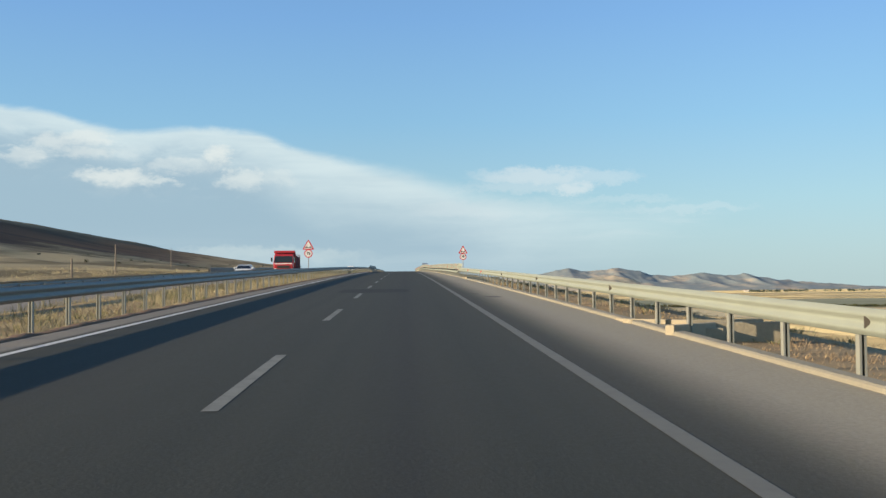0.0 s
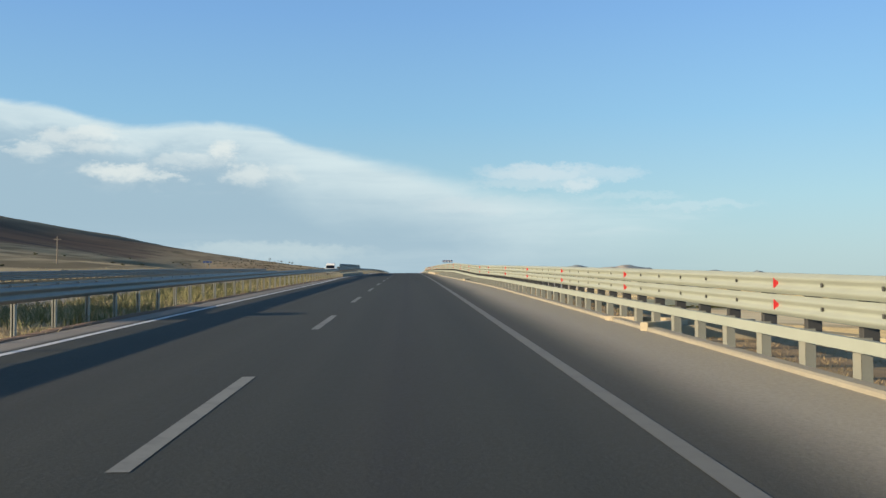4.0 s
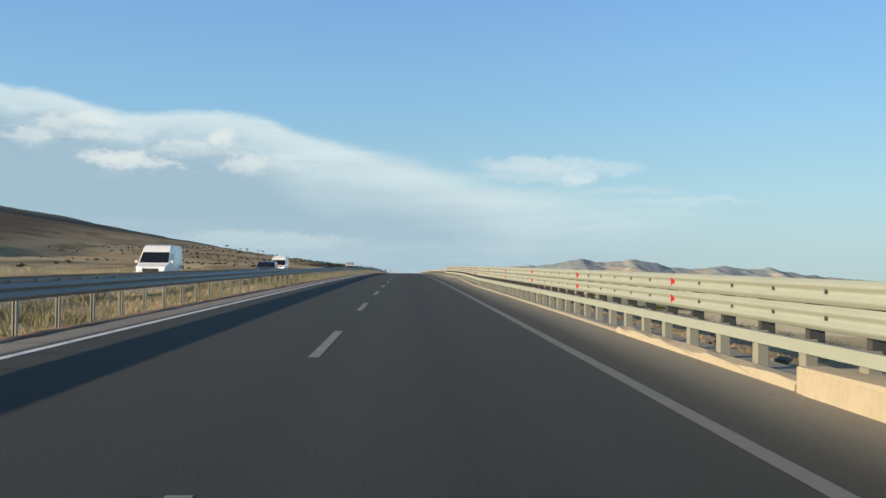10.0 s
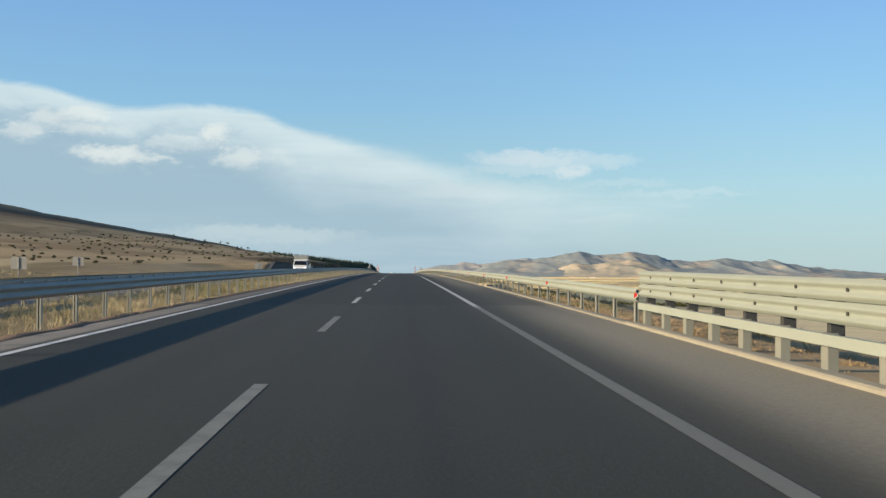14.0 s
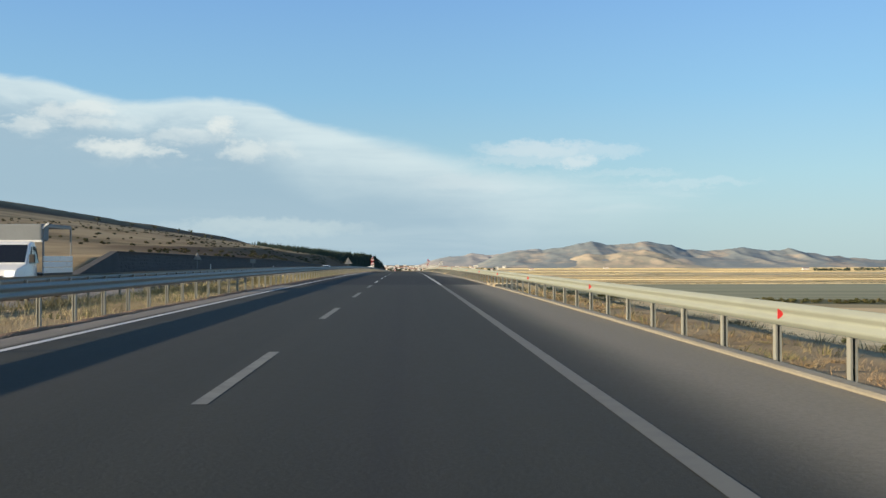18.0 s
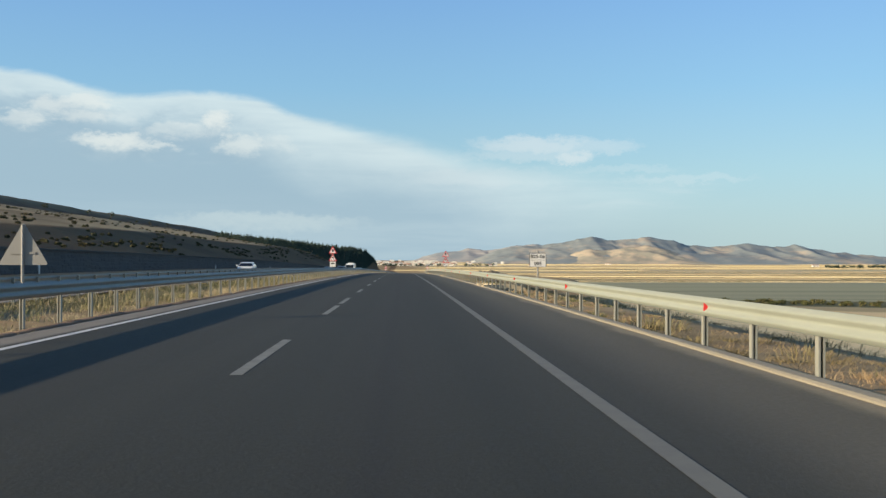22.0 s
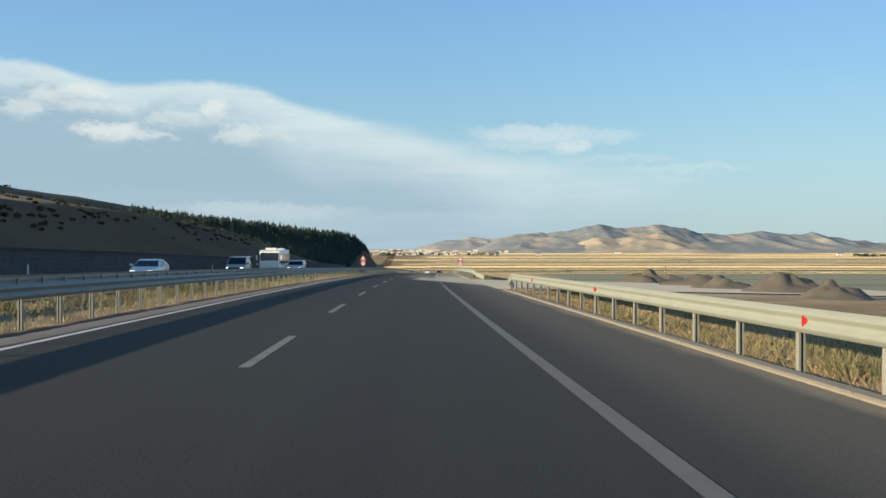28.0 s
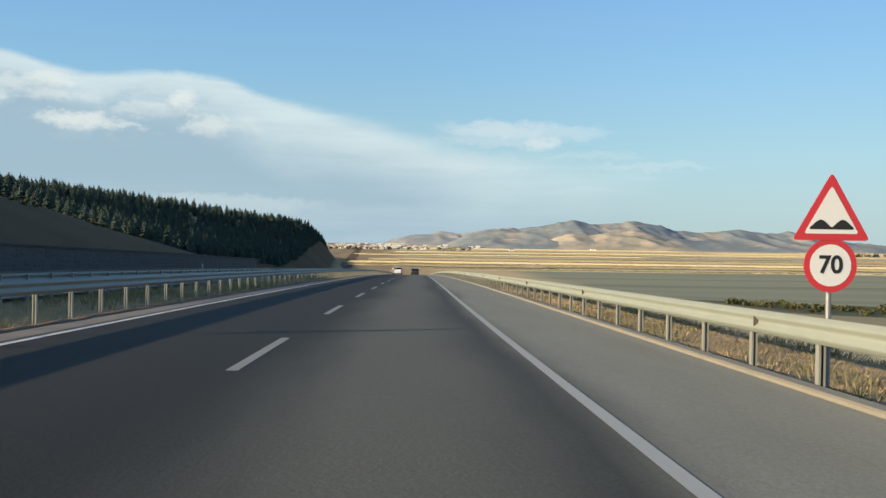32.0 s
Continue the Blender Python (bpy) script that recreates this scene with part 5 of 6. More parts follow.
def vehicle(name, label, category, s, x, h, paint, profile, width, belt, taper, wind, rear, sides, wheels, wheel_r, lamp_z, grille, towards=True, group="road traffic", lights=True):
    """The nose points to -y in its own axes."""
    top = max(p[1] for p in profile)
    root = empty(name, road_pose(s, x, h, 0 if towards else 180), label, category, group)
    bm, half = body_loft(profile, width, belt, top, taper, 0.5)
    y0, y1 = min(p[0] for p in profile), max(p[0] for p in profile)
    part("body", bm, paint, root)
    part("windscreen", pane_front(wind[0], wind[1], half), GLASS, root, "dark windscreen")
    if rear:
        part("rear_window", pane_front(rear[0], rear[1], half, 0.1), GLASS, root)
    for pts in sides:
        for k in (-1, 1):
            part("side_window", pane_side(pts, half, k), GLASS, root)
    for y in wheels:
        for k in (-1, 1):
            wheel(root, k * (width / 2 - 0.13), y, wheel_r)
    for k in (-1, 1):
        part("headlight", shape_lamp(k * (width / 2 - 0.30), y0 + 0.05, lamp_z, 0.30, 0.13, 0.14), HEADLAMP if lights else WHITE, root)
        part("tail_light", shape_lamp(k * (width / 2 - 0.20), y1 - 0.03, lamp_z + 0.12, 0.18, 0.28, 0.10), LENS_RED, root)
        mb = box_bm(k * (width / 2 + 0.12) - 0.09, wind[0][0] + 0.12, wind[0][1] + 0.05, k * (width / 2 + 0.12) + 0.09, wind[0][0] + 0.22, wind[0][1] + 0.22, 0.03)
        part("wing_mirror", mb, TRIM if paint is not WHITE_CAR else paint, root)
    part("grille", box_bm(-grille[0] / 2, y0 - 0.02, grille[1], grille[0] / 2, y0 + 0.06, grille[2], 0.02), TRIM, root)
    part("bumper", box_bm(-width / 2 * 0.9, y0 - 0.03, 0.28, width / 2 * 0.9, y0 + 0.10, 0.46, 0.03), TRIM, root)
    part("number_plate", box_bm(-0.26, y0 - 0.045, 0.40, 0.26, y0 - 0.02, 0.51, 0.006), WHITE, root)
    part("underbody", box_bm(-width / 2 * 0.86, y0 + 0.2, 0.2, width / 2 * 0.86, y1 - 0.2, 0.42), TRIM, root)
    return root, half


CAR = [(-2.15, 0.32), (-2.18, 0.62), (-2.02, 0.78), (-1.05, 0.96), (-0.25, 1.40), (0.25, 1.47), (0.85, 1.42), (1.62, 1.05), (2.10, 1.00), (2.18, 0.70), (2.14, 0.32)]
CAR_SIDE = [[(-0.80, 0.98), (-0.20, 1.34), (0.22, 1.39), (0.22, 0.98)], [(0.30, 0.98), (0.30, 1.38), (0.82, 1.33), (1.30, 1.02)]]
SUV = [(-2.10, 0.38), (-2.14, 0.78), (-1.98, 0.98), (-1.05, 1.10), (-0.40, 1.58), (0.2, 1.66), (1.55, 1.60), (2.02, 1.12), (2.12, 0.90), (2.10, 0.40)]
SUV_SIDE = [[(-0.78, 1.12), (-0.34, 1.50), (0.24, 1.56), (0.24, 1.12)], [(0.32, 1.12), (0.32, 1.56), (1.45, 1.50), (1.75, 1.15)]]
VAN = [(-2.75, 0.36), (-2.80, 0.85), (-2.62, 1.12), (-1.95, 1.30), (-1.20, 2.12), (-0.85, 2.46), (-0.4, 2.55), (2.65, 2.52), (2.78, 2.30), (2.78, 0.40)]
BIGVAN = [(-2.45, 0.34), (-2.50, 0.78), (-2.34, 0.98), (-1.55, 1.14), (-0.72, 1.86), (-0.35, 1.93), (2.30, 1.92), (2.44, 1.70), (2.46, 0.38)]
BUS = [(-3.7, 0.38), (-3.76, 1.25), (-3.50, 2.62), (-3.1, 2.82), (3.5, 2.80), (3.66, 2.5), (3.68, 0.4)]

# white panel van with a high roof
vehicle("panel_van", "white high-roofed panel van on the opposite carriageway", "van", 322, -18.6, -0.30, WHITE_CAR, VAN, 2.04, 1.3, 0.16,
        ((-1.95, 1.30), (-1.20, 2.12)), None, [[(-1.62, 1.32), (-1.08, 1.95), (-0.62, 1.98), (-0.62, 1.32)]], (-1.75, 1.75), 0.34, 0.98, (1.0, 0.62, 0.98))
# dark pick-up far behind it
vehicle("dark_suv", "dark off-road car on the opposite carriageway", "car", 356, -16.2, -0.30, DARK_CAR, SUV, 1.86, 1.1, 0.16,
        ((-1.05, 1.10), (-0.40, 1.58)), ((1.55, 1.60), (2.02, 1.12)), SUV_SIDE, (-1.30, 1.32), 0.36, 0.84, (1.1, 0.6, 0.85))
# white minibus with windows and a red bonnet sticker
mb, mh = vehicle("minibus", "white minibus with side windows and a red bonnet badge", "van", 394, -19.6, -0.31, WHITE_CAR, VAN, 2.04, 1.3, 0.16,
                 ((-1.95, 1.30), (-1.20, 2.12)), ((2.78, 2.30), (2.78, 0.40)), [[(-1.62, 1.32), (-1.08, 1.95), (-0.62, 1.98), (-0.62, 1.32)], [(-0.5, 1.32), (-0.5, 2.0), (0.9, 2.0), (0.9, 1.32)],
                                                                             [(1.0, 1.32), (1.0, 2.0), (2.5, 2.0), (2.5, 1.32)]], (-1.75, 1.75), 0.34, 0.98, (1.0, 0.62, 0.92))
part("badge", pane_front((-2.62, 1.12), (-1.95, 1.30), lambda y, z: 0.6, 0.2, 0.02), SIGNRED, mb, "red bonnet sticker")
part("roof_rack", box_bm(-0.7, -0.2, 2.53, 0.7, 2.2, 2.62, 0.03), WHITE_CAR, mb)
# white saloons
vehicle("saloon_car", "white saloon car with lit headlights", "car", 694, -19.6, -0.01, WHITE_CAR, CAR, 1.78, 0.95, 0.2,
        ((-1.05, 0.96), (-0.25, 1.40)), ((0.85, 1.42), (1.62, 1.05)), CAR_SIDE, (-1.32, 1.30), 0.31, 0.70, (1.0, 0.48, 0.64))
vehicle("saloon_car", "white saloon car with lit headlights", "car", 809, -19.6, -0.01, WHITE_CAR, CAR, 1.78, 0.95, 0.2,
        ((-1.05, 0.96), (-0.25, 1.40)), ((0.85, 1.42), (1.62, 1.05)), CAR_SIDE, (-1.32, 1.30), 0.31, 0.70, (1.0, 0.48, 0.64))
vehicle("silver_van", "silver passenger van with lit headlights", "van", 840, -19.4, -0.01, SILVER_CAR, BIGVAN, 1.92, 1.12, 0.14,
        ((-1.55, 1.14), (-0.72, 1.86)), ((2.44, 1.70), (2.46, 0.9)), [[(-1.18, 1.16), (-0.62, 1.74), (-0.1, 1.76), (-0.1, 1.16)], [(0.0, 1.16), (0.0, 1.76), (1.1, 1.76), (1.1, 1.16)],
                                                                    [(1.2, 1.16), (1.2, 1.76), (2.25, 1.72), (2.25, 1.16)]], (-1.55, 1.50), 0.33, 0.86, (1.3, 0.72, 0.92))
vehicle("white_suv", "white sport utility car with lit headlights", "car", 856, -16.0, 0.0, WHITE_CAR, SUV, 1.84, 1.1, 0.16,
        ((-1.05, 1.10), (-0.40, 1.58)), ((1.55, 1.60), (2.02, 1.12)), SUV_SIDE, (-1.30, 1.32), 0.35, 0.84, (1.2, 0.62, 0.84))
bus, bh = vehicle("midi_bus", "white midibus with a roof unit and dark windows", "bus", 853, -18.0, -0.01, WHITE_CAR, BUS, 2.36, 1.2, 0.08,
                  ((-3.76, 1.15), (-3.50, 2.62)), ((3.66, 2.5), (3.68, 1.5)), [[(-2.9, 1.35), (-2.9, 2.35), (-0.9, 2.35), (-0.9, 1.35)], [(-0.8, 1.35), (-0.8, 2.35), (1.2, 2.35), (1.2, 1.35)],
                                                                             [(1.3, 1.35), (1.3, 2.35), (3.3, 2.35), (3.3, 1.35)]], (-2.2, 2.1), 0.42, 0.72, (1.2, 0.52, 0.66))
part("roof_unit", box_bm(-0.6, -2.6, 2.80, 0.6, -1.4, 3.05, 0.08), WHITE_CAR, bus)
part("roof_unit", box_bm(-0.7, 1.4, 2.78, 0.7, 3.0, 2.96, 0.06), WHITE_CAR, bus)
for k in (-1, 1):
    part("mirror_arm", box_bm(k * 1.32 - 0.08, -3.95, 1.75, k * 1.32 + 0.08, -3.83, 2.25, 0.03), WHITE_CAR, bus)

# cars going the same way, far ahead
vehicle("pickup_car", "dark off-road car driving ahead in the lane", "car", 1090, -1.9, 0.0, DARK_CAR, SUV, 1.86, 1.1, 0.16,
        ((-1.05, 1.10), (-0.40, 1.58)), ((1.55, 1.60), (2.02, 1.12)), SUV_SIDE, (-1.30, 1.32), 0.36, 0.84, (1.1, 0.6, 0.85), False, lights=False)
vehicle("white_hatchback", "white car driving ahead in the passing lane", "car", 1060, -5.4, 0.0, WHITE_CAR, SUV, 1.84, 1.1, 0.16,
        ((-1.05, 1.10), (-0.40, 1.58)), ((1.55, 1.60), (2.02, 1.12)), SUV_SIDE, (-1.30, 1.32), 0.35, 0.84, (1.2, 0.62, 0.84), False, lights=False)


# red tipper lorry
def red_lorry(s, x, h):
    root = empty("red_lorry", road_pose(s, x, h), "red lorry with a tall boarded load bed", "lorry", "road traffic")
    cab = [(-3.4, 0.55), (-3.46, 1.30), (-3.30, 1.55), (-3.12, 2.45), (-2.95, 2.62), (-1.7, 2.62), (-1.6, 2.5), (-1.6, 0.55)]
    bm, half = body_loft(cab, 2.42, 1.5, 2.62, 0.12, 0.4)
    part("cab", bm, RED_CAR, root)
    part("windscreen", pane_front((-3.30, 1.55), (-3.12, 2.45), half, 0.06), GLASS, root)
    for k in (-1, 1):
        part("side_window", pane_side([(-3.0, 1.6), (-2.92, 2.3), (-2.1, 2.3), (-2.1, 1.6)], half, k), GLASS, root)
        part("headlight", shape_lamp(k * 0.95, -3.42, 0.85, 0.28, 0.18, 0.1), WHITE, root)
        part("wing_mirror", box_bm(k * 1.36 - 0.1, -3.45, 1.75, k * 1.36 + 0.1, -3.37, 2.2, 0.02), TRIM, root)
        for y in (-2.4, 1.6, 2.75):
            wheel(root, k * 1.05, y, 0.48, 0.3)
    part("grille", box_bm(-0.72, -3.50, 0.98, 0.72, -3.40, 1.28, 0.02), TRIM, root)
    part("bumper", box_bm(-1.2, -3.52, 0.5, 1.2, -3.35, 0.75, 0.03), RED_CAR, root)
    part("wind_trim", box_bm(-1.0, -3.39, 1.44, 1.0, -3.30, 1.54, 0.01), WHITE_CAR, root)
    part("chassis", box_bm(-0.45, -3.0, 0.6, 0.45, 3.5, 0.85), TRIM, root)
    bed = part("load_bed", box_bm(-1.22, -1.45, 0.95, 1.22, 3.6, 1.1, 0.02), SHADED_RED, root)
    part("headboard", box_bm(-1.22, -1.50, 1.1, 1.22, -1.38, 2.95, 0.02), RED_CAR, bed)
    part("canopy", box_bm(-1.22, -2.4, 2.80, 1.22, -1.38, 3.05, 0.03), RED_CAR, bed)
    part("tailboard", box_bm(-1.22, 3.48, 1.1, 1.22, 3.6, 2.45, 0.02), SHADED_RED, bed)
    for k in (-1, 1):
        for j in range(5):
            part("side_board", box_bm(k * 1.18 - 0.03, -1.36, 1.12 + 0.27 * j, k * 1.18 + 0.03, 3.46, 1.36 + 0.27 * j, 0.01), SHADED_RED, bed)
        for j in range(5):
            y = -1.2 + 1.15 * j
            part("stake", box_bm(k * 1.24 - 0.03, y - 0.05, 0.95, k * 1.24 + 0.03, y + 0.05, 2.7, 0.01), SHADED_RED, bed)


red_lorry(122.5, -15.9, -0.31)
vehicle("saloon_car", "white saloon car beside the red lorry", "car", 114, -19.6, -0.31, WHITE_CAR, CAR, 1.78, 0.95, 0.2,
        ((-1.05, 0.96), (-0.25, 1.40)), ((0.85, 1.42), (1.62, 1.05)), CAR_SIDE, (-1.32, 1.30), 0.31, 0.70, (1.0, 0.48, 0.64), lights=False)


# small open lorry with a hoop-and-tarpaulin frame
def frame_lorry(s, x, h):
    root = empty("light_lorry", road_pose(s, x, h), "white light lorry with a rolled tarpaulin over the bed", "lorry", "road traffic")
    cab = [(-2.75, 0.36), (-2.80, 0.85), (-2.62, 1.12), (-1.95, 1.30), (-1.25, 2.05), (-1.0, 2.12), (-0.45, 2.12), (-0.40, 0.40)]
    bm, half = body_loft(cab, 2.0, 1.3, 2.12, 0.14, 0.5)
    part("cab", bm, WHITE_CAR, root)
    part("windscreen", pane_front((-1.95, 1.30), (-1.25, 2.05), half), GLASS, root)
    part("grille", box_bm(-0.5, -2.83, 0.6, 0.5, -2.72, 0.9, 0.02), TRIM, root)
    for k in (-1, 1):
        part("side_window", pane_side([(-1.62, 1.32), (-1.12, 1.92), (-0.6, 1.95), (-0.6, 1.32)], half, k), GLASS, root)
        part("headlight", shape_lamp(k * 0.72, -2.72, 0.98, 0.3, 0.18, 0.14), HEADLAMP, root)
        part("wing_mirror", box_bm(k * 1.14 - 0.1, -1.85, 1.35, k * 1.14 + 0.1, -1.75, 1.65, 0.03), TRIM, root)
        for y in (-1.75, 1.6):
            wheel(root, k * 0.88, y, 0.34)
        for j in range(3):
            part("side_board", box_bm(k * 1.0 - 0.03, -0.3, 0.95 + 0.22 * j, k * 1.0 + 0.03, 2.9, 1.15 + 0.22 * j, 0.01), WHITE_CAR, root)
        for y in (-0.25, 2.8):
            part("frame_post", box_bm(k * 0.98 - 0.03, y - 0.03, 1.0, k * 0.98 + 0.03, y + 0.03, 2.72), GREYMETAL, root)
        part("frame_rail", box_bm(k * 0.98 - 0.03, -0.25, 2.66, k * 0.98 + 0.03, 2.8, 2.74), GREYMETAL, root)
        bm = bmesh.new()
        bm = box_bm(-0.03, -0.03, -0.62, 0.03, 0.03, 0.62)
        bmesh.ops.transform(bm, matrix=Matrix.Translation((k * 0.72, -0.34, 2.42)) @ Matrix.Rotation(k * 0.9, 4, "Y"), verts=bm.verts[:])
        part("frame_brace", bm, WHITE, root)
    part("bed_floor", box_bm(-1.0, -0.35, 0.82, 1.0, 2.95, 0.95), TRIM, root)
    part("tarpaulin", box_bm(-0.98, -0.42, 2.16, 0.98, 0.35, 2.78, 0.08), TARP, root)
    part("rolled_sheet", box_bm(-0.98, 0.3, 2.66, 0.98, 2.85, 2.80, 0.04), TARP, root)
    part("front_bar", box_bm(-1.0, -0.45, 2.10, 1.0, -0.33, 2.18, 0.02), WHITE, root)


frame_lorry(505.5, -16.1, -0.185)

# ---- retaining wall of dark rough stone below the cut slope ----
wall_root = empty("retaining_wall", Matrix(), "dark rough masonry retaining wall below the cut slope", "wall", "", "structure")
rng = random.Random(5)
core = strip("wall_core", STONE, 551, 1002, [(-25.15, -0.2), (-25.35, 2.02), (-25.9, 2.02), (-25.9, -0.2)], 6.0, wall_root, False, False, True)
strip("coping", STONE, 551, 1002, [(-25.22, 2.02), (-25.20, 2.14), (-25.95, 2.14), (-25.95, 2.02)], 6.0, wall_root, False, False, True)
# its first stretch rises out of the ground
vs = []
for s, h in ((539.0, 0.05), (551.0, 2.14)):
    vs += [P(s, -25.15, -0.3), P(s, -25.15 - 0.09 * h, h), P(s, -25.9, h), P(s, -25.9, -0.3)]
mesh_ob("wall_wedge", vs, [(0, 1, 5, 4), (1, 2, 6, 5), (2, 3, 7, 6), (3, 2, 1, 0), (4, 5, 6, 7)], STONE, wall_root)
vs, fs = [], []
s = 551.2
while s < 1000:
    z = 0.1
    while z < 1.95:
        hgt = rng.uniform(0.26, 0.36)
        o = rng.uniform(0.25, 0.6)
        q = s + rng.uniform(-0.1, 0.1)
        for _ in range(2):
            w = rng.uniform(0.45, 0.8)
            d = rng.uniform(0.01, 0.045)
            z1 = min(z + hgt - 0.03, 2.0)
            base = len(vs)
            for (ss, zz, dd) in ((q, z, 0.0), (q + w, z, 0.0), (q + w, z1, 0.0), (q, z1, 0.0), (q + 0.06, z + 0.05, d), (q + w - 0.06, z + 0.05, d), (q + w - 0.06, z1 - 0.05, d), (q + 0.06, z1 - 0.05, d)):
                vs.append(P(ss, -25.17 - 0.2 * (zz + 0.2) / 2.2 + dd + 0.01, zz))
            for f in ((4, 5, 6, 7), (0, 1, 5, 4), (1, 2, 6, 5), (2, 3, 7, 6), (3, 0, 4, 7)):
                fs.append(tuple(base + i for i in f))
            q += w + 0.04
        z += hgt
    s += 1.35
stones = mesh_ob("facing_stones", vs, fs, STONE, wall_root)
tagged(stones, kind="stuff")


# ---- grass, scrub and trees ----
def blades(name, spots, mat, label, category, blade_h, blade_w, count, lean, seed, clump=0.12):
    """Tufts of bent blades at the spots (x, y, z, size)."""
    r = np.random.RandomState(seed)
    n = len(spots) * count
    sp = np.repeat(np.asarray(spots), count, axis=0)
    a = r.uniform(0, 2 * np.pi, n)
    rad = np.minimum(np.abs(r.normal(0, clump, n)), 1.6 * clump) * sp[:, 3]
    bx, by, bz = sp[:, 0] + rad * np.cos(a), sp[:, 1] + rad * np.sin(a), sp[:, 2] - 0.03
    h = blade_h * sp[:, 3] * r.uniform(0.45, 1.15, n)
    w = blade_w * r.uniform(0.6, 1.3, n)
    ln = lean * r.uniform(0.2, 1.2, n) * h
    fa = r.uniform(0, 2 * np.pi, n)
    dx, dy = np.cos(a), np.sin(a)
    wx, wy = np.cos(fa) * w, np.sin(fa) * w
    v = np.empty((n, 5, 3))
    v[:, 0] = np.stack([bx - wx, by - wy, bz], 1)
    v[:, 1] = np.stack([bx + wx, by + wy, bz], 1)
    v[:, 2] = np.stack([bx + wx * 0.7 + dx * ln * 0.4, by + wy * 0.7 + dy * ln * 0.4, bz + h * 0.6], 1)
    v[:, 3] = np.stack([bx - wx * 0.7 + dx * ln * 0.4, by - wy * 0.7 + dy * ln * 0.4, bz + h * 0.6], 1)
    v[:, 4] = np.stack([bx + dx * ln, by + dy * ln, bz + h], 1)
    k = np.arange(n) * 5
    quads = np.stack([k, k + 1, k + 2, k + 3], 1)
    tris = np.stack([k + 3, k + 2, k + 4], 1)
    me = bpy.data.meshes.new(name)
    me.vertices.add(n * 5)
    me.vertices.foreach_set("co", v.reshape(-1).astype(np.float32))
    me.loops.add(n * 7)
    li = np.concatenate([quads.ravel(), tris.ravel()])
    me.loops.foreach_set("vertex_index", li.astype(np.int32))
    me.polygons.add(n * 2)
    st = np.concatenate([np.arange(n) * 4, n * 4 + np.arange(n) * 3])
    me.polygons.foreach_set("loop_start", st.astype(np.int32))
    me.update(calc_edges=True)
    me.validate()
    me.materials.append(mat)
    return tagged(new(name, me), label, category, kind="stuff")


def verge_spots(s0, s1, x0, x1, n, seed, size=(0.6, 1.2), gap=0.35):
    r = np.random.RandomState(seed)
    out = []
    while len(out) < n:
        s, x = r.uniform(s0, s1), r.uniform(x0, x1)
        d = noise.noise((s * 0.09, x * 0.5, seed)) + 0.6 * noise.noise((s * 0.02, x * 0.2, seed + 3))
        if d < -gap and r.rand() < 0.8:
            continue
        q = P(s, x)
        out.append((q.x, q.y, gz(q.x, q.y), r.uniform(*size) * (1 + 0.5 * max(-0.4, d))))
    return out


# the bridge deck over the railway has no grass
spots = verge_spots(-40, 200, -13.0, -8.15, 5600, 1) + verge_spots(247, 1010, -13.2, -8.15, 15000, 2)
blades("median_grass", spots, DRY, "dry straw-coloured grass on the median", "grass", 0.21, 0.0045, 20, 0.9, 3, 0.34)
blades("median_weeds", verge_spots(-40, 110, -12.5, -8.3, 260, 4, (0.6, 1.3), 0.0) + verge_spots(110, 200, -12.5, -8.6, 1100, 44, (0.7, 1.6), 0.0) + verge_spots(247, 1010, -12.5, -8.7, 3600, 5, (0.6, 1.5), 0.0), WEEDS, "dull green weeds among the median grass", "grass", 0.24, 0.009, 18, 0.9, 6, 0.22)
spots = verge_spots(-30, 218, 3.05, 7.0, 6500, 7, (0.5, 1.1)) + verge_spots(268, 780, 3.05, 7.0, 13000, 8, (0.5, 1.1)) + verge_spots(822, 960, 3.05, 9.0, 8000, 9, (0.6, 1.2)) + verge_spots(742, 786, 3.1, 9.5, 3200, 19, (0.7, 1.6))
blades("verge_grass", spots, RUSSET, "sparse russet dry grass behind the shoulder guard rail", "grass", 0.085, 0.0046, 26, 1.3, 10, 0.32)
blades("verge_weeds", verge_spots(300, 766, 3.0, 9.0, 900, 11, (0.7, 1.8), 0.0) + verge_spots(-20, 200, 3.2, 9.0, 300, 12, (0.6, 1.4), 0.0) + verge_spots(744, 785, 3.5, 6.5, 260, 20, (0.9, 1.9), 0.0) + verge_spots(822, 960, 3.2, 9.0, 900, 21, (0.6, 1.5), 0.0), WEEDS, "low green and brown weeds on the embankment", "grass", 0.17, 0.008, 26, 1.2, 13, 0.24)
spots = verge_spots(-60, 460, -60, -25, 5200, 14, (0.8, 1.6))
blades("field_edge_grass", spots, DRY, "dry grass on the far roadside field", "grass", 0.28, 0.014, 9, 0.7, 15, 0.35)


LITTER_SOIL = plain("plant_litter", (0.16, 0.095, 0.055, 1), 0.97, 0.0, 0.5, 2.0, 0.6)
lr = random.Random(51)
for a, b in ((-60, 199), (246, 620), (620, 1010)):
    ridge = strip("soil_ridge", LITTER_SOIL, a, b, [(-7.93, -0.06), (-8.02, 0.015), (-8.16, 0.035), (-8.34, 0.01), (-8.5, -0.12)], 0.6, None, True, False)
    for i in range(0, len(ridge.data.vertices), 5):
        dx, k = lr.gauss(0, 0.05) - 0.03, lr.uniform(0.0, 1.6)
        for j in range(5):
            v = ridge.data.vertices[i + j]
            v.co.x += dx + lr.gauss(0, 0.012)
            v.co.z += (0.0, 0.015, 0.035, 0.01, 0.0)[j] * (k - 1) - 0.012
    tagged(ridge, "crumbled brown soil and plant litter along the asphalt edge", "soil", "soil ridges", "stuff")


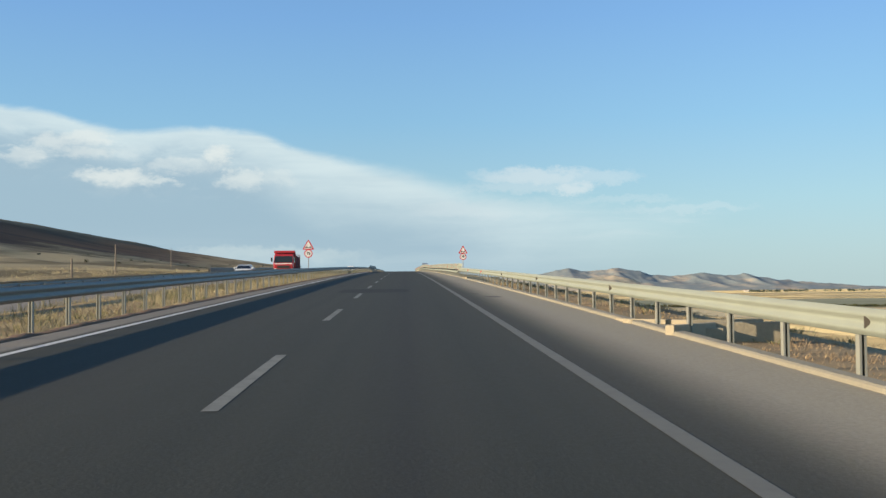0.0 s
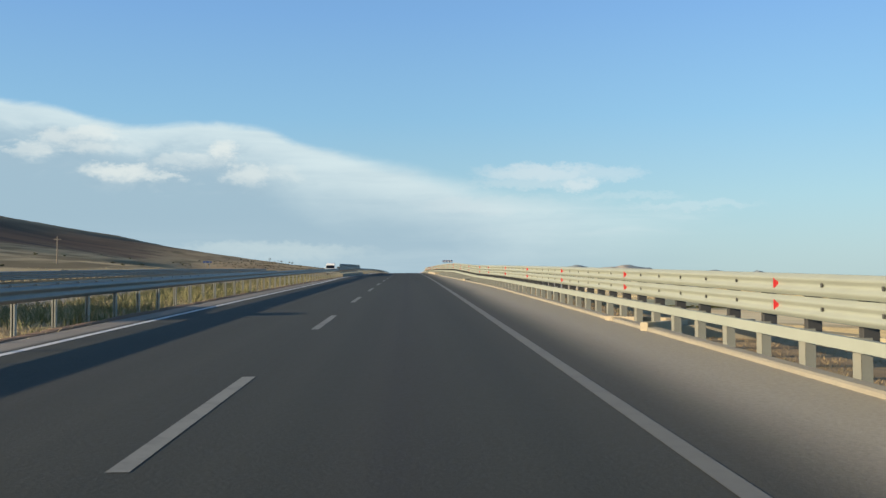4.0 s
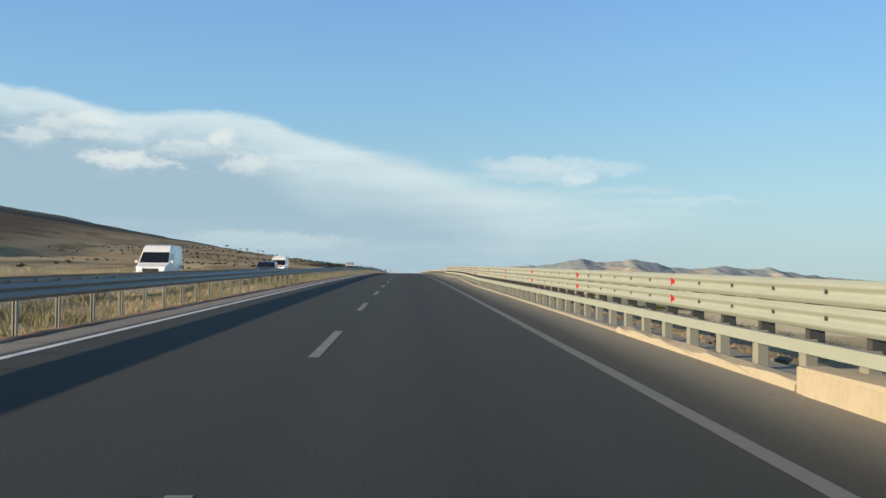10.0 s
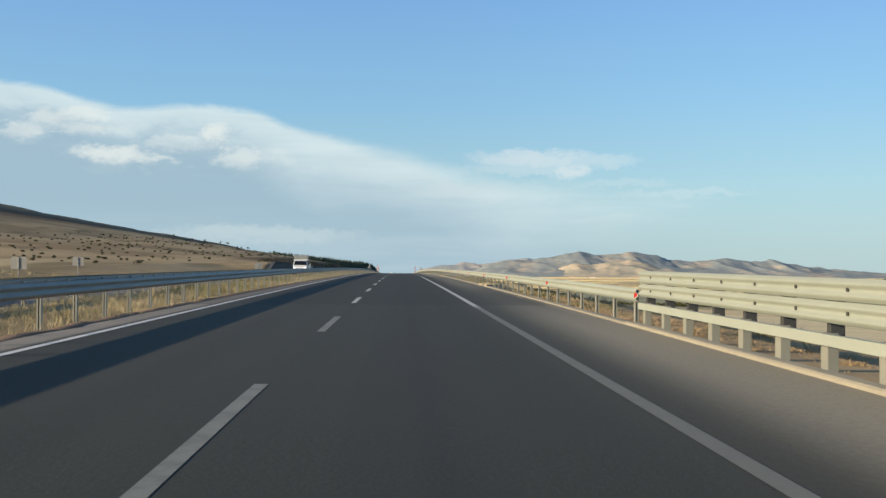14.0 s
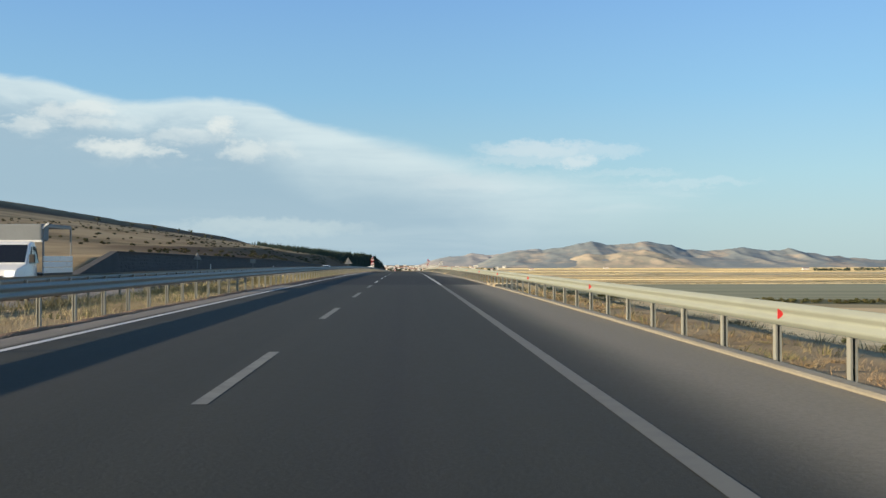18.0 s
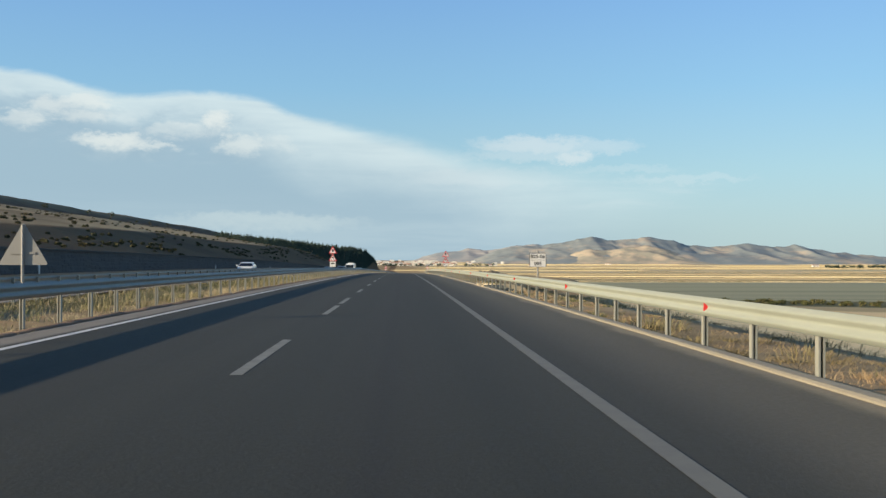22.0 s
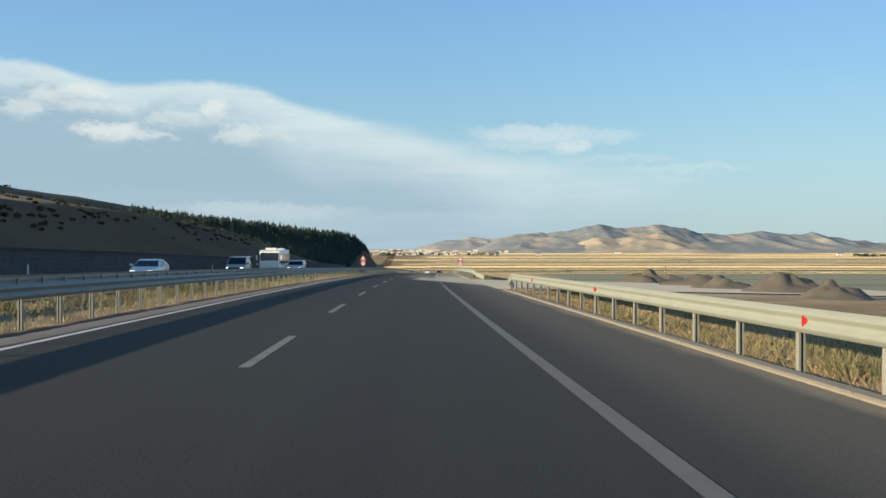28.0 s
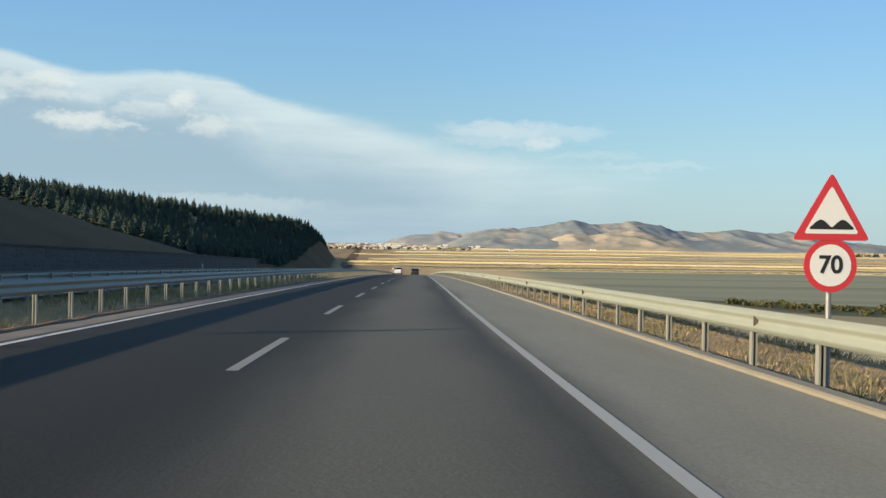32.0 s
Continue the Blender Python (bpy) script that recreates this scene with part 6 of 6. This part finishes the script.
STRAW = leaf_material("stubble_straw", (0.235, 0.20, 0.13, 1), (0.29, 0.245, 0.16, 1), (0.19, 0.165, 0.105, 1))
PALE_STRAW = leaf_material("pale_stubble", (0.37, 0.315, 0.195, 1), (0.44, 0.375, 0.235, 1), (0.31, 0.26, 0.16, 1))


def stubble(name, fields, mat, label):
    """Standing stubble in drilled rows: fields hold (x0, x1, y0, y1, row spacing, height)."""
    r = random.Random(61)
    vs, fs = [], []
    for x0, x1, y0, y1, gap, h in fields:
        y = y0
        while y < y1:
            n = max(2, int((x1 - x0) / (gap * 1.6)))
            a = r.uniform(-gap, gap)
            xs = [x0 + (x1 - x0) * i / n + a for i in range(n + 1)]
            for xa, xb in zip(xs, xs[1:]):
                k = len(vs)
                j = r.uniform(-0.4, 0.4) * gap
                ya, yb = y + j + 0.38 * (xb - xa), y + j - 0.38 * (xb - xa)
                za, zb = gz(xa, ya), gz(xb, yb)
                hh = h * r.uniform(0.6, 1.15)
                vs += [(xa, ya, za - 0.05), (xb, yb, zb - 0.05), (xb, yb + 0.1, zb + hh), (xa, ya + 0.1, za + hh)]
                fs.append((k, k + 1, k + 2, k + 3))
            y += gap * r.uniform(0.8, 1.2)
    return tagged(mesh_ob(name, vs, fs, mat), label, "stubble field", kind="stuff")


fr = random.Random(62)
bright, pale, dark = [], [], []
for y0, y1, light in ((1832, 1880, 1), (1960, 2015, 0), (2078, 2165, 1), (2240, 2355, 0), (2440, 2545, 0), (2615, 2705, 1), (2805, 2875, 0), (2945, 3075, 1), (3100, 3190, 0), (3255, 3420, 1), (3430, 3600, 0), (3610, 3930, 1)):
    x = fr.uniform(-60, 60)
    while x < 1700:
        w = fr.uniform(250, 700)
        if fr.random() < 0.72:
            d = fr.uniform(0, 12)
            (pale if light else bright).append((x, x + w - 6, y0 + d, y1 - fr.uniform(0, 10), 9.0, 0.45))
        if y1 < 2900 and fr.random() < 0.5:
            dark.append((x + fr.uniform(-60, 60), x + w * fr.uniform(0.7, 1.3), y0 + fr.uniform(0.1, 0.6) * (y1 - y0), y0 + 0.62 * (y1 - y0) + 4, 9.0, 0.75))
        x += w
for y0, y1, x0, x1, k in ((-60, 70, 60, 330, 0), (78, 200, 48, 260, 1), (205, 330, 70, 420, 0), (120, 260, 300, 620, 1), (340, 470, 150, 520, 1), (480, 640, 190, 600, 0), (20, 110, 350, 700, 1), (300, 460, 560, 980, 0), (500, 640, 640, 1100, 1)):
    (pale if k else bright).append((x0, x1, y0, y1, 3.2 if x0 < 250 else 6.0, 0.3 if x0 < 250 else 0.4))
STALKS = leaf_material("dry_stalks", (0.125, 0.105, 0.06, 1), (0.16, 0.135, 0.075, 1), (0.09, 0.08, 0.045, 1))
stubble("dry_stalks", dark, STALKS, "dark uncut stalks in narrow strips between the stubble")
stubble("straw_stubble", bright, STRAW, "golden straw stubble on the harvested fields")
stubble("pale_stubble", pale, PALE_STRAW, "pale straw stubble on the harvested fields")


def clump_cloud(centres, r, quads, size, flat=0.6):
    """Small leaf faces scattered through blobs (x, y, z, radius)."""
    out_v, out_f = [], []
    for cx, cy, cz, cr in centres:
        for _ in range(quads):
            d = Vector((r.gauss(0, 1), r.gauss(0, 1), r.gauss(0, 1))).normalized() * cr * r.uniform(0.45, 1.0)
            c = Vector((cx + d.x, cy + d.y, max(cz + d.z * flat, cz - cr * 0.55)))
            u = Vector((r.gauss(0, 1), r.gauss(0, 1), r.gauss(0, 0.6))).normalized() * size * r.uniform(0.6, 1.3)
            w = u.cross(Vector((r.gauss(0, 1), r.gauss(0, 1), r.gauss(0, 1)))).normalized() * size * r.uniform(0.5, 1.0)
            k = len(out_v)
            out_v += [c - u, c + w, c + u, c - w]
            out_f.append((k, k + 1, k + 2, k + 3))
    return out_v, out_f


def shrubs(name, places, mat, label, seed, quads=40, size=0.16):
    r = random.Random(seed)
    cs = []
    for x, y, rad in places:
        z = gz(x, y)
        for _ in range(4):
            cs.append((x + r.uniform(-1, 1) * rad * 0.6, y + r.uniform(-1, 1) * rad * 0.6, z + rad * r.uniform(0.2, 0.6), rad * r.uniform(0.5, 0.9)))
    v, f = clump_cloud(cs, r, quads, size)
    return tagged(mesh_ob(name, v, f, mat), label, "shrubs", kind="stuff")


r = random.Random(21)
hill_sh = []
for _ in range(650):
    hill_sh.append((-r.uniform(40, 105), r.uniform(500, 1075), r.uniform(0.12, 0.4)))
for _ in range(48):
    cx_, cy_ = -r.uniform(28.5, 36.5), r.uniform(590, 985)
    for _ in range(r.randint(4, 11)):
        hill_sh.append((cx_ + r.gauss(0, 1.2), cy_ + r.gauss(0, 6.0), r.uniform(0.12, 0.34)))
for _ in range(26):
    hill_sh.append((-r.uniform(40, 120), r.uniform(250, 520), r.uniform(0.3, 0.8)))
shrubs("hillside_scrub", hill_sh, THICKET, "scattered dark scrub bushes on the brown hillside", 22, 14, 0.16)
hedge = [(26 + 10 * noise.noise((y * 0.01, 0, 0)) + r.uniform(-2, 2), y, r.uniform(0.7, 1.5)) for y in np.arange(560, 1010, 1.9)]
hedge = [h for h in hedge if not 690 < h[1] < 850]
hedge += [(r.uniform(40, 130), y, r.uniform(0.6, 1.6)) for y in np.arange(430, 760, 5.0)]
shrubs("field_thicket", [(x, 1255 + r.uniform(-40, 30) - 0.02 * x, r.uniform(1.4, 3.2)) for x in np.arange(150, 760, 1.7)], SCRUB, "dark green thicket along the crop field", 25, 22, 0.55)
shrubs("field_hedge", hedge, SCRUB, "low dark green bushes along the field edge", 23, 34, 0.2)
shrubs("verge_bush", [(P(s, x).x, P(s, x).y, q) for s, x, q in ((843.4, 3.7, 0.36), (841.3, 3.8, 0.3), (569, 4.2, 0.42))], THICKET, "ragged bush behind the guard rail", 24, 90, 0.05)


tuft = []
for _ in range(420):
    s, x = r.uniform(300, 782), 3.1 + abs(r.gauss(0, 1.3))
    q = P(s, x)
    tuft.append((q.x, q.y, r.uniform(0.12, 0.3)))
blades("dry_tussocks", [(a, b, gz(a, b), q * 4) for a, b, q in tuft], RUSSET, "rounded dry russet weeds behind the guard rail", "grass", 0.14, 0.0042, 150, 1.7, 26, 0.2)
tuft = [(P(s, x).x, P(s, x).y, q) for s, x, q in ((r.uniform(300, 782), 3.4 + abs(r.gauss(0, 2.0)), r.uniform(0.12, 0.34)) for _ in range(260))]
blades("green_tussocks", [(a, b, gz(a, b), q * 4) for a, b, q in tuft], WEEDS, "low dull green weeds behind the guard rail", "grass", 0.15, 0.0055, 110, 1.6, 27, 0.2)


def pine_verts(r, h):
    """One pine: tapered trunk and drooping sprays of needle cards in uneven tiers."""
    tv, tf = [], []
    seg = 5
    for j, (zz, rr) in enumerate(((-0.4, 0.028), (0.5, 0.018), (0.97, 0.004))):
        for i in range(seg):
            a = 2 * math.pi * i / seg
            tv.append((rr * h * math.cos(a), rr * h * math.sin(a), max(zz, -0.1) * h))
    for j in range(2):
        for i in range(seg):
            tf.append((j * seg + i, j * seg + (i + 1) % seg, (j + 1) * seg + (i + 1) % seg, (j + 1) * seg + i))
    nv, nf = [], []
    tiers = 9
    for t in range(tiers):
        u = t / (tiers - 1)
        z = h * (0.12 + 0.86 * u)
        rad = h * (0.33 * (1 - u) ** 0.7 + 0.02) * r.uniform(0.75, 1.2)
        n = max(4, int(9 * (1 - u) + 3))
        off = r.uniform(0, 6)
        for i in range(n):
            a = off + 2 * math.pi * i / n + r.uniform(-0.25, 0.25)
            rr = rad * r.uniform(0.65, 1.15)
            wd = rr * 0.42
            dz = -h * 0.05 * r.uniform(0.2, 1.6)
            ca, sa = math.cos(a), math.sin(a)
            k = len(nv)
            nv += [(0, 0, z + h * 0.06), (ca * rr * 0.55 - sa * wd, sa * rr * 0.55 + ca * wd, z + dz * 0.3), (ca * rr, sa * rr, z + dz), (ca * rr * 0.55 + sa * wd, sa * rr * 0.55 - ca * wd, z + dz * 0.3),
                   (ca * rr * 0.5, sa * rr * 0.5, z + h * 0.045)]
            nf += [(k, k + 1, k + 4), (k + 1, k + 2, k + 4), (k + 2, k + 3, k + 4), (k + 3, k, k + 4)]
    nv.append((0, 0, h * 1.04))
    return tv, tf, nv, nf


r = random.Random(31)
kinds = [pine_verts(r, 1.0) for _ in range(8)]
places = []
tries = 0
while len(places) < 2600 and tries < 40000:
    tries += 1
    y = r.uniform(1014, 1410)
    cx = float(np.interp(y, [900, 1050, 1380], [-95, -95, -23]))
    px = float(plan(y)[0])
    lo, hi = cx - float(np.interp(y, [1030, 1110, 1180], [4, 12, 40])), px - 24.2 - float(np.interp(y, [905, 990, 1040, 1150, 1300], [75, 42, 20, 17, 26]))
    if hi <= lo:
        continue
    x = r.uniform(lo, hi)
    if y < float(np.interp(x, [-110, -90, -60, -40], [1105, 1078, 1045, 1018])):
        continue
    if any((x - a) ** 2 + (y - b) ** 2 < 3.4 for a, b, _ in places[-260:]):
        continue
    places.append((x, y, r.uniform(3.2, 5.0)))
TV, TF, NV, NF = [], [], [], []
for x, y, h in places:
    tv, tf, nv, nf = kinds[r.randrange(8)]
    a = r.uniform(0, 6.28)
    c, s_ = math.cos(a), math.sin(a)
    z = gz(x, y)
    for src, fsrc, V, F in ((tv, tf, TV, TF), (nv, nf, NV, NF)):
        k = len(V)
        V += [(x + h * (p[0] * c - p[1] * s_), y + h * (p[0] * s_ + p[1] * c), z + h * p[2]) for p in src]
        F += [tuple(k + i for i in f) for f in fsrc]
forest = empty("pine_forest", Matrix(), "dense dark green young pine plantation on the spur", "forest", "", "stuff")
tagged(mesh_ob("trunks", TV, TF, BARK, forest), kind="stuff")
tagged(mesh_ob("crowns", NV, NF, NEEDLES, forest), kind="stuff")


def lone_tree(x, y, h, seed):
    r = random.Random(seed)
    z = gz(x, y)
    root = empty("tree", Matrix.Translation((x, y, z)), "small windblown tree alone on the hill crest", "tree", "crest trees")
    bm = cyl_bm(0.05 * h, h * 0.7, Matrix.Translation((0, 0, h * 0.25)), 7, 0.02 * h)
    part("trunk", bm, BARK, root)
    for k in range(3):
        b = cyl_bm(0.018 * h, h * 0.35, Matrix.Translation((0, 0, h * 0.55)) @ Matrix.Rotation(2.1 * k, 4, "Z") @ Matrix.Rotation(0.7, 4, "X") @ Matrix.Translation((0, 0, h * 0.16)), 5, 0.006 * h)
        part("limb", b, BARK, root)
    cs = [(r.uniform(-0.25, 0.25) * h, r.uniform(-0.25, 0.25) * h, h * r.uniform(0.6, 0.95), h * r.uniform(0.12, 0.24)) for _ in range(7)]
    v, f = clump_cloud(cs, r, 26, 0.05 * h)
    mesh_ob("crown", v, f, SCRUB, root)


for i, (x, y, h) in enumerate(((-93, 898, 2.6), (-92, 872, 2.1), (-94, 842, 2.4), (-92, 925, 1.9), (-93, 948, 2.2), (-91, 800, 1.8), (-93, 770, 2.3), (-285, 700, 4.5), (-95, 985, 2.8))):
    lone_tree(x, y, h, 40 + i)


# ---- spoil heaps beside the side track ----
def heap(x, y, rx, ry, h, seed):
    n, m = 22, 9
    vs, fs = [(0, 0, h)], []
    for j in range(1, m + 1):
        t = j / m
        for i in range(n):
            a = 2 * math.pi * i / n
            k = 1 + 0.3 * noise.noise((math.cos(a) * 1.7 + seed, math.sin(a) * 1.7, t * 2))
            z = h * (1 - t * t) ** 1.3 * (1 + 0.5 * noise.noise((math.cos(a) * 3 * t, math.sin(a) * 3 * t, seed))) * (0.8 + 0.4 * noise.noise((math.cos(a) * 7 * t, math.sin(a) * 7 * t, seed + 5)))
            vs.append((math.cos(a) * rx * t * k, math.sin(a) * ry * t * k, z - 0.35 * t))
    for i in range(n):
        fs.append((0, 1 + i, 1 + (i + 1) % n))
    for j in range(m - 1):
        for i in range(n):
            a, b = 1 + j * n + i, 1 + j * n + (i + 1) % n
            fs.append((a, a + n, b + n, b))
    o = mesh_ob("earth_mound", vs, fs, SOIL, None, True)
    o.matrix_world = Matrix.Translation((x, y, gz(x, y)))
    tagged(o, "heap of dumped brown earth beside the track", "earth heap", "spoil heaps")


for i, (s, x, rad, h) in enumerate(((815, 15.5, 2.2, 1.6), (822, 19, 2.5, 1.2), (806, 17, 2.5, 1.3), (797, 16, 2.0, 1.1), (790, 17, 2.4, 1.5),
                                    (783, 16.5, 1.8, 1.3), (777, 18, 2.0, 0.9), (828, 24, 3.0, 1.5), (770, 17, 1.6, 0.7))):
    q = P(s, x)
    heap(q.x, q.y, rad * 1.3, rad * 1.1, h * 0.62, i * 3.1)

# ---- the guard rail's broken ends at the side track ----
for s0, s1, label in ((783.5, 788.6, "bent-down end of the shoulder guard rail"), (811.5, 817.0, "sloping flared end of the shoulder guard rail")):
    run = empty("rail_end", Matrix(), label, "guard rail", "rail ends")
    n = 8
    verts, faces = [], []
    prof = beam_profile(0, 0, 1)
    k = len(prof)
    first = s0 < 800
    for i in range(n + 1):
        t = i / n
        s = s0 + (s1 - s0) * t
        u = t if first else 1 - t
        for px_, hz_ in prof:
            verts.append(P(s, RX + px_ + 0.5 * u * u, 0.39 + hz_ - (0.47 if first else 0.36) * u))
    for i in range(n):
        for j in range(k):
            a, b = i * k + j, i * k + (j + 1) % k
            faces.append((a, b, b + k, a + k))
    faces += [tuple(range(k - 1, -1, -1)), tuple(n * k + j for j in range(k))]
    mesh_ob("beam", verts, faces, RAIL, run, True)
    for t in (0.25, 0.65):
        s = s0 + (s1 - s0) * t
        u = t if first else 1 - t
        child("post", POST_LOW, s, RX + 0.08 + 0.5 * u * u, -0.34 * u, run)
    cap = cyl_bm(0.09, 0.34, Matrix.Translation((0, 0, 0.02)), 14)
    c = part("end_cap", cap, RAIL, run)
    c.matrix_basis = road_pose(s1 if first else s0, RX + 0.5, 0.14 if not first else 0.02)

track = strip("side_track", plain("gravel_track", (0.68, 0.59, 0.43, 1), 0.97, 0.0, 0.35, 1.5, 0.5), 786, 815, [(2.30, -0.010), (3.2, -0.03), (6.0, -0.08), (14.0, -0.235), (26.0, -0.48)], 2.0)
tagged(track, "pale gravel side track joining the shoulder", "track", kind="structure")
gr = random.Random(77)
sv, sf = [], []
for _ in range(600):
    s, x = gr.uniform(788, 816), gr.uniform(2.5, 9)
    q = P(s, x)
    z = max(gz(q.x, q.y), q.z - 0.012 - 0.016 * (x - 2.4))
    rr = gr.uniform(0.006, 0.02)
    k = len(sv)
    sv += [(q.x + rr * gr.uniform(0.6, 1.2), q.y, z), (q.x - rr * gr.uniform(0.6, 1.2), q.y + rr * 0.4, z), (q.x, q.y + rr, z), (q.x, q.y - rr, z), (q.x, q.y, z + rr * gr.uniform(0.5, 1.0))]
    sf += [(k, k + 2, k + 4), (k + 2, k + 1, k + 4), (k + 1, k + 3, k + 4), (k + 3, k, k + 4)]
tagged(mesh_ob("loose_gravel", sv, sf, SOIL), "loose stones and gravel on the side track", "gravel", kind="stuff")

# ---- litter and rubble by the bridge ----
PAPER = plain("litter_paper", (0.6, 0.6, 0.58, 1), 0.8, 0.0, 0.2)
for i in range(26):
    s, x = gr.uniform(206, 226), gr.uniform(2.2, 4.4)
    q = P(s, x)
    b = bmesh.new()
    bmesh.ops.create_icosphere(b, subdivisions=1, radius=gr.uniform(0.08, 0.2))
    for v in b.verts:
        v.co = Vector((v.co.x * gr.uniform(0.6, 1.4), v.co.y * gr.uniform(0.6, 1.4), v.co.z * gr.uniform(0.3, 0.7)))
    me = bpy.data.meshes.new("litter")
    b.to_mesh(me)
    b.free()
    white = gr.random() < 0.45
    me.materials.append(PAPER if white else SOIL)
    o = new("litter" if white else "rubble", me)
    o.matrix_world = Matrix.Translation((q.x, q.y, gz(q.x, q.y) + 0.03))
    tagged(o, "crumpled pale litter behind the bridge barrier" if white else "dark lump of rubble behind the bridge barrier", "litter" if white else "rubble", "roadside litter")

for i in range(34):
    s = gr.uniform(264, 275)
    x = 2.5 + gr.uniform(0.15, 1.6) + float(shift(s))
    q = P(s, x)
    b = bmesh.new()
    bmesh.ops.create_icosphere(b, subdivisions=1, radius=gr.uniform(0.06, 0.2))
    for v in b.verts:
        v.co = Vector((v.co.x * gr.uniform(0.6, 1.4), v.co.y * gr.uniform(0.6, 1.4), v.co.z * gr.uniform(0.4, 0.9)))
    me = bpy.data.meshes.new("rubble")
    b.to_mesh(me)
    b.free()
    me.materials.append(SOIL)
    o = new("rubble", me)
    o.matrix_world = Matrix.Translation((q.x, q.y, gz(q.x, q.y) + 0.05))
    tagged(o, "dark lump of rubble behind the bridge barrier", "rubble", "roadside litter")

for i in range(16):
    s, x = 241.5 + gr.gauss(0, 1.6), 0.95 + gr.gauss(0, 0.25)
    b = bmesh.new()
    bmesh.ops.create_icosphere(b, subdivisions=1, radius=gr.uniform(0.012, 0.03))
    for v in b.verts:
        v.co = Vector((v.co.x * gr.uniform(0.7, 1.4), v.co.y * gr.uniform(0.7, 1.4), v.co.z * gr.uniform(0.4, 0.9)))
    me = bpy.data.meshes.new("pebble")
    b.to_mesh(me)
    b.free()
    me.materials.append(DARK_STEEL if i % 3 else SOIL)
    o = new("pebble", me)
    o.matrix_world = Matrix.Translation(P(s, x, 0.0))
    tagged(o, "small dark stone lying on the bridge shoulder", "stone", "shoulder stones")

# ---- wooden poles on the far field ----
for s, x, h in ((60, -62, 5.0), (150, -44, 4.2), (118, -40, 2.2), (300, -70, 5.5)):
    q = P(s, x)
    root = empty("utility_pole", Matrix.Translation((q.x, q.y, gz(q.x, q.y))), "weathered wooden pole standing in the dry field", "pole", "field poles")
    part("shaft", cyl_bm(0.13, h + 0.5, Matrix.Translation((0, 0, h / 2 - 0.25)), 10, 0.09), WOOD, root)
    if h > 4.5:
        part("crossarm", box_bm(-0.7, -0.05, h - 0.7, 0.7, 0.05, h - 0.58, 0.01), WOOD, root)
fence = empty("field_fence", Matrix(), "thin wooden posts of a field fence", "fence")
for y in np.arange(822, 990, 5.5):
    x = 20 + 3 * noise.noise((y * 0.03, 1, 1))
    b = cyl_bm(0.05, 1.7, Matrix.Translation((x, y, gz(x, y) + 0.65)), 6)
    part("fence_post", b, WOOD, fence)

# ---- far town and groves ----
r = random.Random(91)


def house(x, y, w, d, h, roof):
    z = gz(x, y)
    root = empty("house", Matrix.Translation((x, y, z)), "small pale house of the far town" if roof else "pale flat-roofed block of the far town", "house", "far town")
    part("wall", box_bm(-w / 2, -d / 2, -1, w / 2, d / 2, h), PLASTER, root)
    if roof:
        b = bmesh.new()
        v = [b.verts.new(p) for p in ((-w * 0.54, -d * 0.54, h), (w * 0.54, -d * 0.54, h), (w * 0.54, d * 0.54, h), (-w * 0.54, d * 0.54, h), (-w * 0.5, 0, h + d * 0.25), (w * 0.5, 0, h + d * 0.25))]
        for f in ((0, 1, 5, 4), (2, 3, 4, 5), (0, 4, 3), (1, 2, 5), (3, 2, 1, 0)):
            b.faces.new([v[i] for i in f])
        part("roof", b, TILES, root)
    else:
        part("roof", box_bm(-w / 2 - 0.3, -d / 2 - 0.3, h, w / 2 + 0.3, d / 2 + 0.3, h + 0.5), PLASTER, root)
    for k in range(2 if h < 8 else 4):
        for j in range(max(1, int(h / 3))):
            xx = -w / 2 + w * (k + 0.5) / (2 if h < 8 else 4)
            part("window", box_bm(xx - 0.7, -d / 2 - 0.06, 1 + 3 * j, xx + 0.7, -d / 2 + 0.02, 2.3 + 3 * j), GLASS, root)


for _ in range(150):
    y = r.uniform(3300, 4100)
    x = r.gauss(-20, 130)
    big = r.random() < 0.3
    house(x, y, r.uniform(7, 13) * (1.2 if big else 1), r.uniform(8, 12), r.uniform(7, 13) if big else r.uniform(3, 5.5), not big)
house(640, 3700, 16, 8, 4, True)
house(1130, 3300, 18, 9, 4, True)


def grove(name, xs, y, n, seed, label):
    r = random.Random(seed)
    cs = []
    for _ in range(n):
        x = r.uniform(*xs)
        yy = y + r.uniform(-25, 25)
        z = gz(x, yy)
        for _ in range(3):
            cs.append((x + r.uniform(-4, 4), yy + r.uniform(-4, 4), z + r.uniform(2, 7), r.uniform(2.5, 4.5)))
    v, f = clump_cloud(cs, r, 14, 1.3, 0.9)
    tagged(mesh_ob(name, v, f, NEEDLES), label, "trees", kind="stuff")


grove("far_grove", (1060, 1200), 3050, 40, 5, "dark clump of far trees in the plain")
grove("far_grove", (1210, 1420), 3060, 26, 6, "thin row of far trees in the plain")
grove("town_trees", (-180, 260), 3280, 60, 7, "dark trees in front of the far town")
